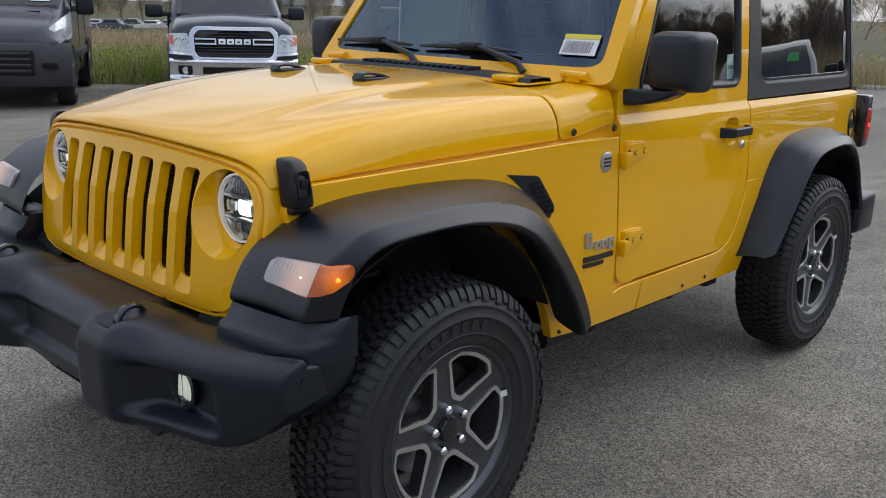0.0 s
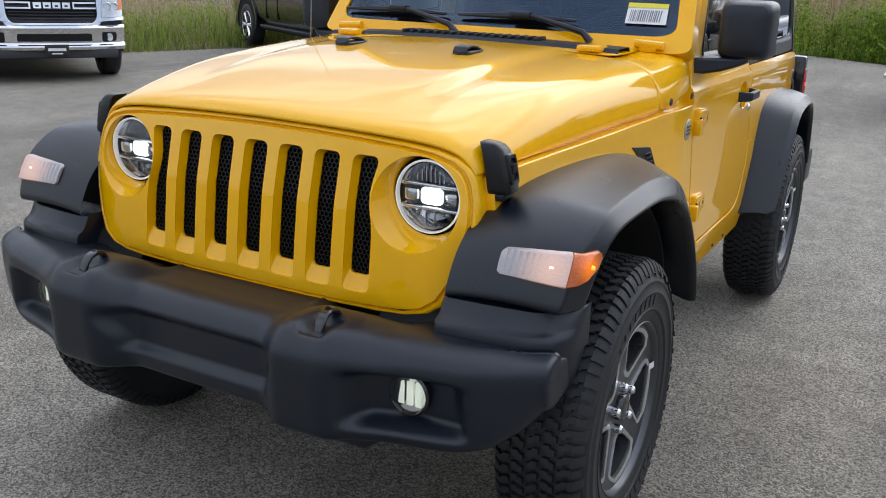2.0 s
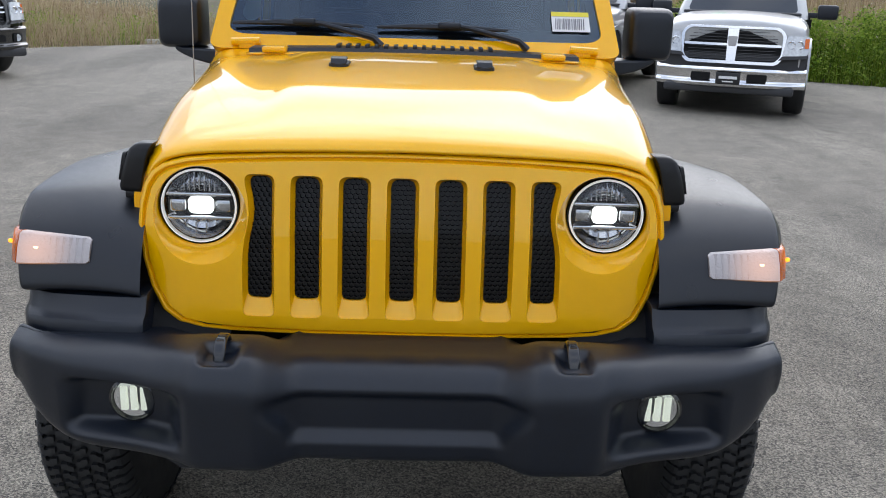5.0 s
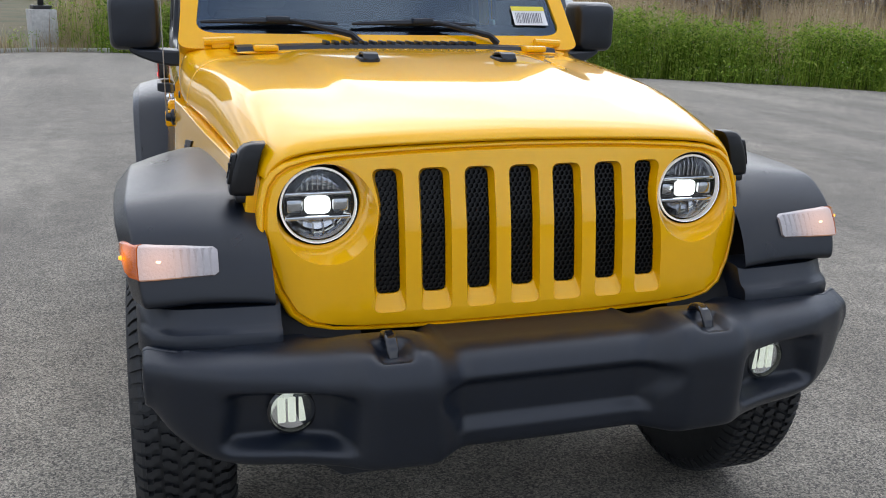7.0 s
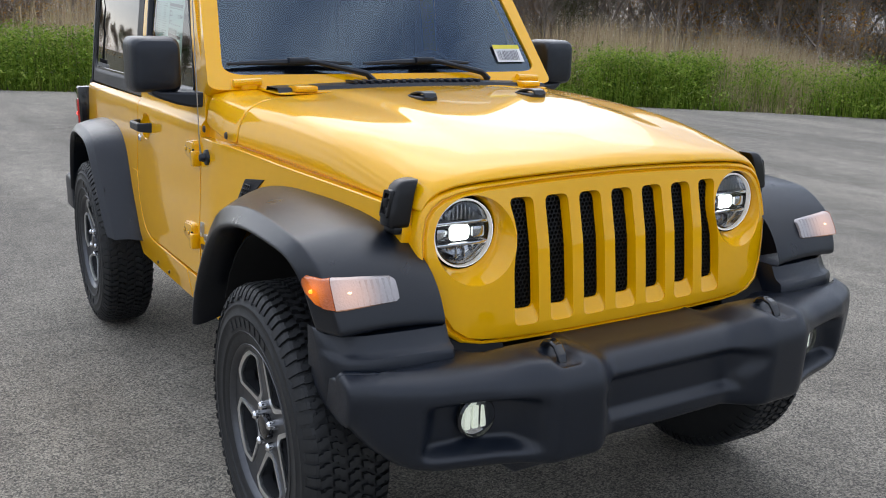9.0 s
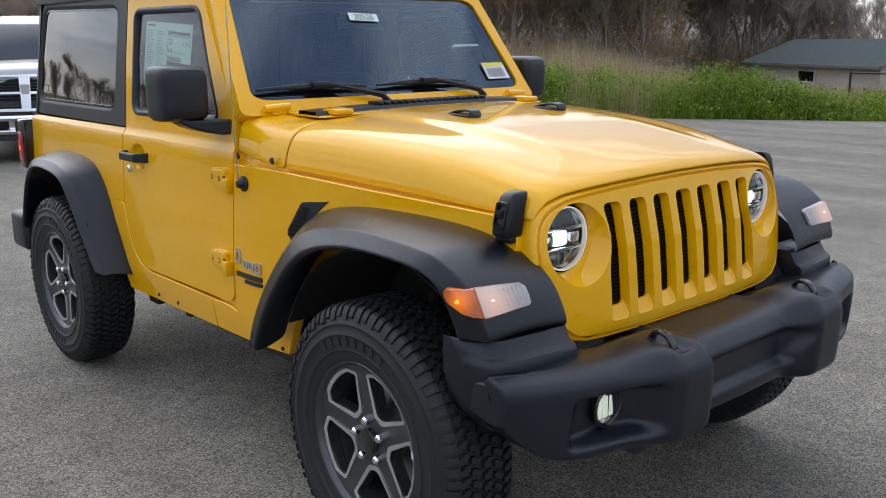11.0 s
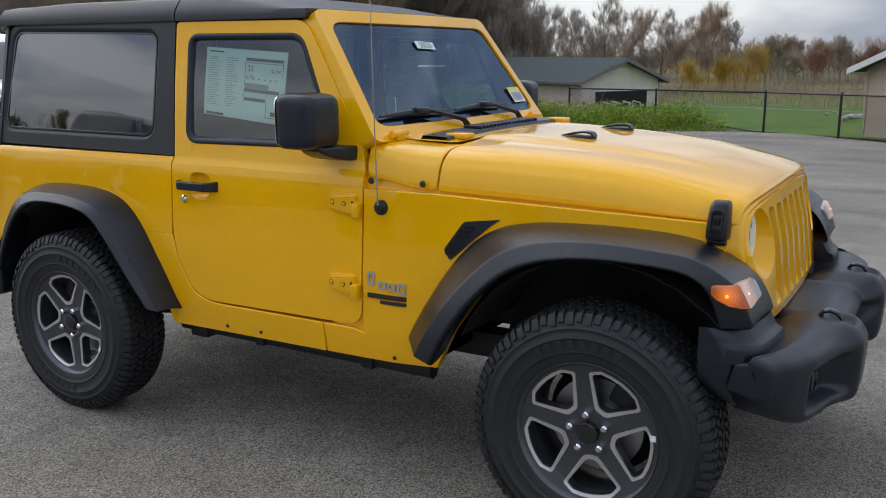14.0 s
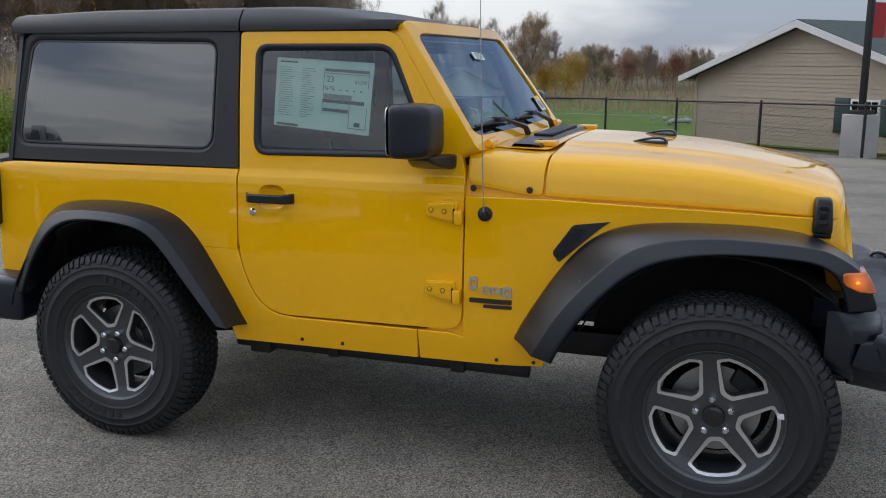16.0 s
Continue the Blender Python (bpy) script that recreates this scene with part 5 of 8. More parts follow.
for s in (1, -1):
    part("control_arm", tube(bmesh.new(), [(-0.05, s * 0.44, 0.40), (-0.55, s * 0.46, 0.47), (-0.85, s * 0.47, 0.50)], 0.024, 8), CHASSIS, car)
    part("control_arm", tube(bmesh.new(), [(-2.41, s * 0.50, 0.38), (-1.95, s * 0.52, 0.44), (-1.75, s * 0.50, 0.48)], 0.024, 8), CHASSIS, car)
    rail = bmesh.new()
    tube(rail, [(-1.98, s * 0.655, 0.415), (-1.0, s * 0.655, 0.412), (-0.70, s * 0.655, 0.410)], 0.032, 8)
    for x, w, lo in ((-1.86, 0.05, 0.372), (-1.52, 0.025, 0.385), (-0.98, 0.03, 0.38)):
        block(rail, x - w, x + w, s * 0.64 - 0.06, s * 0.64 + 0.05, lo, 0.50, 0.012)
    part("side_rail", rail, CHASSIS, car, "black rail under the sill")
    for x in (-1.62, -1.44, -0.80, -0.66):
        part("sill_bolt", (lambda b: b if s > 0 else mirrored(b))(turned(bmesh.new(), [(0.0, 0.006), (0.006, 0.005), (0.008, 0.0)], 10, (x, side_y(x, 0.478) + 0.001, 0.478))), BADGE_DARK, car)
    # arch liners and inner walls, near-black for the shade of the wheel wells
    for cx, r0 in ((0.0, 0.50), (-2.459, 0.50)):
        liner = bmesh.new()
        rows = []
        for y in (0.40, 0.74, 0.90 if cx else 0.835):
            rows.append([(cx + (r0 + 0.03) * math.cos(radians(a)), s * y, 0.43 + (r0 + 0.02) * math.sin(radians(a))) for a in range(12 if cx else 25, 169, 12)])
        loft(liner, rows)
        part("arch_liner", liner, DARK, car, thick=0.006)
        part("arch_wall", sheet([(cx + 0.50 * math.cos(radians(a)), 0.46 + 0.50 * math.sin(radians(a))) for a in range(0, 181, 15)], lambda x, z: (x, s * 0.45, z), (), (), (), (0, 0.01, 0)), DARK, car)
        spring = bmesh.new()
        tube(spring, [(cx + 0.06 * math.cos(i * 0.9), s * 0.52 + 0.06 * math.sin(i * 0.9), 0.46 + 0.007 * i) for i in range(45)], 0.009, 6)
        part("coil_spring", spring, CHASSIS, car, "black coil spring")
        shock = bmesh.new()
        tube(shock, [(cx - 0.12, s * 0.56, 0.40), (cx - 0.14, s * 0.50, 0.74)], 0.026, 10)
        part("shock_absorber", shock, CHASSIS, car, "black shock absorber")

# ---- cabin ----
for s in (1, -1):
    seat = bmesh.new()
    block(seat, -1.80, -1.30, s * 0.36 - 0.25, s * 0.36 + 0.25, 0.72, 0.92, 0.05, 3)
    chair = part("front_seat", seat, SEAT, car, "black cloth front seat")
    back = bmesh.new()
    loft(back, [[(x + dx, s * 0.36 + dy * w, z) for dx, dy in ((0.06, -1), (0.08, -0.6), (0.06, 0), (0.08, 0.6), (0.06, 1), (-0.06, 1), (-0.06, -1))] for x, z, w in ((-1.76, 0.85, 0.24), (-1.80, 1.0, 0.25), (-1.86, 1.25, 0.24), (-1.89, 1.36, 0.18))], close=True, caps=True)
    part("seat_back", back, SEAT, chair, bevel=0.02)
    part("headrest", boxed(-1.95, -1.86, s * 0.36 - 0.13, s * 0.36 + 0.13, 1.38, 1.55, 0.04, 3), SEAT, chair)
dash = bmesh.new()
loft(dash, [[(x, y, z) for x, z in ((-0.93, 0.80), (-0.93, 1.24), (-0.98, 1.272), (-1.10, 1.262), (-1.17, 1.22), (-1.19, 1.05), (-1.12, 0.80))] for y in (-0.68, -0.3, 0.3, 0.68)], close=True, caps=True)
part("dashboard", dash, DASH, car, "black dashboard", bevel=0.02)
rimw = bmesh.new()
wheel_m = Matrix.Translation((-1.36, 0.36, 1.20)) @ Matrix.Rotation(radians(-68), 4, "Y")
ringp = [wheel_m @ Vector((0.185 * math.cos(a), 0.185 * math.sin(a), 0)) for a in np.linspace(0, 2 * math.pi, 33)]
tube(rimw, ringp, 0.015, 8, caps=False)
for a in (0.2, 2.94, 4.71):
    tube(rimw, [wheel_m @ Vector((0, 0, -0.02)), wheel_m @ Vector((0.18 * math.cos(a), 0.18 * math.sin(a), 0))], 0.018, 6)
part("steering_wheel", rimw, DASH, car, "black steering wheel")
bars = bmesh.new()
for s in (1, -1):
    tube(bars, [(-1.20, s * 0.60, 1.66), (-1.30, s * 0.60, 1.69), (-1.95, s * 0.60, 1.70), (-2.85, s * 0.60, 1.69), (-3.0, s * 0.60, 1.2)], 0.03, 8)
    tube(bars, [(-1.95, s * 0.62, 1.70), (-2.0, s * 0.67, 1.15)], 0.035, 8)
tube(bars, [(-1.95, -0.60, 1.70), (-1.95, 0.60, 1.70)], 0.03, 8)
part("roll_bar", bars, DASH, car, "black padded roll bar")
part("rear_seat", block(boxed(-2.75, -2.40, -0.5, 0.5, 0.75, 0.95, 0.04), -2.90, -2.76, -0.5, 0.5, 0.85, 1.35, 0.04), SEAT, car, "black cloth rear seat")
part("rear_mirror", boxed(-1.20, -1.165, -0.12, 0.12, 1.56, 1.63, 0.012), GLOSS_BLACK, car, "black interior mirror")

# ---- small things on the car ----
ant = bmesh.new()
ab = Vector((-0.852, -side_y(-0.852, 1.035), 1.035))
part("antenna_base", mirrored(turned(bmesh.new(), [(0.0, 0.03), (0.012, 0.028), (0.016, 0.012), (0.027, 0.008), (0.028, 0.0)], 20, (ab.x, -ab.y, ab.z))), BLACK_PLASTIC, car, "black antenna base")
tube(ant, [ab + Vector((0, -0.022, 0.0)), ab + Vector((0, -0.026, 0.05)), ab + Vector((-0.012, -0.024, 0.45)), ab + Vector((-0.02, -0.022, 0.86))], [0.005, 0.0022, 0.002, 0.0014], 6)
part("antenna", ant, STEEL, car, "thin steel whip antenna")
for s in (1, -1):
    flip = (lambda b: b) if s > 0 else mirrored
    for bx in (-0.90, -0.69):
        part("cowl_bolt", flip(turned(bmesh.new(), [(0.0, 0.006), (0.010, 0.005), (0.013, 0.0)], 14, (bx, side_y(bx, 1.128) - 0.001, 1.128))), BADGE_DARK, car, "dark bolt head")
    # maker's badge and model badge, as plain bars
    x, z = -0.905, 0.737
    order = ((0.0, 0.030, 0.052, 0.010), (0.048, 0.034, 0.028, 0.0), (0.088, 0.034, 0.028, 0.0), (0.128, 0.034, 0.040, -0.010))
    for dx, w, h, dz in order:
        x0 = x + (dx if s < 0 else 0.128 - dx)
        y0 = side_y(x0, z)
        pts = rounded([(x0, z + dz), (x0 + w, z + dz), (x0 + w, z + dz + h), (x0, z + dz + h)], 0.008, 3)
        hole = [(x0 + w / 2 + (p[0] - x0 - w / 2) * 0.5, z + dz + h / 2 + (p[1] - z - dz - h / 2) * 0.5) for p in pts]
        part("badge", flip(sheet(pts, lambda a, b: (a, side_y(a, b) + 0.007, b), [hole], (), (), (0, -0.008, 0))), BADGE, car, "silver badge bar")
    part("model_badge", flip(sheet(rounded([(-0.905, 0.700), (-0.742, 0.700), (-0.742, 0.718), (-0.905, 0.718)], 0.004, 2), lambda a, b: (a, side_y(a, b) + 0.005, b), (), [-0.88, -0.85, -0.82, -0.80, -0.77], (), (0, -0.006, 0))), BADGE_DARK, car, "dark badge bar")
    part("model_badge", flip(sheet(rounded([(-0.85, 0.682), (-0.742, 0.682), (-0.742, 0.695), (-0.85, 0.695)], 0.004, 2), lambda a, b: (a, side_y(a, b) + 0.005, b), (), [-0.88, -0.85, -0.82, -0.80, -0.77], (), (0, -0.006, 0))), BADGE_DARK, car, "dark badge bar")
rnd = part("round_badge", turned(bmesh.new(), [(0.0, 0.004), (0.030, 0.004), (0.034, 0.002), (0.034, 0.0)], 28, (-0.855, side_y(-0.855, 1.02) + 0.001, 1.02)), BADGE, car, "round silver badge")
for dz in (-0.012, 0.0, 0.012):
    part("badge_bar", boxed(-0.875, -0.835, side_y(-0.855, 1.02) + 0.003, side_y(-0.855, 1.02) + 0.007, 1.02 + dz - 0.003, 1.02 + dz + 0.003), BADGE_DARK, rnd)

def oval(cx, cz, rx, rz, n=28):
    return [(cx + rx * math.cos(2 * math.pi * i / n), cz + rz * math.sin(2 * math.pi * i / n)) for i in range(n)]


filler = loft(bmesh.new(), [[(x, side_y(x, z) + d, z) for x, z in oval(-3.055, 0.985, 0.046 * k, 0.078 * k)] for k, d in ((1.0, 0.0), (0.97, 0.007), (0.86, 0.007), (0.80, -0.004), (0.02, -0.006))], close=True)
fuel_cap = part("fuel_filler", filler, GLOSS_BLACK, car, "black oval fuel filler")
part("filler_cap", turned(bmesh.new(), [(0.0, 0.006), (0.018, 0.006), (0.024, 0.002), (0.025, -0.004)], 18, (-3.055, side_y(-3.055, 0.985), 0.985)), DASH, fuel_cap)

# ---- ground ----
def land(x, y):
    """Height of the ground: level round the car, falling away gently to both sides of it."""
    v = y - 2.0
    fall = v if v > 4 else (v + 4) ** 2 / 16 if v > -4 else 0.0
    return -0.03 * min(90.0, max(0.0, -y - 20)) - 0.028 * min(fall, 60) - 0.006 * max(0.0, -x - 30) * (1 if x > -150 else 0) - (0.72 if x <= -150 else 0)


def ground_material(name, base, base2, scale, bump, grit=0.0, patch=None, stain=0.0):
    """Ground: broad patches, fine grain, scattered pale grit and dark stains."""
    m = bpy.data.materials.new(name)
    m.use_nodes = True
    n, k = m.node_tree.nodes, m.node_tree.links
    p = n["Principled BSDF"]
    p.inputs["Roughness"].default_value, p.inputs["Specular IOR Level"].default_value = 0.86, 0.35
    coord = n.new("ShaderNodeTexCoord")

    def tex(size, detail=4):
        t = n.new("ShaderNodeTexNoise")
        t.inputs["Scale"].default_value, t.inputs["Detail"].default_value = size, detail
        k.new(coord.outputs["Object"], t.inputs["Vector"])
        return t

    def ramp(source, a, ca, b, cb):
        r = n.new("ShaderNodeValToRGB")
        r.color_ramp.elements[0].position, r.color_ramp.elements[0].color = a, (*ca, 1)
        r.color_ramp.elements[1].position, r.color_ramp.elements[1].color = b, (*cb, 1)
        k.new(source, r.inputs["Fac"])
        return r.outputs["Color"]

    def mix(kind, fac, a, b):
        x = n.new("ShaderNodeMix")
        x.data_type, x.blend_type = "RGBA", kind
        x.inputs["Factor"].default_value = fac
        k.new(a, x.inputs["A"])
        k.new(b, x.inputs["B"])
        return x.outputs["Result"]

    colour = ramp(tex(scale).outputs["Fac"], 0.35, base2, 0.65, base)
    colour = mix("MULTIPLY", 1.0, colour, ramp(tex(scale * 14, 5).outputs["Fac"], 0.3, (0.82, 0.82, 0.82), 0.7, (1.12, 1.12, 1.12)))
    if grit:
        cells = n.new("ShaderNodeTexVoronoi")
        cells.inputs["Scale"].default_value = grit
        k.new(coord.outputs["Object"], cells.inputs["Vector"])
        bw = n.new("ShaderNodeRGBToBW")
        k.new(cells.outputs["Color"], bw.inputs["Color"])
        colour = mix("MULTIPLY", 1.0, colour, ramp(bw.outputs["Val"], 0.2, (0.42, 0.42, 0.43), 0.8, (1.68, 1.65, 1.6)))
        cells2 = n.new("ShaderNodeTexVoronoi")
        cells2.inputs["Scale"].default_value = grit * 2.3
        k.new(coord.outputs["Object"], cells2.inputs["Vector"])
        bw2 = n.new("ShaderNodeRGBToBW")
        k.new(cells2.outputs["Color"], bw2.inputs["Color"])
        colour = mix("MULTIPLY", 1.0, colour, ramp(bw2.outputs["Val"], 0.2, (0.64, 0.64, 0.64), 0.85, (1.44, 1.42, 1.4)))
    if stain:
        # long faint drag marks and drying patches
        mp = n.new("ShaderNodeMapping")
        mp.inputs["Scale"].default_value, mp.inputs["Rotation"].default_value = (0.25, 1.6, 1), (0, 0, 0.5)
        k.new(coord.outputs["Object"], mp.inputs["Vector"])
        s = n.new("ShaderNodeTexNoise")
        s.inputs["Scale"].default_value, s.inputs["Detail"].default_value = 0.55, 6
        k.new(mp.outputs["Vector"], s.inputs["Vector"])
        colour = mix("MULTIPLY", stain, colour, ramp(s.outputs["Fac"], 0.38, (0.62, 0.61, 0.60), 0.56, (1.08, 1.07, 1.06)))
    k.new(colour, p.inputs["Base Color"])
    if bump:
        b, h = n.new("ShaderNodeBump"), tex(bump, 3)
        b.inputs["Strength"].default_value, b.inputs["Distance"].default_value = 0.55, 0.004 if grit else 0.05
        k.new(h.outputs["Fac"], b.inputs["Height"])
        k.new(b.outputs["Normal"], p.inputs["Normal"])
    return m


ASPHALT = ground_material("asphalt", (0.229, 0.214, 0.182), (0.175, 0.164, 0.141), 0.35, 260, grit=175, stain=0.6)
GRASSY = ground_material("field_ground", (0.11, 0.085, 0.035), (0.055, 0.06, 0.02), 0.25, 9)
LAWN = ground_material("lawn", (0.105, 0.185, 0.012), (0.070, 0.130, 0.009), 0.5, 40)
CONCRETE = ground_material("concrete", (0.60, 0.59, 0.56), (0.50, 0.49, 0.47), 0.8, 90, stain=0.3)

xs = [-1500, -900, -500, -300, -200, -150.01, -149.9, -110, -80, -60, -45, -32, -24, -16, -8, 0, 8, 20, 40, 80, 200, 600, 1500]
ys_g = [-1500, -800, -400, -200, -110, -60, -40, -20, -15, -8, -2, 0, 2, 4, 6, 10, 16, 22, 28, 34, 40, 50, 62, 80, 110, 160, 260, 500, 900, 1500]
g = bmesh.new()
loft(g, [[(x, y, land(x, y) - 0.05) for y in ys_g] for x in xs])
tagged(part("ground", g, GRASSY, angle=80), "rough brown autumn field beyond the lot", "ground", kind="structure")

EDGE = [(6, -20.0), (-1, -17.0), (-5.5, -13.6), (-8.8, -11.1), (-11.5, -10.4), (-15.2, -9.0), (-18.0, -6.2), (-19.2, -4.5), (-20.0, -3.4), (-19.9, -1.9), (-18.4, 0.4), (-17.4, 2.6),
        (-15.8, 5.2), (-15.2, 8.6), (-14.0, 12.4), (-12.0, 15.6), (-9.6, 18.4), (-7.6, 20.6), (-5.9, 22.2), (-4.9, 23.0)]
outline = [(float(a), float(b)) for a, b in EDGE] + [(-3.2, 23.2), (-1.6, 21.6), (4.0, 15.4), (9.0, 14.0), (45, 12), (45, -40), (6, -40)]
lot = sheet(outline, lambda x, y: (x, y, land(x, y)), (), [-12, -8, -4, 0, 4, 10, 20, 30], [-20, -10, -2, -1, 0, 1, 2, 3, 4, 5, 6, 8, 10, 13, 16, 19, 22])
for v in lot.verts:
    if abs(v.co.z) < 1e-6:
        v.co.z = 0.0
tagged(part("parking_lot", lot, ASPHALT, angle=80), "worn grey asphalt parking lot with drag marks", "parking lot", kind="structure")
lawn_bm = sheet([(-4.6, 24.2), (-1.4, 22.4), (8, 14.6), (30, 14), (60, 60), (-20, 75), (-14, 40)], lambda x, y: (x, y, land(x, y) - 0.02), (), [-8, 0, 8, 20], [16, 20, 25, 30, 36, 44, 52, 60])
tagged(part("lawn", lawn_bm, LAWN, angle=80), "mown green lawn behind the fence", "lawn", kind="structure")
path_bm = sheet([(-13, 47.5), (30, 32), (30, 33.2), (-13, 49)], lambda x, y: (x, y, land(x, y) + 0.0), (), [-4, 6, 16], [35, 40, 45])
tagged(part("gravel_path", path_bm, ASPHALT, angle=80), "pale gravel path across the lawn", "path", kind="structure")
# kerb of rubble and the pale ramp near the lamp post
for a, b in zip([(-18.6, -6.4), (-19.5, -4.6), (-20.4, -3.4)], [(-19.5, -4.6), (-20.4, -3.4), (-20.2, -1.8)]):
    d = Vector((b[0] - a[0], b[1] - a[1], 0))
    kb = boxed(0, d.length, -0.08, 0.08, -0.05, 0.07, 0.02)
    k_ob = tagged(part("kerb", kb, CONCRETE), "low weathered concrete kerb", "kerb", kind="structure")
    k_ob.matrix_basis = Matrix.Translation((a[0], a[1], 0)) @ Matrix.Rotation(math.atan2(d.y, d.x), 4, "Z")


# ---- plants ----
def island_material(name, colours, rough=0.8, soft=0.45):
    """Leaves and stems: each piece takes its own colour between the given ones."""
    m = bpy.data.materials.new(name)
    m.use_nodes = True
    n, k = m.node_tree.nodes, m.node_tree.links
    p = n["Principled BSDF"]
    p.inputs["Roughness"].default_value, p.inputs["Specular IOR Level"].default_value = rough, 0.2
    geo, ramp = n.new("ShaderNodeNewGeometry"), n.new("ShaderNodeValToRGB")
    ramp.color_ramp.elements[0].color = (*colours[0], 1)
    ramp.color_ramp.elements[1].color = (*colours[-1], 1)
    for i, c in enumerate(colours[1:-1]):
        e = ramp.color_ramp.elements.new((i + 1) / (len(colours) - 1))
        e.color = (*c, 1)
    k.new(geo.outputs["Random Per Island"], ramp.inputs["Fac"])
    k.new(ramp.outputs["Color"], p.inputs["Base Color"])
    if soft:
        # thin leaves let light through
        thin, mix, out = n.new("ShaderNodeBsdfTranslucent"), n.new("ShaderNodeMixShader"), n["Material Output"]
        mix.inputs["Fac"].default_value = soft
        k.new(ramp.outputs["Color"], thin.inputs["Color"])
        k.new(p.outputs["BSDF"], mix.inputs[1])
        k.new(thin.outputs["BSDF"], mix.inputs[2])
        k.new(mix.outputs["Shader"], out.inputs["Surface"])
    return m


WEED_GREEN = island_material("weed_leaves", [(0.05, 0.10, 0.012), (0.15, 0.25, 0.024), (0.25, 0.36, 0.04), (0.36, 0.42, 0.09)])
WEED_DRY = island_material("dry_grass", [(0.22, 0.155, 0.095), (0.40, 0.30, 0.19), (0.52, 0.42, 0.28), (0.31, 0.27, 0.12)])
SEED = island_material("seed_heads", [(0.06, 0.035, 0.02), (0.28, 0.22, 0.16), (0.55, 0.49, 0.40), (0.62, 0.57, 0.48)])
BARK = island_material("bark", [(0.16, 0.13, 0.11), (0.26, 0.215, 0.185), (0.38, 0.33, 0.29)], 0.9, 0.0)
TWIG = island_material("twigs", [(0.24, 0.205, 0.18), (0.38, 0.335, 0.295), (0.52, 0.465, 0.42)], 0.9, 0.4)
LEAF_ORANGE = island_material("orange_leaves", [(0.36, 0.17, 0.05), (0.52, 0.27, 0.07), (0.60, 0.36, 0.10), (0.38, 0.25, 0.10)])
LEAF_BROWN = island_material("brown_leaves", [(0.24, 0.155, 0.075), (0.36, 0.245, 0.115), (0.44, 0.33, 0.17)])
LEAF_YELLOW = island_material("yellow_leaves", [(0.55, 0.36, 0.03), (0.72, 0.50, 0.05), (0.62, 0.47, 0.08)])
LEAF_GREEN = island_material("dull_green_leaves", [(0.06, 0.085, 0.03), (0.11, 0.135, 0.04), (0.16, 0.17, 0.06)])
LEAF_RED = island_material("rust_leaves", [(0.16, 0.05, 0.02), (0.26, 0.09, 0.035), (0.32, 0.15, 0.05)])
rng = np.random.default_rng(7)


def mesh_object(name, verts, faces, mat, parent=None):
    me = bpy.data.meshes.new(name)
    me.from_pydata(verts, [], faces)
    me.materials.append(mat)
    ob = new(name, me)
    if parent is not None:
        ob.parent = parent
    return ob


class Tufts:
    """Gathers blades and leaves into one mesh."""
    def __init__(self):
        self.v, self.f = [], []

    def blade(self, x, y, z, h, w, lean, turn):
        c, s = math.cos(turn), math.sin(turn)
        lx, ly = lean * math.cos(turn * 1.7), lean * math.sin(turn * 1.7)
        i = len(self.v)
        self.v += [(x - c * w, y - s * w, z), (x + c * w, y + s * w, z), (x + lx * 0.35 + c * w * 0.7, y + ly * 0.35 + s * w * 0.7, z + h * 0.6),
                   (x + lx * 0.35 - c * w * 0.7, y + ly * 0.35 - s * w * 0.7, z + h * 0.6), (x + lx, y + ly, z + h)]
        self.f += [(i, i + 1, i + 2, i + 3), (i + 3, i + 2, i + 4)]

    def leaf(self, x, y, z, r, turn, tilt):
        c, s, t = math.cos(turn), math.sin(turn), math.sin(tilt)
        i = len(self.v)
        self.v += [(x, y, z), (x + r * (c * 0.6 - s * 0.35), y + r * (s * 0.6 + c * 0.35), z + r * t * 0.6), (x + r * c * 1.3, y + r * s * 1.3, z + r * t), (x + r * (c * 0.6 + s * 0.35), y + r * (s * 0.6 - c * 0.35), z + r * t * 0.6)]
        self.f += [(i, i + 1, i + 2, i + 3)]

    def twig(self, p, d, w):
        """A thin tapering twig from p along d."""
        side = Vector((d[1], -d[0], 0.0))
        side = side.normalized() * w if side.length > 1e-4 else Vector((w, 0, 0))
        i = len(self.v)
        self.v += [(p[0] - side.x, p[1] - side.y, p[2]), (p[0] + side.x, p[1] + side.y, p[2]), (p[0] + d[0], p[1] + d[1], p[2] + d[2])]
        self.f += [(i, i + 1, i + 2)]

    def put(self, name, mat, label, category):
        return tagged(mesh_object(name, self.v, self.f, mat), label, category, kind="stuff")


def along_edge(depth, start=0, stop=None):
    """A random place beyond the lot's edge, at most depth metres outside."""
    pts = EDGE[start:stop]
    lens = [math.dist(a, b) for a, b in zip(pts, pts[1:])]
    i = rng.choice(len(lens), p=np.array(lens) / sum(lens))
    (ax, ay), (bx, by) = pts[i], pts[i + 1]
    t, d = rng.random(), depth * rng.random()
    nx, ny = -(by - ay) / lens[i], (bx - ax) / lens[i]
    x, y = ax + (bx - ax) * t, ay + (by - ay) * t
    if nx * (x - 3) + ny * y < 0:
        nx, ny = -nx, -ny
    return x + nx * d, y + ny * d, d


def low_growth(x, y, a=114, b=123):
    """1 where the growth stays low, towards the shed; 0 along the wood."""
    return 1 - ease(math.degrees(math.atan2(y + 2.2, x - 1.6)) % 360, a, b)


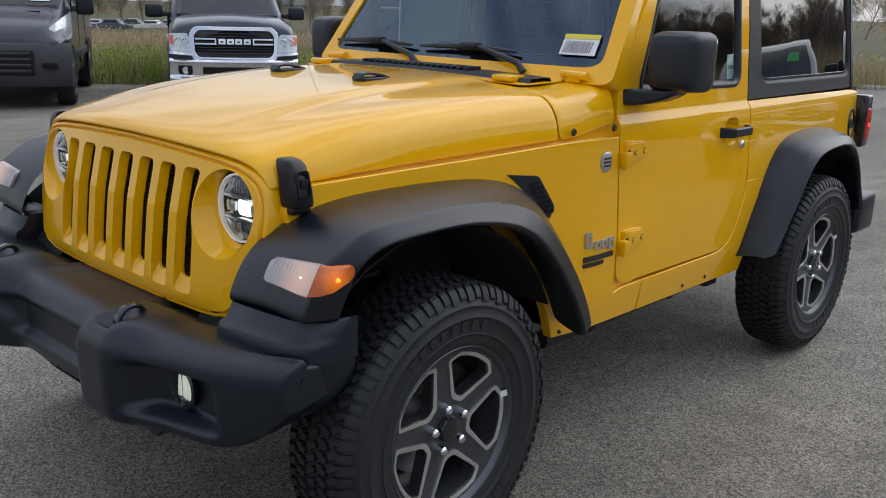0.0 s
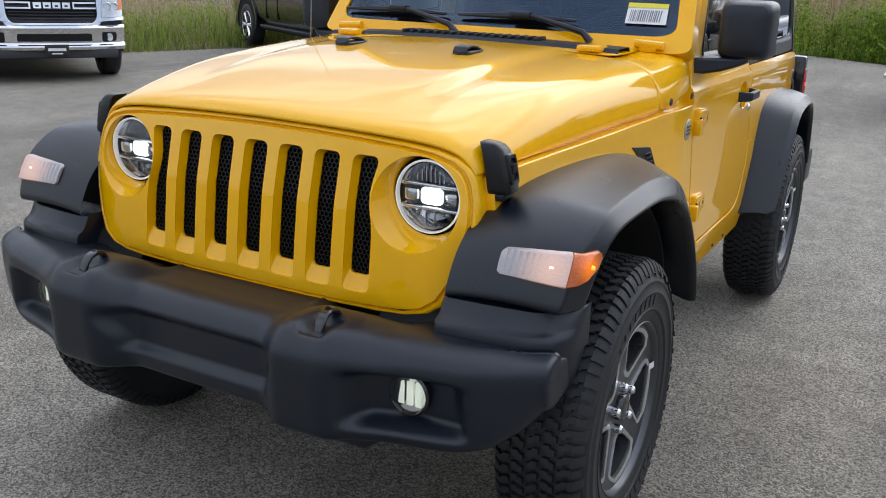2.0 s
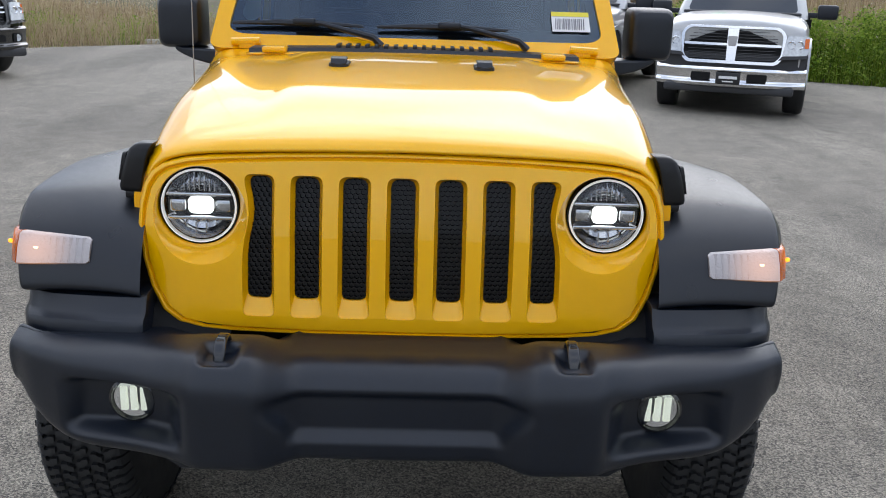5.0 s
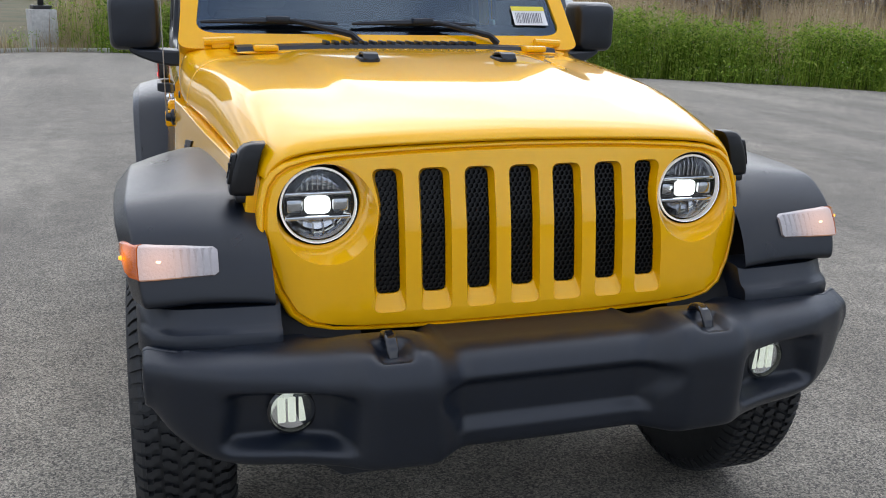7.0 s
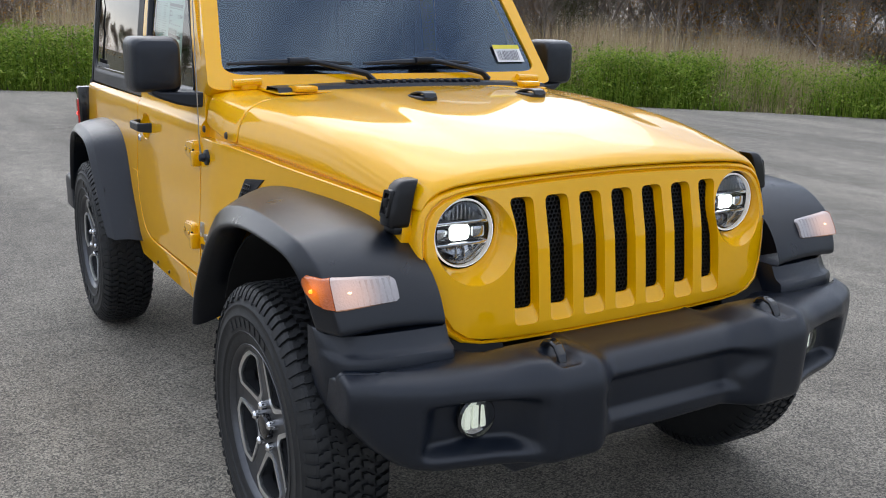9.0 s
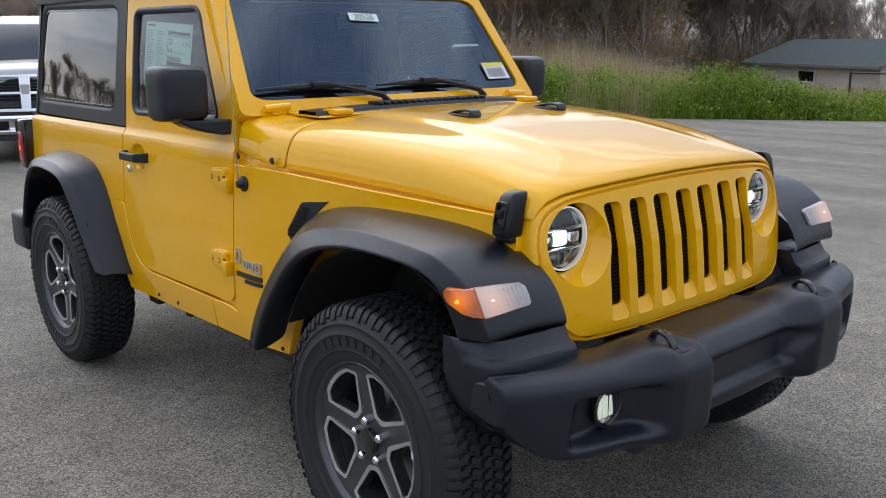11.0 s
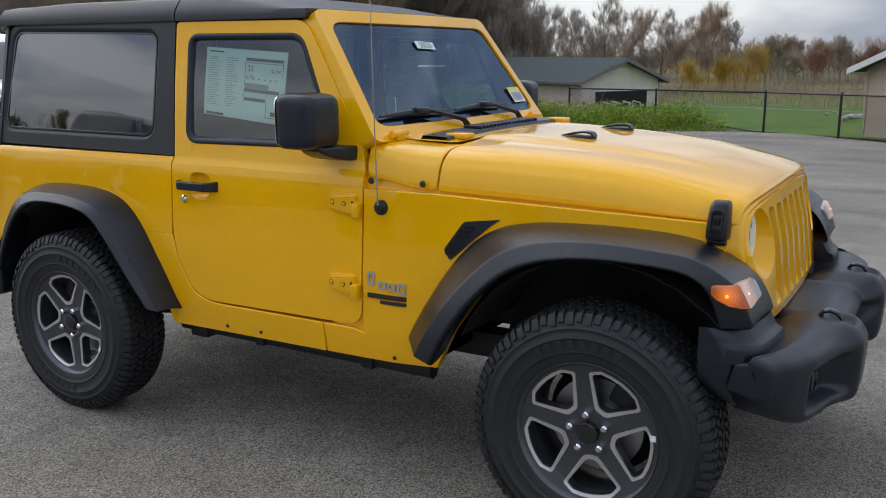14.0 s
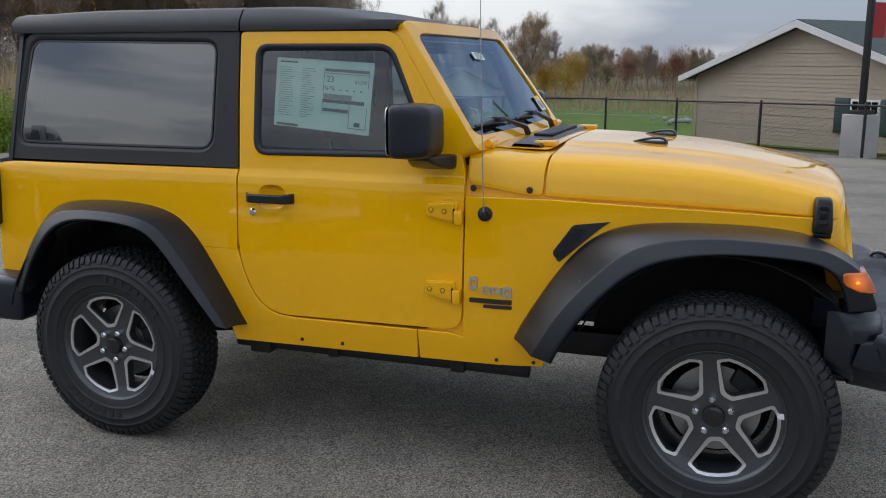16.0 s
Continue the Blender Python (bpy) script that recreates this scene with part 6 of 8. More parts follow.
green, dry, seeds = Tufts(), Tufts(), Tufts()
for i in range(8500):
    x, y, d = along_edge(4.5)
    d = max(d, 0.08)
    patch = noise.noise((x * 0.35, y * 0.35, 0))
    tall = (0.25 + 0.85 * min(1, d / 1.2)) * (0.85 + 0.35 * patch + 0.3 * rng.random()) * (1.10 - 0.50 * low_growth(x, y)) * (1 - 0.52 * ease(-y, 2.5, 7))
    z = land(x, y) - 0.05
    if patch < -0.30 and rng.random() < 0.7 or (x < -16 and -9 < y < -2.2 and rng.random() < 0.85) or (y < -8 and rng.random() < 0.4):
        for q in range(7):
            dry.blade(x + 0.12 * rng.normal(), y + 0.12 * rng.normal(), z, tall * (0.6 + 0.4 * rng.random()), 0.006, 0.22 * rng.normal(), rng.random() * 6.28)
        continue
    lean = rng.normal(0, 0.08, 2)
    green.blade(x, y, z, tall, 0.007, 0.1, rng.random() * 6.28)
    bushy = 0.10 + 0.12 * rng.random()
    for q in range(int(38 * min(1.3, tall))):
        t = 0.10 + 0.90 * rng.random() ** 0.8
        spread = bushy * (1.15 - t * 0.75)
        green.leaf(x + lean[0] * t + spread * rng.normal(), y + lean[1] * t + spread * rng.normal(), z + tall * t, (0.038 + 0.052 * rng.random()) * (1 - 0.35 * ease(-y, 3, 8)), rng.random() * 6.28, rng.normal(0.35, 0.5))
    for q in range(4):
        green.blade(x + 0.15 * rng.normal(), y + 0.15 * rng.normal(), z, tall * (0.5 + 0.5 * rng.random()), 0.008, 0.18 * rng.normal(), rng.random() * 6.28)
    if rng.random() < 0.16:
        for q in range(4):
            seeds.leaf(x + 0.05 * rng.normal(), y + 0.05 * rng.normal(), z + tall * (0.97 + 0.08 * rng.random()), 0.03, rng.random() * 6.28, rng.normal())
for i in range(14000):
    x, y, d = along_edge(22)
    if d < 2.6:
        continue
    z = land(x, y) - 0.05
    tall = (1.0 + 0.55 * noise.noise((x * 0.2, y * 0.2, 4)) + 0.55 * rng.random()) * (1.75 if d > 4 else 1.2) * (1 - 0.72 * low_growth(x, y, 118, 134)) * (1 - 0.68 * ease(-y, 2.5, 7))
    for q in range(5):
        dry.blade(x + 0.2 * rng.normal(), y + 0.2 * rng.normal(), z, max(0.3, tall * (0.6 + 0.4 * rng.random())), 0.013, 0.25 * rng.normal(), rng.random() * 6.28)
    if d < 11:
        for q in range(7):
            t = rng.random() ** 0.6
            dry.leaf(x + 0.13 * rng.normal(), y + 0.13 * rng.normal(), z + tall * 0.92 * t, 0.03 + 0.05 * rng.random(), rng.random() * 6.28, rng.normal(0.4, 0.5))
    if rng.random() < (0.3 if y > -6 else 0.08):
        for q in range(6):
            seeds.leaf(x + 0.06 * rng.normal(), y + 0.06 * rng.normal(), z + tall * (0.85 + 0.25 * rng.random()), 0.045, rng.random() * 6.28, rng.normal())
for i in range(8000):
    x, y = -60 + 100 * rng.random(), 52 + 44 * rng.random()
    for q in range(4):
        dry.blade(x + 0.3 * rng.normal(), y + 0.3 * rng.normal(), land(x, y) - 0.05, 0.25 + 0.3 * rng.random(), 0.02, 0.2 * rng.normal(), rng.random() * 6.28)
green.put("weeds", WEED_GREEN, "tall green leafy weeds along the lot's edge", "weeds")
dry.put("dry_grass", WEED_DRY, "tall dry brown grass behind the weeds", "dry grass")
seeds.put("seed_heads", SEED, "dark and pale seed heads on dry stalks", "seed heads")


# ---- trees ----
def grow_tree(height, seed, twigs, leaf_mat, leaves, label, spread=0.5):
    """A tree: tapered trunk with limbs and twigs, and a loose crown of leaf clumps."""
    r = random.Random(seed)
    wood = bmesh.new()
    tips = []

    def limb(start, way, length, radius, level):
        pts, p, d = [start], start, way.normalized()
        n = 5 if level < 2 else 3
        for i in range(n):
            d = (d + Vector((r.gauss(0, 0.13), r.gauss(0, 0.13), 0.05 if level else 0.0))).normalized()
            p = p + d * length / n
            pts.append(p)
        radii = [radius * (1 - 0.75 * i / n) for i in range(n + 1)]
        tube(wood, pts, radii, 6 if level == 0 else 4 if level == 1 else 3, caps=False)
        if level >= 3:
            tips.append((pts[-1], d))
            tips.append((pts[1].lerp(pts[2], r.random()), d))
            return
        count = (13, 6, twigs)[level]
        for i in range(count):
            t = (0.16 if level == 0 else 0.2) + 0.78 * (i + r.random()) / count
            k = min(n - 1, int(t * n))
            at = pts[k].lerp(pts[k + 1], t * n - k)
            side = Vector((r.gauss(0, 1), r.gauss(0, 1), 0)).normalized()
            up = (0.75 if level == 0 else 0.55) + 0.6 * r.random()
            limb(at, side * spread * 1.6 + Vector((0, 0, up)), length * (0.60 if level == 0 else 0.5) * (1.15 - 0.6 * t) * (0.8 + 0.4 * r.random()), max(0.008, radius * 0.42 * (1.1 - 0.6 * t)), level + 1)
        tips.append((pts[-1], d))

    limb(Vector((0, 0, -0.3)), Vector((0, 0, 1)), height * 0.86, height * 0.011, 0)
    base = thing("tree", label, "tree", group="trees at the wood's edge")
    fine = Tufts()
    for tip, way in tips:
        for q in range(8 if leaves < 9 else 2):
            d = (way * 0.8 + Vector((r.gauss(0, 0.42), r.gauss(0, 0.42), 0.25 + r.gauss(0, 0.3)))) * (0.35 + 0.55 * r.random())
            at = tip - way * 0.5 * r.random()
            fine.twig(at, d, 0.009)
            if leaves < 9:
                fine.twig(at + d * 0.45, (d * 0.5 + Vector((r.gauss(0, 0.15), r.gauss(0, 0.15), 0.1))), 0.007)
    part("trunk", wood, BARK, base, angle=60)
    mesh_object("branchwork", fine.v, fine.f, TWIG, base)
    if leaves:
        crown = Tufts()
        for tip, way in tips:
            for q in range(leaves):
                drop = abs(r.gauss(0, 1.3)) if leaves >= 14 else 0.0
                crown.leaf(tip.x + r.gauss(0, 0.45), tip.y + r.gauss(0, 0.45), max(0.4, tip.z + r.gauss(0, 0.4) - drop), 0.07 + 0.09 * r.random(), r.random() * 6.28, r.gauss(0, 0.8))
        mesh_object("crown", crown.v, crown.f, leaf_mat, base)
    return base


KINDS = [
    grow_tree(10.5, 1, 5, LEAF_BROWN, 2, "nearly bare grey-brown autumn tree"),
    grow_tree(11.5, 2, 5, LEAF_ORANGE, 8, "autumn tree with thinning orange leaves"),
    grow_tree(9.5, 3, 5, LEAF_BROWN, 0, "bare dark twiggy tree"),
    grow_tree(10.0, 4, 5, LEAF_BROWN, 7, "autumn tree with brown leaves"),
    grow_tree(7.0, 5, 5, LEAF_YELLOW, 15, "small bright yellow autumn tree"),
    grow_tree(8.5, 6, 5, LEAF_GREEN, 9, "dull green tree among bare ones"),
    grow_tree(9.0, 7, 5, LEAF_RED, 14, "rust-red autumn tree in leaf"),
]


def plant(kind, az, dist, size=1.0, eye=(1.6, -2.2)):
    x, y = eye[0] + dist * math.cos(radians(az)), eye[1] + dist * math.sin(radians(az))
    m = Matrix.Translation((x, y, land(x, y) - 0.1)) @ Matrix.Rotation(az * 1.7 + dist, 4, "Z") @ Matrix.Scale(size, 4)
    if kind not in planted:
        planted.add(kind)
        KINDS[kind].matrix_basis = m
    else:
        t = copy_thing(KINDS[kind], Matrix())
        t.matrix_basis = m
    return x, y


planted = set()
tr = random.Random(11)
# the wood behind the weeds, dense, ending at the far field
az = 115.2
while az < 180:
    for row, d in ((0, 49 if az > 124 else 60), (1, 55 if az > 124 else 63), (2, 62 if az > 124 else 66), (3, 70)):
        pick = tr.choices((0, 1, 2, 3, 5), (4, 3, 4, 4, 1))[0]
        plant(pick, az + tr.uniform(-0.8, 0.8), d + tr.uniform(-3, 4), tr.uniform(0.85, 1.15) * (0.62 if az < 117 else 0.8 if az < 119 else 1.0 if az < 142 else 0.62))
    az += tr.uniform(1.4, 2.2)
# the low far line of trees
az = 84.0
while az < 114:
    plant(tr.choices((0, 1, 3, 5, 6), (2, 3, 4, 3, 1))[0], az, 112 + tr.uniform(-8, 14), tr.uniform(0.30, 0.46))
    plant(tr.choices((0, 3, 5), (2, 4, 3))[0], az + 0.3, 124 + tr.uniform(-8, 8), tr.uniform(0.34, 0.50))
    az += tr.uniform(0.5, 0.8)
for a, d, kind, size in ((106.3, 84, 1, 0.66), (104.6, 82, 1, 0.60), (107.6, 86, 0, 0.62), (103.0, 84, 0, 0.54), (105.4, 88, 2, 0.66), (111.2, 80, 0, 0.72), (112.2, 82, 2, 0.70), (110.2, 84, 1, 0.62), (109.0, 86, 2, 0.52),
                         (113.9, 76, 2, 0.62), (102.6, 80, 4, 0.66), (103.8, 82, 4, 0.52), (105.2, 78, 4, 0.46), (101.4, 84, 3, 0.46), (100.4, 92, 5, 0.50), (97.2, 100, 3, 0.48), (92.9, 102, 6, 0.44), (98.6, 100, 6, 0.46), (95.7, 104, 6, 0.52), (94.4, 104, 5, 0.44), (99.6, 100, 5, 0.34), (126, 46, 1, 1.0), (134, 45, 1, 0.9), (141, 46, 5, 0.5)):
    plant(kind, a, d, size)
for i in range(96):
    plant(tr.choice((1, 3, 3, 5, 5)), -179 + 0.86 * i + tr.uniform(-0.5, 0.5), 138 + tr.uniform(-6, 26), tr.uniform(0.60, 0.95))

# saplings that close the wood between the trunks
stems, rust = Tufts(), Tufts()
for i in range(7000):
    a = radians(115 + 66 * rng.random())
    d = (46 if a > radians(124) else 57) + 20 * rng.random()
    x, y = 1.6 + d * math.cos(a), -2.2 + d * math.sin(a)
    z, h = land(x, y) - 0.1, (2.2 + 5.0 * rng.random()) * (0.7 if a < radians(118) or a > radians(143) else 1.0)
    turn = rng.random() * 6.28
    stems.blade(x, y, z, h * 0.7, 0.012, 1.3 * rng.normal(), turn)
    for q in range(8):
        stems.blade(x + 0.6 * rng.normal(), y + 0.6 * rng.normal(), z + h * (0.1 + 0.8 * rng.random()), 0.4 + 0.9 * rng.random(), 0.010, 0.9 * rng.normal(), rng.random() * 6.28)
    if noise.noise((x * 0.09, y * 0.09, 5)) > -0.12:
        for q in range(9):
            rust.leaf(x + 0.5 * rng.normal(), y + 0.5 * rng.normal(), z + h * (0.4 + 0.6 * rng.random()), 0.10 + 0.12 * rng.random(), rng.random() * 6.28, rng.normal(0, 0.8))
stems.put("saplings", TWIG, "thicket of bare grey-brown saplings between the trees", "saplings")
rust.put("sapling_leaves", LEAF_ORANGE, "scattered orange leaves in the thicket", "leaves")

# brush that fills the foot of the wood
brush = Tufts()
for i in range(15000):
    a = radians(84 + 96 * rng.random())
    d = ((46 if a > radians(124) else 57) + 20 * rng.random()) if a > radians(114) else (98 + 30 * rng.random())
    if a <= radians(114) and rng.random() < 0.8:
        continue
    x, y = 1.6 + d * math.cos(a), -2.2 + d * math.sin(a)
    z = land(x, y) - 0.1
    h = (0.8 + 1.9 * rng.random() + 1.2 * max(0, noise.noise((x * 0.08, y * 0.08, 9)))) * (1.0 if a > radians(114) else 0.62)
    brush.blade(x, y, z, h, 0.012 + 0.0002 * d, 0.5 * rng.normal(), rng.random() * 6.28)
    for q in range(5 if a > radians(114) else 0):
        brush.leaf(x + 0.5 * rng.normal(), y + 0.5 * rng.normal(), z + h * (0.3 + 0.7 * rng.random()), 0.12 + 0.16 * rng.random(), rng.random() * 6.28, rng.normal(0, 0.8))
brush.put("underbrush", LEAF_BROWN, "brown autumn underbrush at the foot of the wood", "underbrush")
far = Tufts()
for i in range(1500):
    a = radians(360 * rng.random())
    inside = radians(84) < a < radians(182)
    d = (150 if inside else 270) + 60 * rng.random()
    x, y = d * math.cos(a), d * math.sin(a)
    h = (3.5 + 4.5 * noise.noise((x * 0.02, y * 0.02, 2)) + 2.0 * rng.random()) * (0.9 if a > radians(113) and inside else 0.5 if inside else 0.9)
    w = 2.2 + 1.5 * rng.random()
    for q in range(26):
        t = rng.random()
        far.leaf(x + w * rng.normal() * (1 - 0.5 * t), y + w * rng.normal() * (1 - 0.5 * t), land(x, y) - 0.5 + max(1.0, h) * t, 0.45 + 0.5 * rng.random(), rng.random() * 6.28, rng.normal(0, 0.9))
far.put("far_woods", LEAF_BROWN, "low brown woods on the horizon", "far woods")

# ---- buildings and fence ----
SIDING = material("tan_siding", (0.36, 0.295, 0.22), 0.6, vary=0.06, scale=1.5)
SIDING_GREY = material("weathered_siding", (0.60, 0.54, 0.46), 0.65, vary=0.1, scale=1.5)
ROOF_GREEN = material("dark_green_shingle", (0.045, 0.065, 0.06), 0.85, vary=0.2, scale=6, bump=0.3, bump_scale=30)
ROOF_GREY = material("grey_green_shingle", (0.055, 0.072, 0.070), 0.95, vary=0.15, scale=4, bump=0.3, bump_scale=30)
TRIM = material("white_trim", (0.62, 0.61, 0.59), 0.55, vary=0.05)
SHUTTER = material("green_shutter", (0.02, 0.05, 0.045), 0.5)
FENCE_BLACK = material("fence_black", (0.012, 0.012, 0.013), 0.45)
WIRE = material("fence_wire", (0.025, 0.025, 0.027), 0.5)
PANE = glass("house_glass", (0.05, 0.06, 0.07), 1.6)


def gable_house(name, label, m, width, length, eave, rise, over, wall_mat, roof_mat, lap, below=0.6, trim=None):
    """A gabled building: gable wall along local x at y 0, its length along +y, with lapped siding boards."""
    h = thing(name, label, "building", m)
    core = bmesh.new()
    loft(core, [[(-0.0, y, -below), (0.0, y, eave), (width / 2, y, eave + rise), (width, y, eave), (width, y, -below)] for y in (0.0, length)], close=True, caps=True)
    wall = part("wall", core, wall_mat, h, angle=20)
    count = int((eave + rise) / lap)
    for side in ("gable", "long"):
        boards = bmesh.new()
        for i in range(count):
            z0, z1 = i * lap - below * 0.3, (i + 1) * lap - below * 0.3
            cut = max(0.0, (z1 - eave) / rise * width / 2) if z1 > eave else 0.0
            if side == "gable" and cut < width / 2 - 0.1:
                loft(boards, [[(cut, -0.015, z0), (cut, -0.004, z1)], [(width - cut, -0.015, z0), (width - cut, -0.004, z1)]])
            elif side == "long" and z1 < eave:
                loft(boards, [[(-0.022, 0, z0), (-0.004, 0, z1)], [(-0.022, length, z0), (-0.004, length, z1)]])
                loft(boards, [[(width + 0.022, 0, z0), (width + 0.004, 0, z1)], [(width + 0.022, length, z0), (width + 0.004, length, z1)]])
        sid = part("siding", boards, wall_mat, wall, "lapped siding boards", angle=5, thick=0.008)
        sid["kind"] = "stuff"
    k = rise / (width / 2)
    for s in (0, 1):
        x0, x1 = (-over, width / 2) if s == 0 else (width + over, width / 2)
        z0, z1 = eave - over * k, eave + rise
        slab = bmesh.new()
        loft(slab, [[(x0, y, z0), (x1, y, z1), (x1, y, z1 + 0.14), (x0, y, z0 + 0.10)] for y in (-over, length + over)], close=True, caps=True)
        roof_ = part("roof", slab, roof_mat, h, "shingle roof")
        board = bmesh.new()
        loft(board, [[(x0, y, z0 - 0.06), (x1, y, z1 - 0.06), (x1, y, z1 + 0.12), (x0, y, z0 + 0.10)] for y in (-over - 0.03, -over + 0.02)], close=True, caps=True)
        part("fascia", board, trim or TRIM, roof_, "fascia board")
        gut = boxed(min(x0, x0 + (0.06 if s else -0.06)), max(x0, x0 + (0.06 if s else -0.06)), -over, length + over, z0 - 0.06, z0 + 0.10, 0.01)
        part("gutter", gut, trim or TRIM, roof_)
    return h


# the tan house behind the fence
hx, hy = -1.55, 23.6
house = gable_house("tan_house", "tan vinyl-sided house with white gable trim and green roof", Matrix.Translation((hx, hy, land(hx, hy) - 0.05)) @ Matrix.Rotation(math.atan2(-0.67, 0.74), 4, "Z"), 7.3, 12.0, 1.86, 1.28, 0.36, SIDING, ROOF_GREEN, 0.105)
win = part("window", boxed(5.15, 5.95, -0.06, 0.02, 0.55, 1.36, 0.01), TRIM, house, "white framed window with green shutters")
part("pane", boxed(5.21, 5.89, -0.066, -0.05, 0.60, 1.31), PANE, win, "dark window pane")
for xx in (5.38, 5.55, 5.72):
    part("muntin", boxed(xx - 0.01, xx + 0.01, -0.072, -0.06, 0.60, 1.31), TRIM, win)
part("muntin", boxed(5.21, 5.89, -0.072, -0.06, 0.945, 0.975), TRIM, win)
for a, b in ((4.72, 5.12), (5.98, 6.38)):
    sh = part("shutter", boxed(a, b, -0.07, -0.01, 0.53, 1.38, 0.01), SHUTTER, house, "dark green shutter")
    for i in range(10):
        part("slat", boxed(a + 0.04, b - 0.04, -0.078, -0.066, 0.60 + 0.073 * i, 0.64 + 0.073 * i), SHUTTER, sh)
part("corner_trim", boxed(-0.03, 0.05, -0.035, 0.03, -0.5, 1.80), SIDING, house)

# the old shed
SHED_TRIM = material("worn_grey_trim", (0.16, 0.15, 0.14), 0.7, vary=0.2, scale=5)
sx, sy = -15.2, 37.6
shed = gable_house("garage_shed", "weathered tan shed with grey-green roof and open dark door", Matrix.Translation((sx, sy, land(sx, sy) - 0.50)) @ Matrix.Rotation(radians(66), 4, "Z"), 5.4, 8.8, 1.82, 0.92, 0.40, SIDING_GREY, ROOF_GREY, 0.14, trim=SHED_TRIM)
# the wall is closed: a near-black slab gives the doorway's inner shade
part("doorway_shade", boxed(0.95, 4.55, -0.05, 0.02, -0.3, 1.28), DARK, shed, "black slab for the shade in the open doorway")
part("lintel", boxed(0.85, 4.65, -0.06, 0.0, 1.28, 1.38), TRIM, shed)
w = part("window", boxed(-0.06, 0.0, 3.95, 5.25, 0.86, 1.52, 0.01), TRIM, shed, "small window in a white frame")
part("pane", boxed(-0.07, -0.05, 4.07, 5.13, 0.96, 1.42), PANE, w)
for i, xx in enumerate((1.2, 1.9, 2.6, 3.3)):
    rackf = bmesh.new()
    for q in ((xx, 0.0), (xx + 0.55, 0.12)):
        tube(rackf, [(q[0], -0.25, -0.4), (q[0], -0.28, 0.8 - q[1])], 0.03, 6)
    tube(rackf, [(xx, -0.28, 0.8), (xx + 0.55, -0.28, 0.68)], 0.03, 6)
    tube(rackf, [(xx, -0.26, 0.2), (xx + 0.55, -0.26, 0.2)], 0.025, 6)
    r_ob = part("metal_rack", rackf, TRIM)
    r_ob.matrix_basis = shed.matrix_basis.copy()
    tagged(r_ob, "pale metal frame rack in the shed's doorway", "rack", group="racks in the shed")

# chain-link fence
POSTS = [(2.3, 17.4), (0.2, 19.6), (-1.95, 21.75), (-4.2, 23.9), (-7.6, 24.6), (-10.6, 24.9)]
POSTS = [(6.5, 13.0), (4.4, 15.2)] + POSTS
fence = thing("chain_link_fence", "black chain-link fence with round posts", "fence")
FH = 1.10
for x, y in POSTS:
    b = land(x, y)
    pb = bmesh.new()
    tube(pb, [(x, y, b - 0.1), (x, y, b + FH + 0.03)], 0.034, 10)
    tube(pb, [(x, y, b + FH + 0.02), (x, y, b + FH + 0.07)], [0.04, 0.02], 10)
    part("post", pb, FENCE_BLACK, fence)
for (ax, ay), (bx, by) in zip(POSTS, POSTS[1:]):
    a, b = Vector((ax, ay, land(ax, ay))), Vector((bx, by, land(bx, by)))
    rail = bmesh.new()
    tube(rail, [a + Vector((0, 0, FH)), b + Vector((0, 0, FH))], 0.024, 8)
    part("top_rail", rail, FENCE_BLACK, fence)
    net = bmesh.new()
    length = (b - a).length
    step, count = 0.085, int(length / 0.085)
    along = (b - a) / length
    for i in range(-int(FH / step), count):
        for s in (1, -1):
            u0, u1 = i * step, i * step + FH
            z0, z1 = (0.03, FH) if s > 0 else (FH, 0.03)
            lo, hi = max(0.0, u0), min(length, u1)
            if hi - lo < 0.05:
                continue
            f0, f1 = (lo - u0) / FH, (hi - u0) / FH
            p = a + along * lo + Vector((0, 0, z0 + (z1 - z0) * f0))
            q = a + along * hi + Vector((0, 0, z0 + (z1 - z0) * f1))
            tube(net, [p, q], 0.0025, 3, caps=False)
    n_ob = part("wire_mesh", net, WIRE, fence, "diamond wire mesh", angle=80)
    n_ob["kind"] = "stuff"


def lamp_post(x, y, z, turn, label):
    """A lamp post on a concrete block."""
    t = thing("lamp_post", label, "lamp post", Matrix.Translation((x, y, z)) @ Matrix.Rotation(turn, 4, "Z"), group="lamp posts of the lot")
    part("concrete_base", boxed(-0.28, 0.28, -0.28, 0.28, -0.2, 0.90, 0.02), CONCRETE, t, "pale concrete block")
    part("base_plate", boxed(-0.2, 0.2, -0.2, 0.2, 0.90, 0.99, 0.01), FENCE_BLACK, t)
    part("pole", boxed(-0.06, 0.06, -0.06, 0.06, 0.99, 7.0, 0.01), FENCE_BLACK, t, "dark square pole")
    return t


lamp_post(-20.9, -3.25, 0.0, 0.3, "dark square lamp pole on a pale concrete block in dry grass")
lp = lamp_post(2.30, 18.20, land(2.30, 18.20), 0.8, "dark square lamp pole on a concrete block behind the fence")
RED = material("red_cloth", (0.4, 0.02, 0.03), 0.7)
part("banner", boxed(0.06, 0.5, -0.01, 0.01, 2.55, 3.3), RED, lp, "red banner")
STONE = material("field_stone", (0.34, 0.33, 0.31), 0.85, vary=0.3, scale=3)
pile = thing("rock_pile", "heap of pale grey rocks on the lawn", "rock pile", Matrix.Translation((-2.9, 33.4, land(-2.9, 33.4))))
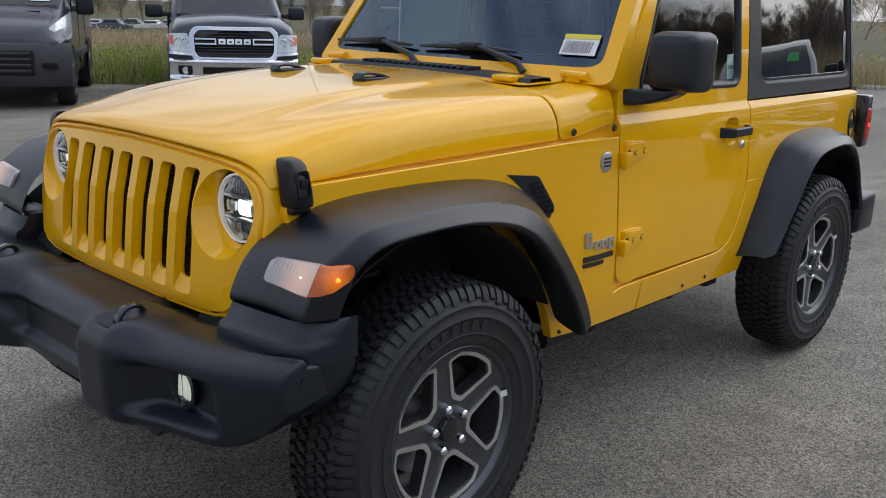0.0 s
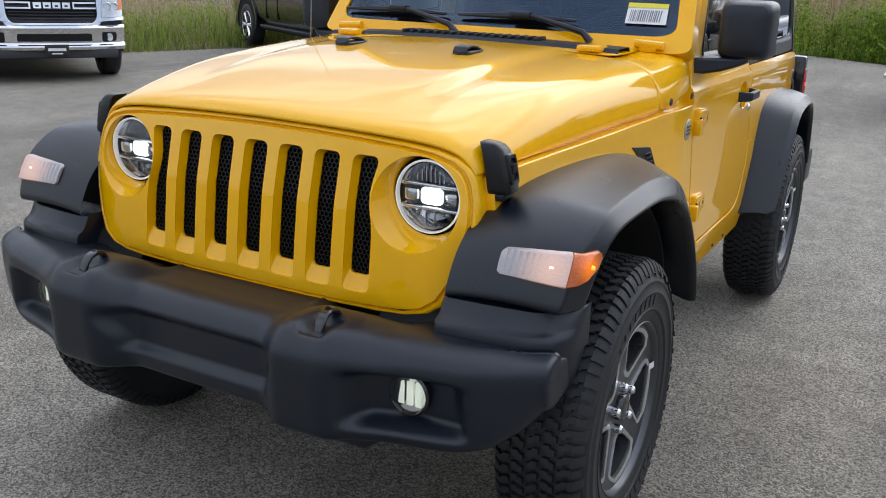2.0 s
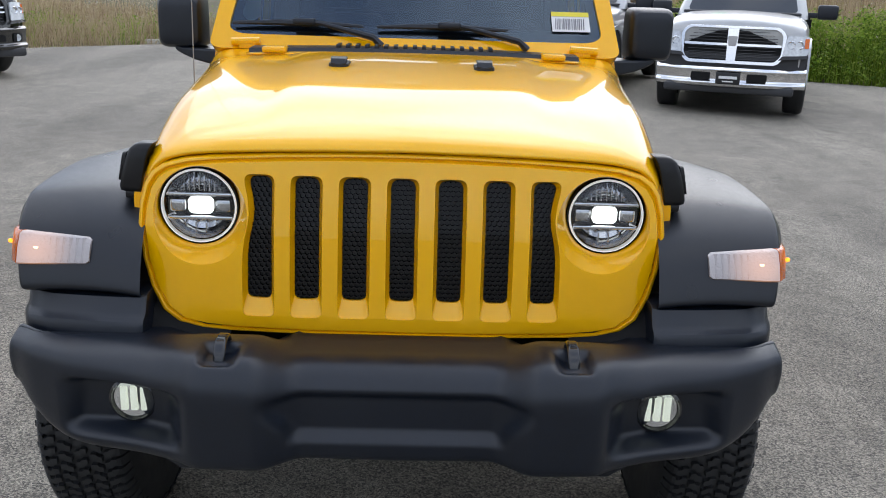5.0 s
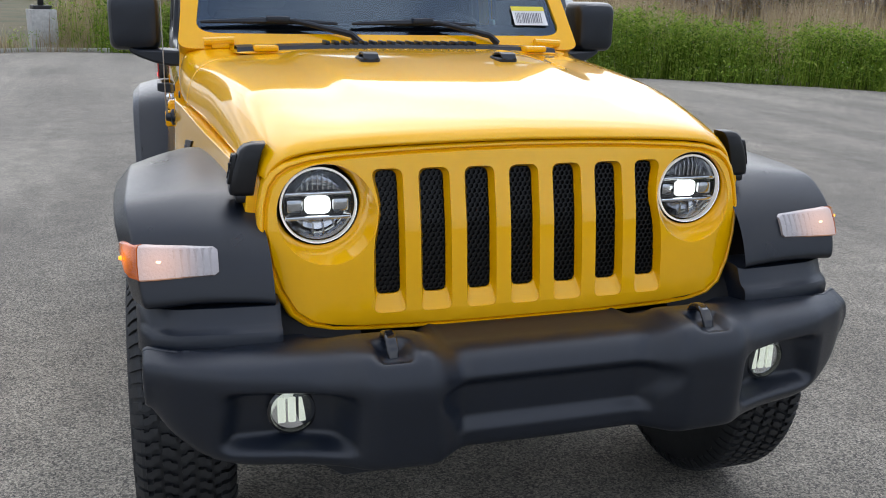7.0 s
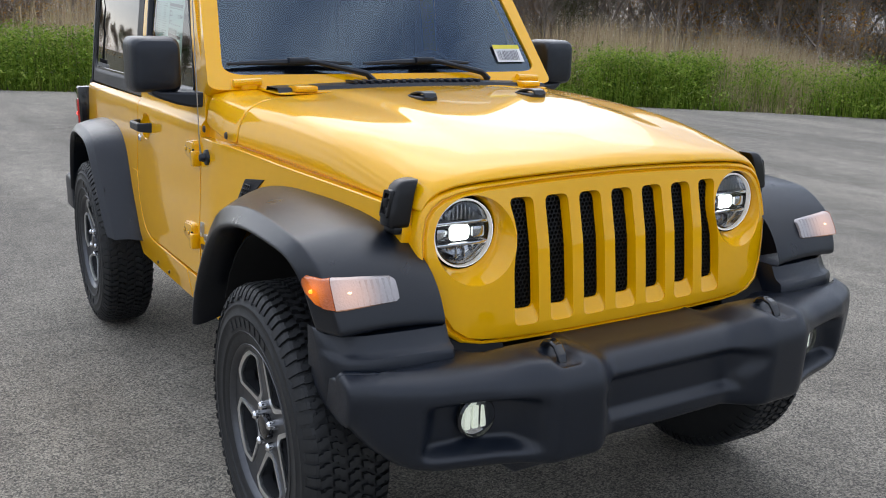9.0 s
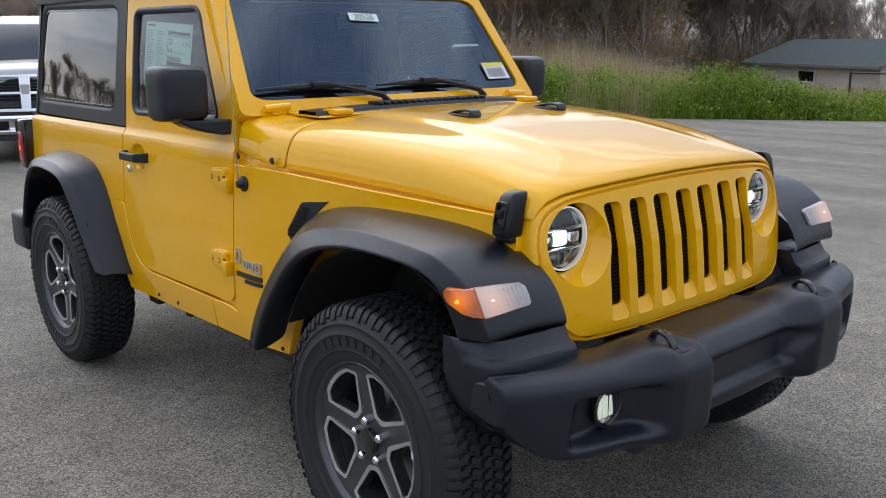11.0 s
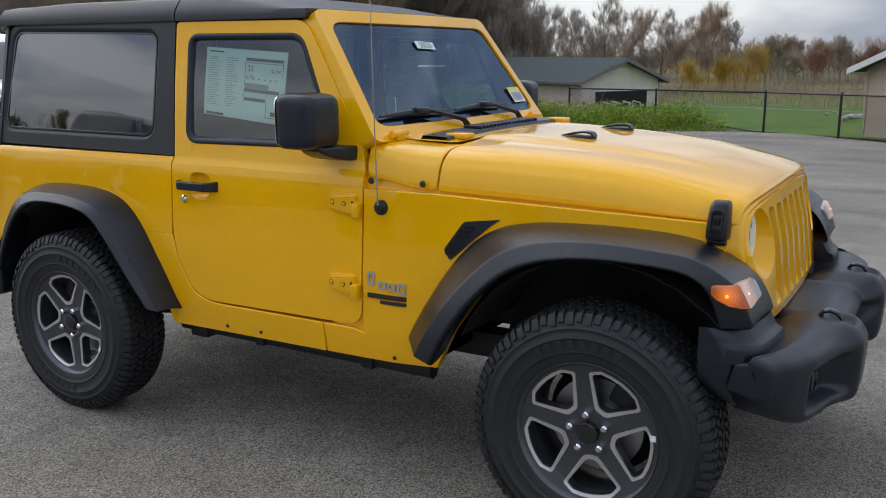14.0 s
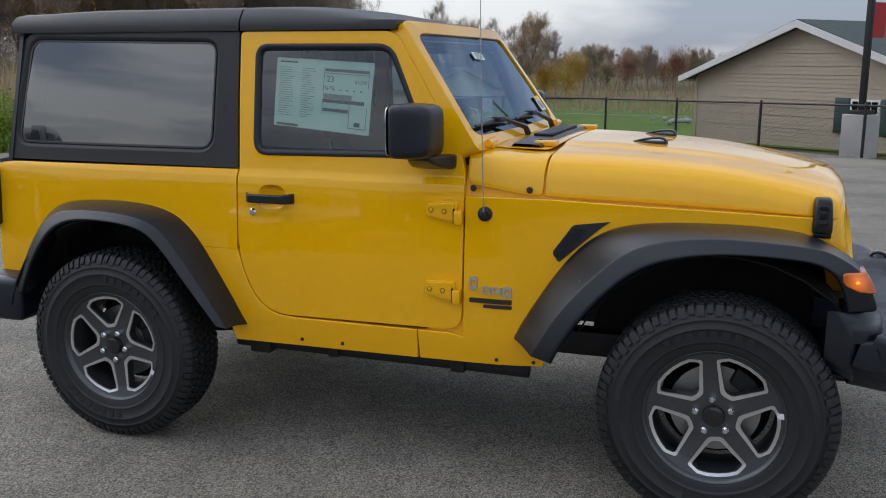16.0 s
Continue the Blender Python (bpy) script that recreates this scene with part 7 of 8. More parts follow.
for i in range(14):
    rock = bmesh.new()
    bmesh.ops.create_icosphere(rock, subdivisions=1, radius=0.28 + 0.25 * tr.random(), matrix=Matrix.Rotation(tr.random() * 6, 4, "Z") @ Matrix.Diagonal((0.45, 0.3, 0.25, 1)))
    part("rock", rock, STONE, pile, angle=10).matrix_basis = Matrix.Translation((0.5 * tr.gauss(0, 1), 0.4 * tr.gauss(0, 1), 0.10 + 0.15 * tr.random()))

# ---- parked vehicles ----
PAINT_BLUE = material("slate_blue_paint", (0.014, 0.018, 0.034), 0.28, metal=0.2, coat=0.8, vary=0.04)
PAINT_BLACK = material("black_paint", (0.008, 0.009, 0.009), 0.22, coat=1.0)
PAINT_SILVER = material("silver_paint", (0.44, 0.445, 0.445), 0.34, metal=0.35, coat=0.8, vary=0.03)
PAINT_VAN = material("granite_grey_paint", (0.030, 0.033, 0.043), 0.35, metal=0.3, coat=0.6, vary=0.04)
GREY_PLASTIC = material("grey_bumper_plastic", (0.035, 0.036, 0.04), 0.6, vary=0.1)
GLASS_CAR = glass("parked_car_glass", (0.16, 0.18, 0.19), 1.7)
HEADLAMP = material("headlamp_clear", (0.62, 0.64, 0.66), 0.12, metal=0.3, coat=0.6, vary=0.25, scale=25)
PLATE = material("plate_black", (0.015, 0.016, 0.018), 0.4)
GREEN_TAG = material("green_tag", (0.08, 0.45, 0.12), 0.6)
wheel_mesh = {}


def road_wheel(parent, x, y, r, s):
    """A wheel of a parked car: tyre, rim, spokes."""
    if "tyre" not in wheel_mesh:
        wheel_mesh["tyre"] = part("tyre", turned(bmesh.new(), [(0.60, -0.30), (0.72, -0.33), (0.93, -0.31), (0.995, -0.24), (1.0, -0.1), (1.0, 0.1), (0.995, 0.24), (0.93, 0.31), (0.72, 0.33), (0.60, 0.30)], 40), RUBBER, parent, angle=60)
        rim_ = turned(bmesh.new(), [(0.62, 0.31), (0.60, 0.28), (0.55, 0.1), (0.3, 0.08), (0.001, 0.08)], 40)
        wheel_mesh["rim"] = part("rim", rim_, GLOSS_BLACK, parent, angle=50)
        sp = bmesh.new()
        for i in range(6):
            a = math.pi / 3 * i
            for q in (-0.10, 0.10):
                tube(sp, [(0.10 * math.cos(a), 0.24, 0.10 * math.sin(a)), (0.6 * math.cos(a + q), 0.27, 0.6 * math.sin(a + q))], [0.09, 0.055], 6)
        turned(sp, [(0.001, 0.30), (0.12, 0.30), (0.15, 0.2)], 20)
        turned(sp, [(0.64, 0.30), (0.62, 0.325), (0.58, 0.31), (0.57, 0.2)], 40)
        wheel_mesh["spokes"] = part("spokes", sp, CHROME, parent, "bright spoked rim", angle=40)
        obs = [wheel_mesh[k] for k in ("tyre", "rim", "spokes")]
    else:
        obs = [again(wheel_mesh[k], k, Matrix(), parent) for k in ("tyre", "rim", "spokes")]
    for o in obs:
        o.parent = parent
        o.matrix_basis = Matrix.Translation((x, y, r)) @ Matrix.Rotation(0 if s > 0 else math.pi, 4, "Z") @ Matrix.Diagonal((r, r * 1.05, r, 1))


def section(x, w, sill, side, shoulder, top, crown):
    """Half a body section, mirrored to a whole row."""
    half_ = [(w * 0.93, sill), (w * 0.985, sill + 0.10), (w, side), (w * 0.985, shoulder - 0.10), (w * 0.955, shoulder), (w * 0.86, top - 0.035), (w * 0.72, top), (w * 0.4, top + crown * 0.7), (0, top + crown)]
    return [(x, y, z) for y, z in half_] + [(x, -y, z) for y, z in reversed(half_[:-1])]


def pickup(x, y, heading, paint, label, style, bumper_mat, wheelbase=3.7, tag=False, wide=0.94):
    """A full-size pickup truck, its front axle at x, y."""
    t = thing("pickup_truck", label, "pickup truck", Matrix.Translation((x, y, land(x, y))) @ Matrix.Rotation(radians(heading), 4, "Z") @ Matrix.Diagonal((1, wide, 1, 1)), group="parked vehicles")
    rear = -wheelbase
    gm = PAINT_BLACK if bumper_mat is PAINT_BLACK else CHROME
    # body: nose to tail
    bm = bmesh.new()
    rows = [section(0.74, 0.90, 0.56, 0.80, 1.07, 1.13, 0.035), section(0.68, 0.95, 0.54, 0.82, 1.11, 1.18, 0.045), section(0.52, 0.985, 0.54, 0.85, 1.16, 1.235, 0.045), section(0.0, 1.005, 0.52, 0.85, 1.17, 1.275, 0.05), section(-0.55, 1.005, 0.50, 0.85, 1.18, 1.295, 0.04),
            section(-0.85, 1.0, 0.50, 0.85, 1.19, 1.25, 0.01), section(rear + 1.05, 1.0, 0.50, 0.85, 1.20, 1.25, 0.0), section(rear + 0.95, 1.0, 0.50, 0.85, 1.22, 1.30, 0.0), section(rear - 1.1, 0.99, 0.55, 0.85, 1.24, 1.32, 0.0), section(rear - 1.2, 0.97, 0.60, 0.85, 1.22, 1.30, 0.0)]
    loft(bm, rows, caps=True)
    body = part("body", bm, paint, t, sub=1, angle=40)
    part("underside", boxed(rear - 1.1, 0.66, -0.86, 0.86, 0.34, 0.66, 0.03), CHASSIS, t)
    # the bed is not hollow: a near-black slab on top stands for its shade
    bed = part("bed_shade", boxed(rear - 1.1, rear + 0.85, -0.80, 0.80, 1.26, 1.335, 0.01), DARK, body)
    # cab
    cab_end = rear + 1.0
    cab = bmesh.new()
    crows = []
    for z, xf, xb, w in ((1.22, -0.72, cab_end, 0.955), (1.30, -0.80, cab_end + 0.01, 0.94), (1.60, -1.18, cab_end + 0.05, 0.86), (1.84, -1.50, cab_end + 0.12, 0.77), (1.93, -1.75, cab_end + 0.22, 0.70), (1.955, -2.0, cab_end + 0.4, 0.5)):
        pts = rounded([(xf, -w), (xf, w), (xb, w), (xb, -w)], 0.12, 4)
        crows.append([(px, py, z) for px, py in pts])
    loft(cab, crows, close=True, caps=True)
    cab_ob = part("cab", cab, paint, t, angle=50)
    def on_cab(yy, z):
        xf = curve([(1.22, -0.72), (1.30, -0.80), (1.60, -1.18), (1.84, -1.50)], z)
        return xf + 0.02 - 0.10 * max(0.0, abs(yy) - 0.55) ** 2
    ws = sheet(rounded([(-0.80, 1.30), (0.80, 1.30), (0.67, 1.82), (-0.67, 1.82)], 0.06, 4), lambda a, b: (on_cab(a, b), a, b), (), [-0.5, 0, 0.5], [1.45, 1.6, 1.7])
    part("windscreen", ws, GLASS_CAR, cab_ob, "dark windscreen")
    part("wiper_cowl", boxed(-0.86, -0.66, -0.85, 0.85, 1.26, 1.30, 0.015), GREY_PLASTIC, body)
    for s in (1, -1):
        def cab_side(xx, z):
            return s * (curve([(1.22, 0.955), (1.30, 0.94), (1.60, 0.86), (1.84, 0.77)], z) + 0.006)
        mid = (-1.35 + cab_end) / 2 - 0.1
        for a0, a1, b0, b1 in ((-1.12, mid + 0.05, -1.50, mid + 0.05), (mid - 0.05, cab_end + 0.20, mid - 0.05, cab_end + 0.25)):
            wd = sheet(rounded([(a0, 1.31), (a1, 1.31), (b1, 1.80), (b0, 1.80)], 0.05, 3), lambda a, b: (a, cab_side(a, b), b), (), (), [1.5, 1.65])
            part("side_window", wd, GLASS_CAR, cab_ob, "dark side window")
        for gx in (-0.95, mid, cab_end + 0.05):
            part("door_gap", boxed(gx - 0.006, gx + 0.006, min(s * 0.96, s * 1.004), max(s * 0.96, s * 1.004), 0.58, 1.22), DARK, body)
        for gx in (mid + 0.25, cab_end + 0.28):
            part("door_handle", boxed(gx - 0.10, gx + 0.10, min(s * 0.98, s * 1.03), max(s * 0.98, s * 1.03), 1.08, 1.115, 0.01), paint, body)
        # mirrors
        mir = part("side_mirror", boxed(-1.02, -0.90, min(s * 1.07, s * 1.36), max(s * 1.07, s * 1.36), 1.22, 1.42, 0.04, 3), BLACK_PLASTIC, cab_ob, "black side mirror")
        part("mirror_arm", boxed(-0.98, -0.93, min(s * 0.92, s * 1.10), max(s * 0.92, s * 1.10), 1.24, 1.31, 0.01), BLACK_PLASTIC, mir)
        # wheels, with flat dark discs on the body side as the arches' shade
        for ax in (0.0, rear):
            arch = sheet([(ax + 0.52 * math.cos(radians(q)), 0.44 + 0.52 * math.sin(radians(q))) for q in range(-10, 191, 10)], lambda a, b: (a, s * 1.008, b), (), (), (), (0, -0.006 * s, 0))
            part("arch_shade", arch, DARK, body)
            lip_o = [(ax + 0.565 * math.cos(radians(q)), 0.44 + 0.565 * math.sin(radians(q))) for q in range(0, 181, 10)]
            lip_i = [(ax + 0.51 * math.cos(radians(q)), 0.44 + 0.51 * math.sin(radians(q))) for q in range(180, -1, -10)]
            part("arch_lip", sheet(lip_o + lip_i, lambda a, b: (a, s * 1.022, b), (), (), (), (0, -0.03 * s, 0)), paint, body)
            road_wheel(t, ax, s * 0.88, 0.41, s)
        part("step_bar", boxed(rear + 0.75, -0.65, min(s * 0.90, s * 1.02), max(s * 0.90, s * 1.02), 0.40, 0.46, 0.015), CHROME if bumper_mat is CHROME else BLACK_PLASTIC, t)
        # headlamps: bright housing, two round reflectors, amber corner
        def lamp_x(yy, z):
            return 0.865 - 0.06 * (z - 0.9) / 0.3 - 0.10 * yy * yy - 0.7 * max(0.0, yy - 0.80) ** 1.5
        zone = rounded([(0.665, 0.80), (0.985, 0.815), (0.985, 1.045), (0.70, 1.055)], [0.02, 0.04, 0.03, 0.05], 3)
        lamp = sheet(zone, lambda a, b: (lamp_x(a, b) - 0.02, s * a, b), (), [0.75, 0.82, 0.87, 0.92, 0.96], [], (-0.10, 0, 0))
        hl = part("headlight", lamp, HEADLAMP, t, "clear headlight")
        for yy in (0.76, 0.87):
            cup = turned(bmesh.new(), [(0.054, 0.010), (0.050, 0.016), (0.040, 0.0), (0.018, -0.012), (0.0, -0.012)], 20)
            part("reflector", cup, CHROME, hl).matrix_basis = Matrix.Translation((lamp_x(yy, 0.935) - 0.022, s * yy, 0.940)) @ Matrix.Rotation(radians(-90), 4, "Z")
            part("bulb", turned(bmesh.new(), [(0.0, 0.0), (0.018, -0.002), (0.02, -0.012)], 12), PAPER_WHITE, hl).matrix_basis = Matrix.Translation((lamp_x(yy, 0.935) - 0.022, s * yy, 0.940)) @ Matrix.Rotation(radians(-90), 4, "Z")
        part("turn_signal", sheet(rounded([(0.925, 0.90), (0.980, 0.90), (0.980, 1.02), (0.925, 1.02)], 0.012, 2), lambda a, b: (lamp_x(a, b) - 0.014, s * a, b), (), [0.95], [], (-0.02, 0, 0)), AMBER, hl, "amber corner lens")
        part("lamp_trim", sheet(rounded([(0.62, 0.755), (0.99, 0.775), (0.99, 0.812), (0.66, 0.797)], 0.008, 2), lambda a, b: (lamp_x(a, b) - 0.008, s * a, b), (), [0.75, 0.82, 0.87, 0.92, 0.96], [], (-0.05, 0, 0)), gm if style == "bars" else GREY_PLASTIC, t)
    # grille
    surround = rounded([(-0.60, 0.675), (0.60, 0.675), (0.685, 0.78), (0.695, 1.05), (0.60, 1.145), (-0.60, 1.145), (-0.695, 1.05), (-0.685, 0.78)], 0.06, 4)
    inner = rounded([(-0.545, 0.735), (0.545, 0.735), (0.605, 0.80), (0.615, 1.03), (0.545, 1.095), (-0.545, 1.095), (-0.615, 1.03), (-0.605, 0.80)], 0.05, 4)
    if style != "bars":
        inner = rounded([(-0.57, 0.715), (0.57, 0.715), (0.64, 0.79), (0.645, 1.05), (0.565, 1.115), (-0.565, 1.115), (-0.645, 1.05), (-0.64, 0.79)], 0.05, 4)

    def face(a, b, d=0.0):
        return (0.80 - 0.06 * (b - 0.9) / 0.3 - 0.10 * a * a + d, a, b)
    grille_ = part("grille", sheet(surround, lambda a, b: face(a, b, 0.02), [inner], [-0.4, 0, 0.4], [], (-0.10, 0, 0)), gm, t, "chrome-framed grille" if gm is CHROME else "gloss black grille frame", bevel=0.012)
    part("grille_mesh", sheet(inner, lambda a, b: face(a, b, -0.03), (), [-0.4, -0.2, 0, 0.2, 0.4], []), DARK, grille_)

    def grille_strip(name, a0, a1, z0, z1, d, mat, label=""):
        cuts = [c for c in (-0.4, -0.2, 0, 0.2, 0.4) if a0 < c < a1]
        part(name, sheet(rounded([(a0, z0), (a1, z0), (a1, z1), (a0, z1)], 0.003, 2), lambda a, b: face(a, b, d), (), cuts, [], (-0.02, 0, 0)), mat, grille_, label)
    if style == "bars":
        for i in range(9):
            z = 0.755 + 0.037 * i
            grille_strip("grille_slat", -0.57, 0.57, z - 0.004, z + 0.004, -0.012, GLOSS_BLACK)
        for s in (1, -1):
            for z in (0.915, 0.980):
                grille_strip("grille_bar", min(s * 0.285, s * 0.60), max(s * 0.285, s * 0.60), z - 0.010, z + 0.010, 0.012, CHROME)
            grille_strip("grille_bar", min(s * 0.280, s * 0.302), max(s * 0.280, s * 0.302), 0.905, 0.990, 0.012, CHROME)
        for a0 in (-0.245, -0.115, 0.010, 0.140):
            wdt = 0.105
            part("badge_bar", sheet([(a0, 0.912), (a0 + wdt, 0.912), (a0 + wdt, 0.984), (a0, 0.984)], lambda a, b: face(a, b, 0.014), [[(a0 + 0.03, 0.930), (a0 + wdt - 0.03, 0.930), (a0 + wdt - 0.03, 0.952), (a0 + 0.03, 0.952)]], [], [], (-0.02, 0, 0)), CHROME, grille_, "bright badge bar")
        top, low = 0.705, 0.40
    else:
        grille_strip("grille_bar", -0.635, 0.635, 0.900, 0.930, 0.014, gm)
        part("grille_bar", sheet([(-0.060, 0.705), (0.060, 0.705), (0.072, 1.12), (-0.072, 1.12)], lambda a, b: face(a, b, 0.018), (), [], [0.9], (-0.04, 0, 0)), gm, grille_)
        part("badge", sheet(rounded([(-0.05, 0.90), (0.05, 0.90), (0.065, 1.02), (-0.065, 1.02)], 0.02, 3), lambda a, b: face(a, b, 0.03), (), [], [], (-0.02, 0, 0)), STEEL, grille_)
        for i in range(10):
            z = 0.735 + 0.038 * i
            grille_strip("grille_slat", -0.58, 0.58, z - 0.003, z + 0.003, -0.014, GLOSS_BLACK)
        top, low = 0.625, 0.385
    part("nose_panel", sheet(rounded([(-0.97, top - 0.02), (0.97, top - 0.02), (0.99, 0.80), (-0.99, 0.80)], 0.02, 2), lambda a, b: (0.805 - 0.10 * a * a - 0.45 * max(0.0, abs(a) - 0.75) ** 1.5, a, b), (), [-0.9, -0.8, -0.6, -0.3, 0, 0.3, 0.6, 0.8, 0.9], [], (-0.15, 0, 0)), paint if style == "bars" else GREY_PLASTIC, t)
    # bumper
    bp = bmesh.new()
    def bumper_x(q):
        return 0.93 - 0.20 * abs(q) ** 3
    loft(bp, [[(bumper_x(q) - 0.20, q, top), (bumper_x(q) - 0.05, q, top + 0.01), (bumper_x(q) - 0.01, q, top - 0.03), (bumper_x(q) - 0.035, q, top - 0.07), (bumper_x(q) - 0.04, q, low + 0.08), (bumper_x(q), q, low + 0.05), (bumper_x(q) - 0.02, q, low), (bumper_x(q) - 0.20, q, low)] for q in (-1.0, -0.97, -0.85, -0.7, -0.5, -0.25, 0, 0.25, 0.5, 0.7, 0.85, 0.97, 1.0)], close=True, caps=True)
    bo = part("front_bumper", bp, bumper_mat, t, "chrome front bumper" if bumper_mat is CHROME else "black front bumper", bevel=0.012)
    mz = (top - 0.07 + low + 0.08) / 2
    # intakes and fog pockets are flat dark sheets, shade without a hollow
    for a0, a1 in (((-0.50, 0.50),) if style == "bars" else ((-0.50, -0.24), (0.24, 0.50))):
        part("bumper_intake", sheet(rounded([(a0, mz - 0.045), (a1, mz - 0.045), (a1, mz + 0.045), (a0, mz + 0.045)], 0.02, 3), lambda a, b: (bumper_x(a) - 0.028, a, b), (), [-0.4, -0.2, 0, 0.2, 0.4], [], (-0.02, 0, 0)), DARK, bo)
    if style == "bars":
        for s in (1, -1):
            pocket = rounded([(0.66, mz - 0.06), (0.86, mz - 0.05), (0.87, mz + 0.06), (0.66, mz + 0.06)], 0.03, 3)
            part("fog_pocket", sheet(pocket, lambda a, b: (bumper_x(a) - 0.026, s * a, b), (), [0.72, 0.80], [], (-0.02, 0, 0)), DARK, bo)
            fog_ = part("fog_lamp", turned(bmesh.new(), [(0.0, 0.004), (0.034, 0.004), (0.044, 0.008), (0.050, 0.0), (0.05, -0.02)], 18), HEADLAMP, bo, "round fog lamp")
            fog_.matrix_basis = Matrix.Translation((bumper_x(0.76) - 0.02, s * 0.755, mz)) @ Matrix.Rotation(radians(-90), 4, "Z")
    part("air_dam", boxed(0.62, 0.86, -0.86, 0.86, 0.30, low + 0.02, 0.03), GREY_PLASTIC, t)
    pz = 0.33 if style == "bars" else 0.42
    plate = part("dealer_plate", boxed(0.930, 0.948, -0.16, 0.16, pz, pz + 0.15, 0.006), PLATE, t, "black dealer plate")
    part("plate_mark", boxed(0.947, 0.950, -0.12, 0.12, pz + 0.07, pz + 0.105), PAPER_WHITE, plate)
    part("plate_mark", boxed(0.947, 0.950, -0.07, 0.07, pz + 0.03, pz + 0.045), PAPER_WHITE, plate)
    if tag:
        part("paper_tag", sheet(rounded([(-0.50, 1.52), (-0.24, 1.54), (-0.26, 1.72), (-0.52, 1.70)], 0.01, 2), lambda a, b: (on_cab(a, b) + 0.01, a, b), (), (), ()), GREEN_TAG, cab_ob, "green paper tag")
    return t


pickup(-6.10, -9.18, 59.5, PAINT_BLUE, "slate blue pickup truck with a chrome grille and bumper", "bars", CHROME, wide=0.88)
pickup(-10.81, -6.95, 60.0, PAINT_BLACK, "black pickup truck with a chrome-barred grille and black bumper", "bars", PAINT_BLACK, 3.8)
pickup(-11.35, 1.85, -23.5, PAINT_SILVER, "silver pickup truck with a crosshair grille and chrome bumper", "cross", CHROME)
pickup(-10.16, 4.20, -21.0, PAINT_SILVER, "silver pickup truck with a green tag in its windscreen", "cross", CHROME, tag=True)


def cargo_van(x, y, heading):
    t = thing("cargo_van", "dark grey cargo van with a black grille and bumper", "van", Matrix.Translation((x, y, land(x, y))) @ Matrix.Rotation(radians(heading), 4, "Z"), group="parked vehicles")
    bm = bmesh.new()
    rows = []
    for xx, w, top in ((0.72, 0.80, 0.93), (0.66, 0.90, 1.02), (0.45, 0.98, 1.15), (0.10, 1.01, 1.25), (-0.15, 1.01, 1.34), (-0.75, 1.0, 2.16), (-1.0, 0.99, 2.38), (-1.4, 0.99, 2.52), (-3.0, 0.99, 2.54), (-4.2, 0.99, 2.52), (-4.3, 0.97, 2.45)):
        half_ = [(w * 0.95, 0.36), (w, 0.55), (w, min(1.0, top - 0.1)), (w * 0.985, max(0.9, top * 0.72)), (w * 0.93, top - 0.10), (w * 0.84, top), (0, top + 0.03)]
        rows.append([(xx, a, b) for a, b in half_] + [(xx, -a, b) for a, b in reversed(half_[:-1])])
    loft(bm, rows, caps=True)
    body = part("body", bm, PAINT_VAN, t, sub=1, angle=40)
    ws = sheet(rounded([(-0.90, 1.36), (0.90, 1.36), (0.80, 2.16), (-0.80, 2.16)], 0.08, 4), lambda a, b: (-0.10 - (b - 1.36) * 0.74 + 0.05 - 0.06 * a * a, a, b), (), [-0.5, 0, 0.5], [1.8])
    part("windscreen", ws, GLASS_CAR, body, "dark windscreen")
    part("paper_note", sheet([(0.50, 1.42), (0.74, 1.42), (0.74, 1.53), (0.50, 1.51)], lambda a, b: (-0.08 - (b - 1.36) * 0.74 + 0.05 - 0.06 * a * a, a, b), (), (), ()), PAPER, body)
    for s in (1, -1):
        wdw = sheet(rounded([(-0.28, 1.48), (-1.25, 1.40), (-1.25, 2.05), (-0.72, 2.05)], 0.06, 4), lambda a, b: (a, s * (1.004 - 0.05 * max(0, b - 1.7)), b), (), (), (1.7,))
        part("side_window", wdw, GLASS_CAR, body)
        lamp = bmesh.new()
        loft(lamp, [[(0.64 - d, s * yy, z0), (0.66 - d, s * yy, (z0 + z1) / 2), (0.58 - d, s * yy, z1), (0.4 - d, s * yy, z1), (0.4 - d, s * yy, z0)] for yy, z0, z1, d in ((0.72, 0.92, 1.03, 0.05), (0.85, 0.92, 1.14, 0.12), (0.96, 0.95, 1.23, 0.26), (1.012, 1.0, 1.27, 0.42))], close=True, caps=True)
        part("headlight", lamp, HEADLAMP, t, "tall clear headlight")
        mir = part("side_mirror", boxed(-0.42, -0.26, min(s * 1.06, s * 1.30), max(s * 1.06, s * 1.30), 1.24, 1.60, 0.05, 3), BLACK_PLASTIC, t, "tall black side mirror")
        part("mirror_arm", boxed(-0.38, -0.30, min(s * 0.98, s * 1.10), max(s * 0.98, s * 1.10), 1.28, 1.36, 0.01), BLACK_PLASTIC, mir)
        for ax in (0.0, -3.0):
            # flat dark disc on the closed side, painted shade of the wheel opening
            arch = sheet([(ax + 0.45 * math.cos(radians(q)), 0.38 + 0.45 * math.sin(radians(q))) for q in range(-10, 191, 10)], lambda a, b: (a, s * 1.012, b), (), (), (), (0, -0.006 * s, 0))
            part("arch_shade", arch, DARK, body)
            road_wheel(t, ax, s * 0.89, 0.36, s)
        for gx in (-0.45, -1.38, -2.5):
            part("door_gap", boxed(gx - 0.006, gx + 0.006, min(s * 0.97, s * 0.993), max(s * 0.97, s * 0.993), 0.5, 2.2), DARK, body)
        part("side_trim", boxed(-2.6, -0.5, min(s * 0.98, s * 1.006), max(s * 0.98, s * 1.006), 0.60, 0.72, 0.01), GREY_PLASTIC, body)
    bmp = bmesh.new()
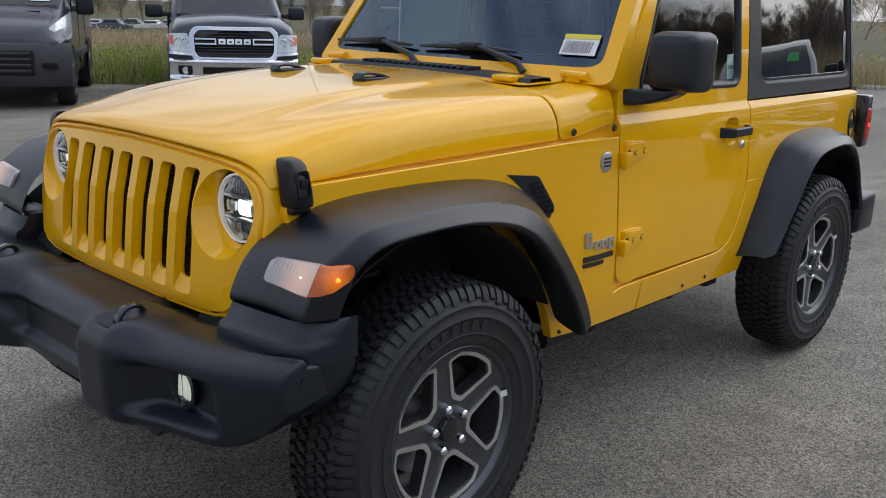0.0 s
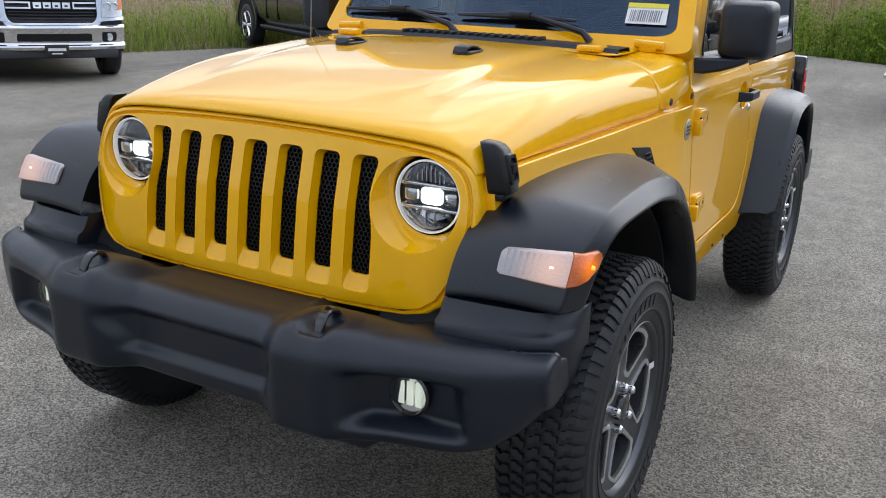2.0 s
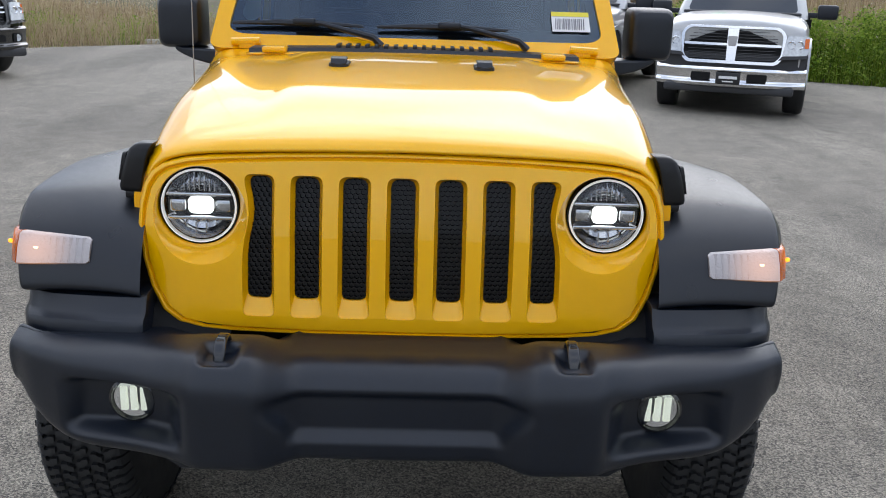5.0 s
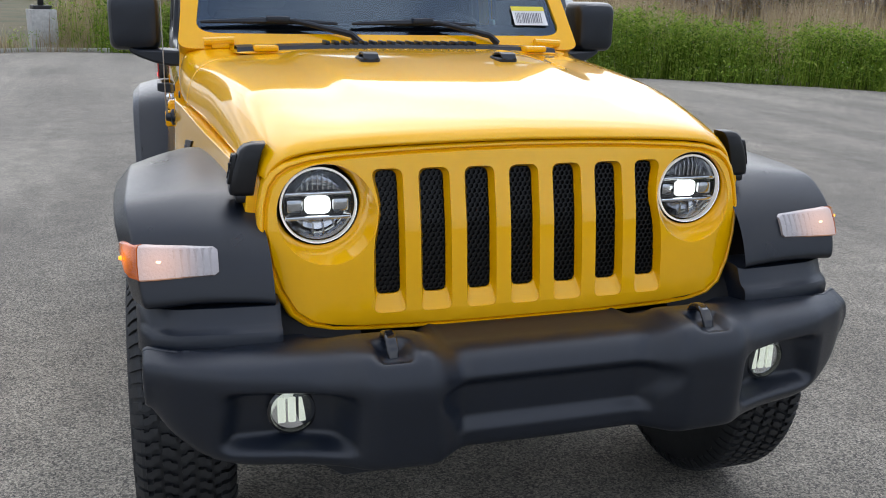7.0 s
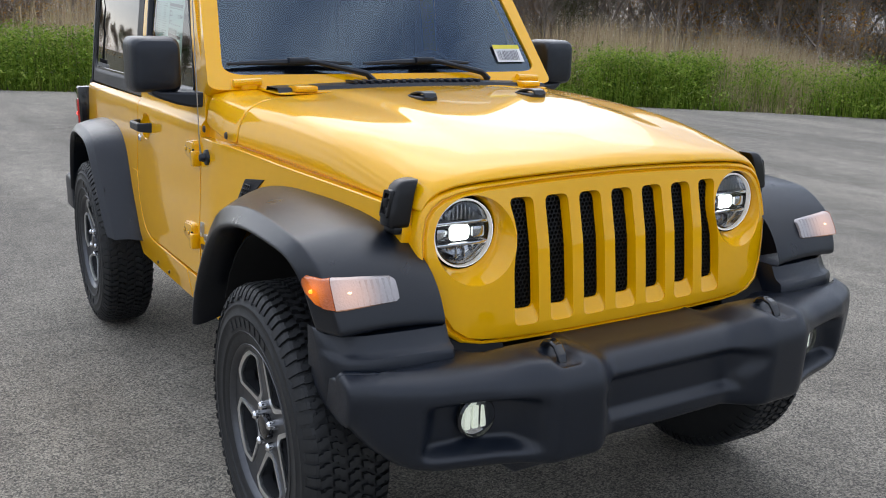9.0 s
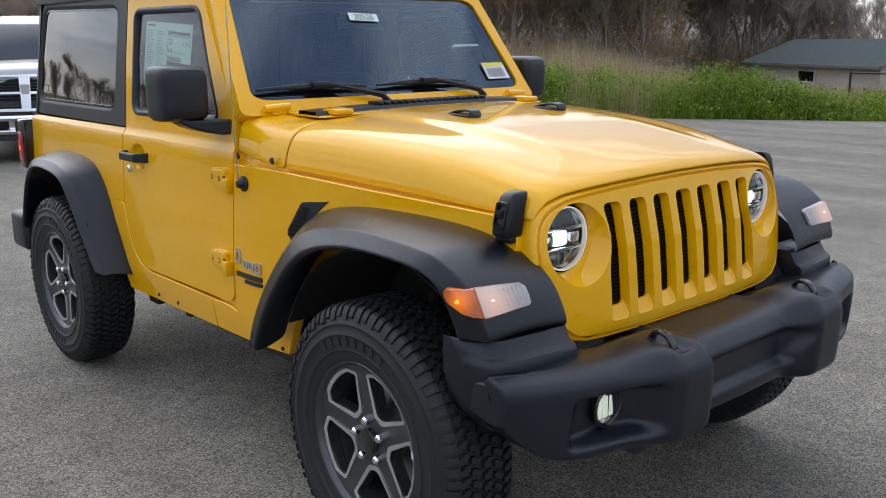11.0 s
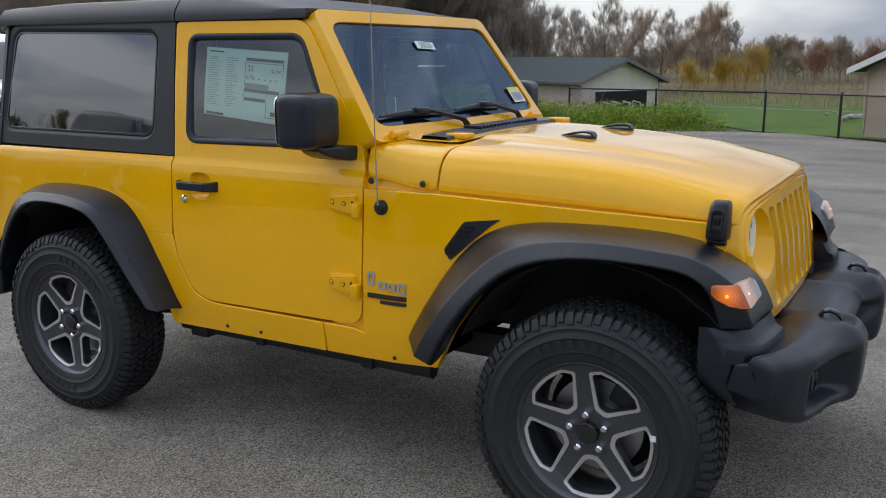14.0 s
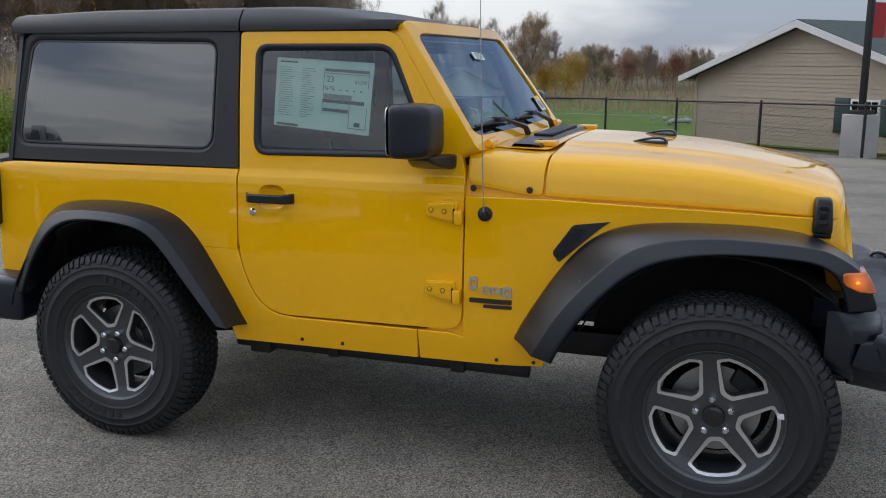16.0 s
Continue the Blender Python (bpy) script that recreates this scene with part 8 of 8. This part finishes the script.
    loft(bmp, [[(0.86 - 0.22 * abs(q) ** 3 - 0.25, q, 0.87), (0.86 - 0.22 * abs(q) ** 3 - 0.06, q, 0.88), (0.86 - 0.22 * abs(q) ** 3, q, 0.78), (0.86 - 0.22 * abs(q) ** 3, q, 0.42), (0.80 - 0.22 * abs(q) ** 3, q, 0.30), (0.50 - 0.22 * abs(q) ** 3, q, 0.30)] for q in (-1.03, -0.98, -0.7, -0.4, 0, 0.4, 0.7, 0.98, 1.03)], close=True, caps=True)
    bumper_ = part("front_bumper", bmp, GREY_PLASTIC, t, "dark grey plastic bumper", bevel=0.02)
    for i in range(4):
        z = 0.50 + 0.075 * i
        part("grille_slat", boxed(0.82, 0.875, -0.56, 0.56, z, z + 0.045, 0.01), GLOSS_BLACK, bumper_)
    part("grille_recess", boxed(0.80, 0.866, -0.60, 0.60, 0.46, 0.79, 0.03), DARK, bumper_)
    part("badge", sheet(rounded([(-0.07, 0.66), (0.07, 0.66), (0.08, 0.82), (-0.08, 0.82)], 0.03, 3), lambda a, b: (0.884, a, b), (), (), (), (-0.02, 0, 0)), STEEL, bumper_, "bright shield badge")
    for s in (1, -1):
        part("bumper_recess", boxed(0.70, 0.80, min(s * 0.68, s * 0.88), max(s * 0.68, s * 0.88), 0.55, 0.63, 0.02), DARK, bumper_)
    plate = part("dealer_plate", boxed(0.86, 0.890, -0.16, 0.16, 0.33, 0.46, 0.006), PLATE, bumper_, "black dealer plate")
    part("plate_mark", boxed(0.889, 0.892, -0.12, 0.12, 0.385, 0.425), PAPER_WHITE, plate)
    part("hood_vent", boxed(0.02, 0.06, 0.25, 0.62, 1.262, 1.285), DARK, body)


cargo_van(-3.43, -10.92, 60.0)

# far rows of parked cars beyond the field
rowr = random.Random(5)
for i in range(16):
    a = -120.5 + 1.05 * (i % 8) + rowr.uniform(-0.2, 0.2) + (24 if i >= 8 else 0)
    d = 118 + 9 * (i % 3)
    xx, yy = 1.65 + d * math.cos(radians(a)), 2.4 + d * math.sin(radians(a))
    paint = (PAINT_SILVER, TRIM, PAINT_BLACK, PAINT_BLUE)[i % 4]
    c = thing("parked_car", "distant parked car in a row beyond the field", "car", Matrix.Translation((xx, yy, land(xx, yy) + 0.1)) @ Matrix.Rotation(radians(a + 70), 4, "Z"), group="far parked cars")
    cb = bmesh.new()
    loft(cb, [[(-2.2, w, z0), (-2.2, w, z0 + 0.5), (-1.2, w * 0.95, z0 + 0.62), (-0.7, w * 0.8, z0 + 1.1), (0.6, w * 0.8, z0 + 1.1), (1.2, w * 0.95, z0 + 0.6), (2.2, w, z0 + 0.45), (2.2, w, z0)] for w, z0 in ((-0.9, 0.4), (0.9, 0.4))], close=True, caps=True)
    part("body", cb, paint, c, bevel=0.1)
    part("window", boxed(-0.9, 0.8, -0.82, 0.82, 1.08, 1.38, 0.05), GLASS_CAR, c)

# ---- papers on the glass ----
def on_glass(y, t, off):
    return Vector(screen_place(y, t)) + Vector((-0.016 - off, 0, -0.010))


label_ob = part("inventory_label", sheet([(0.495, 0.205), (0.635, 0.205), (0.628, 0.345), (0.490, 0.345)], lambda y, t: on_glass(y, t, -0.022), (), (), ()), PAPER_WHITE, car, "white barcode label with a yellow top strip")
part("yellow_strip", sheet([(0.491, 0.315), (0.630, 0.315), (0.628, 0.347), (0.490, 0.347)], lambda y, t: on_glass(y, t, -0.024), (), (), ()), LABEL_YELLOW, label_ob)
br = random.Random(3)
BARCODE = material("barcode_ink", (0.20, 0.20, 0.22), 0.6)
yy = 0.505
while yy < 0.615:
    wd = br.uniform(0.0015, 0.005)
    part("bar", sheet([(yy, 0.222), (yy + wd, 0.222), (yy + wd, 0.300), (yy, 0.300)], lambda y, t: on_glass(y, t, -0.024), (), (), ()), BARCODE, label_ob)
    yy += wd + br.uniform(0.002, 0.005)
stock = part("stock_tag", sheet([(-0.122, 0.722), (0.020, 0.712), (0.022, 0.775), (-0.120, 0.785)], lambda y, t: on_glass(y, t, -0.021), (), (), ()), PAPER, car, "pale paper tag with a handwritten number")


def text_mesh(name, words, size, m, mat, parent):
    """Writing as a flat mesh of its own."""
    cu = bpy.data.curves.new(name, "FONT")
    cu.body, cu.size, cu.align_x, cu.align_y = words, size, "CENTER", "CENTER"
    tmp = new(name, cu)
    dg = bpy.context.evaluated_depsgraph_get()
    me = bpy.data.meshes.new_from_object(tmp.evaluated_get(dg))
    bpy.data.objects.remove(tmp)
    me.materials.clear()
    me.materials.append(mat)
    ob = new(name, me)
    ob.parent = parent
    ob.matrix_basis = m
    return ob


centre = on_glass(-0.05, 0.748, -0.0235)
up, right = (Vector(screen_place(0, 1)) - Vector(screen_place(0, 0))).normalized(), Vector((0, 1, 0))
axes = Matrix((right, up, right.cross(up))).transposed().to_4x4()
text_mesh("writing", "20526", 0.040, Matrix.Translation(centre) @ axes, INK, stock)


def side_place(x, z, off):
    return (x, -(side_y(x, z) - 0.016 - off), z)


SHEET_OUT = [(-1.748, 1.340), (-1.337, 1.305), (-1.318, 1.580), (-1.736, 1.604)]
sticker = part("price_sheet", sheet(SHEET_OUT, lambda x, z: side_place(x, z, 0.0), (), (), (1.45,)), PAPER, car, "pale green printed price sheet inside the window")


def sheet_uv(u, v):
    """A place on the sheet, u along it and v up it, both 0 to 1."""
    a, b, c, d = (Vector(p) for p in SHEET_OUT)
    low, high = a.lerp(b, u), d.lerp(c, u)
    return low.lerp(high, v)


# the print shows through the glass: lay it on the outer face of the sheet
def bar(u0, u1, v0, v1, mat=INK):
    q = [tuple(sheet_uv(u, v)) for u, v in ((u0, v0), (u1, v0), (u1, v1), (u0, v1))]
    part("print", sheet(q, lambda x, z: side_place(x, z, -0.0015), (), (), ()), mat, sticker)


FAINT = material("faint_print", (0.30, 0.38, 0.36), 0.6)
bar(0.04, 0.22, 0.935, 0.955)
for i in range(22):
    bar(0.04, 0.04 + 0.16 * (0.6 + 0.4 * br.random()), 0.86 - 0.033 * i, 0.868 - 0.033 * i, FAINT)
    bar(0.27, 0.27 + 0.15 * (0.5 + 0.5 * br.random()), 0.86 - 0.033 * i, 0.868 - 0.033 * i, FAINT)
bar(0.51, 0.96, 0.845, 0.885)
bar(0.51, 0.96, 0.815, 0.825, FAINT)
bar(0.51, 0.80, 0.46, 0.53, FAINT)
bar(0.51, 0.93, 0.405, 0.455)
bar(0.51, 0.77, 0.28, 0.325)
bar(0.03, 0.26, 0.015, 0.05)
for i in range(6):
    bar(0.53 + 0.07 * i, 0.55 + 0.07 * i, 0.585, 0.60)
bar(0.50, 0.505, 0.25, 0.90)
bar(0.955, 0.96, 0.07, 0.90)
bar(0.78, 0.785, 0.07, 0.40)
bar(0.78, 0.96, 0.07, 0.078)
bar(0.84, 0.90, 0.10, 0.16)
face_r = Matrix(((1, 0, 0), (0, 0, -1), (0, 1, 0))).to_4x4()
for words, u, v, size in (("23", 0.57, 0.735, 0.032), ("$1,250", 0.88, 0.72, 0.018), ("$1,750", 0.565, 0.62, 0.015)):
    p = sheet_uv(u, v)
    q = Vector(side_place(p.x, p.y, -0.002))
    text_mesh("writing", words, size, Matrix.Translation(q) @ Matrix.Rotation(radians(4), 4, "Y") @ face_r, INK, sticker)
small = part("window_note", sheet([(-1.80, 1.25), (-1.745, 1.25), (-1.745, 1.345), (-1.80, 1.345)], lambda x, z: (x, side_y(x, z) - 0.017, z), (), (), ()), PAPER, car, "small pale green note inside the window")
bar_small = sheet([(-1.792, 1.29), (-1.753, 1.29), (-1.753, 1.305), (-1.792, 1.305)], lambda x, z: (x, side_y(x, z) - 0.0155, z), (), (), ())
part("print", bar_small, INK, small)
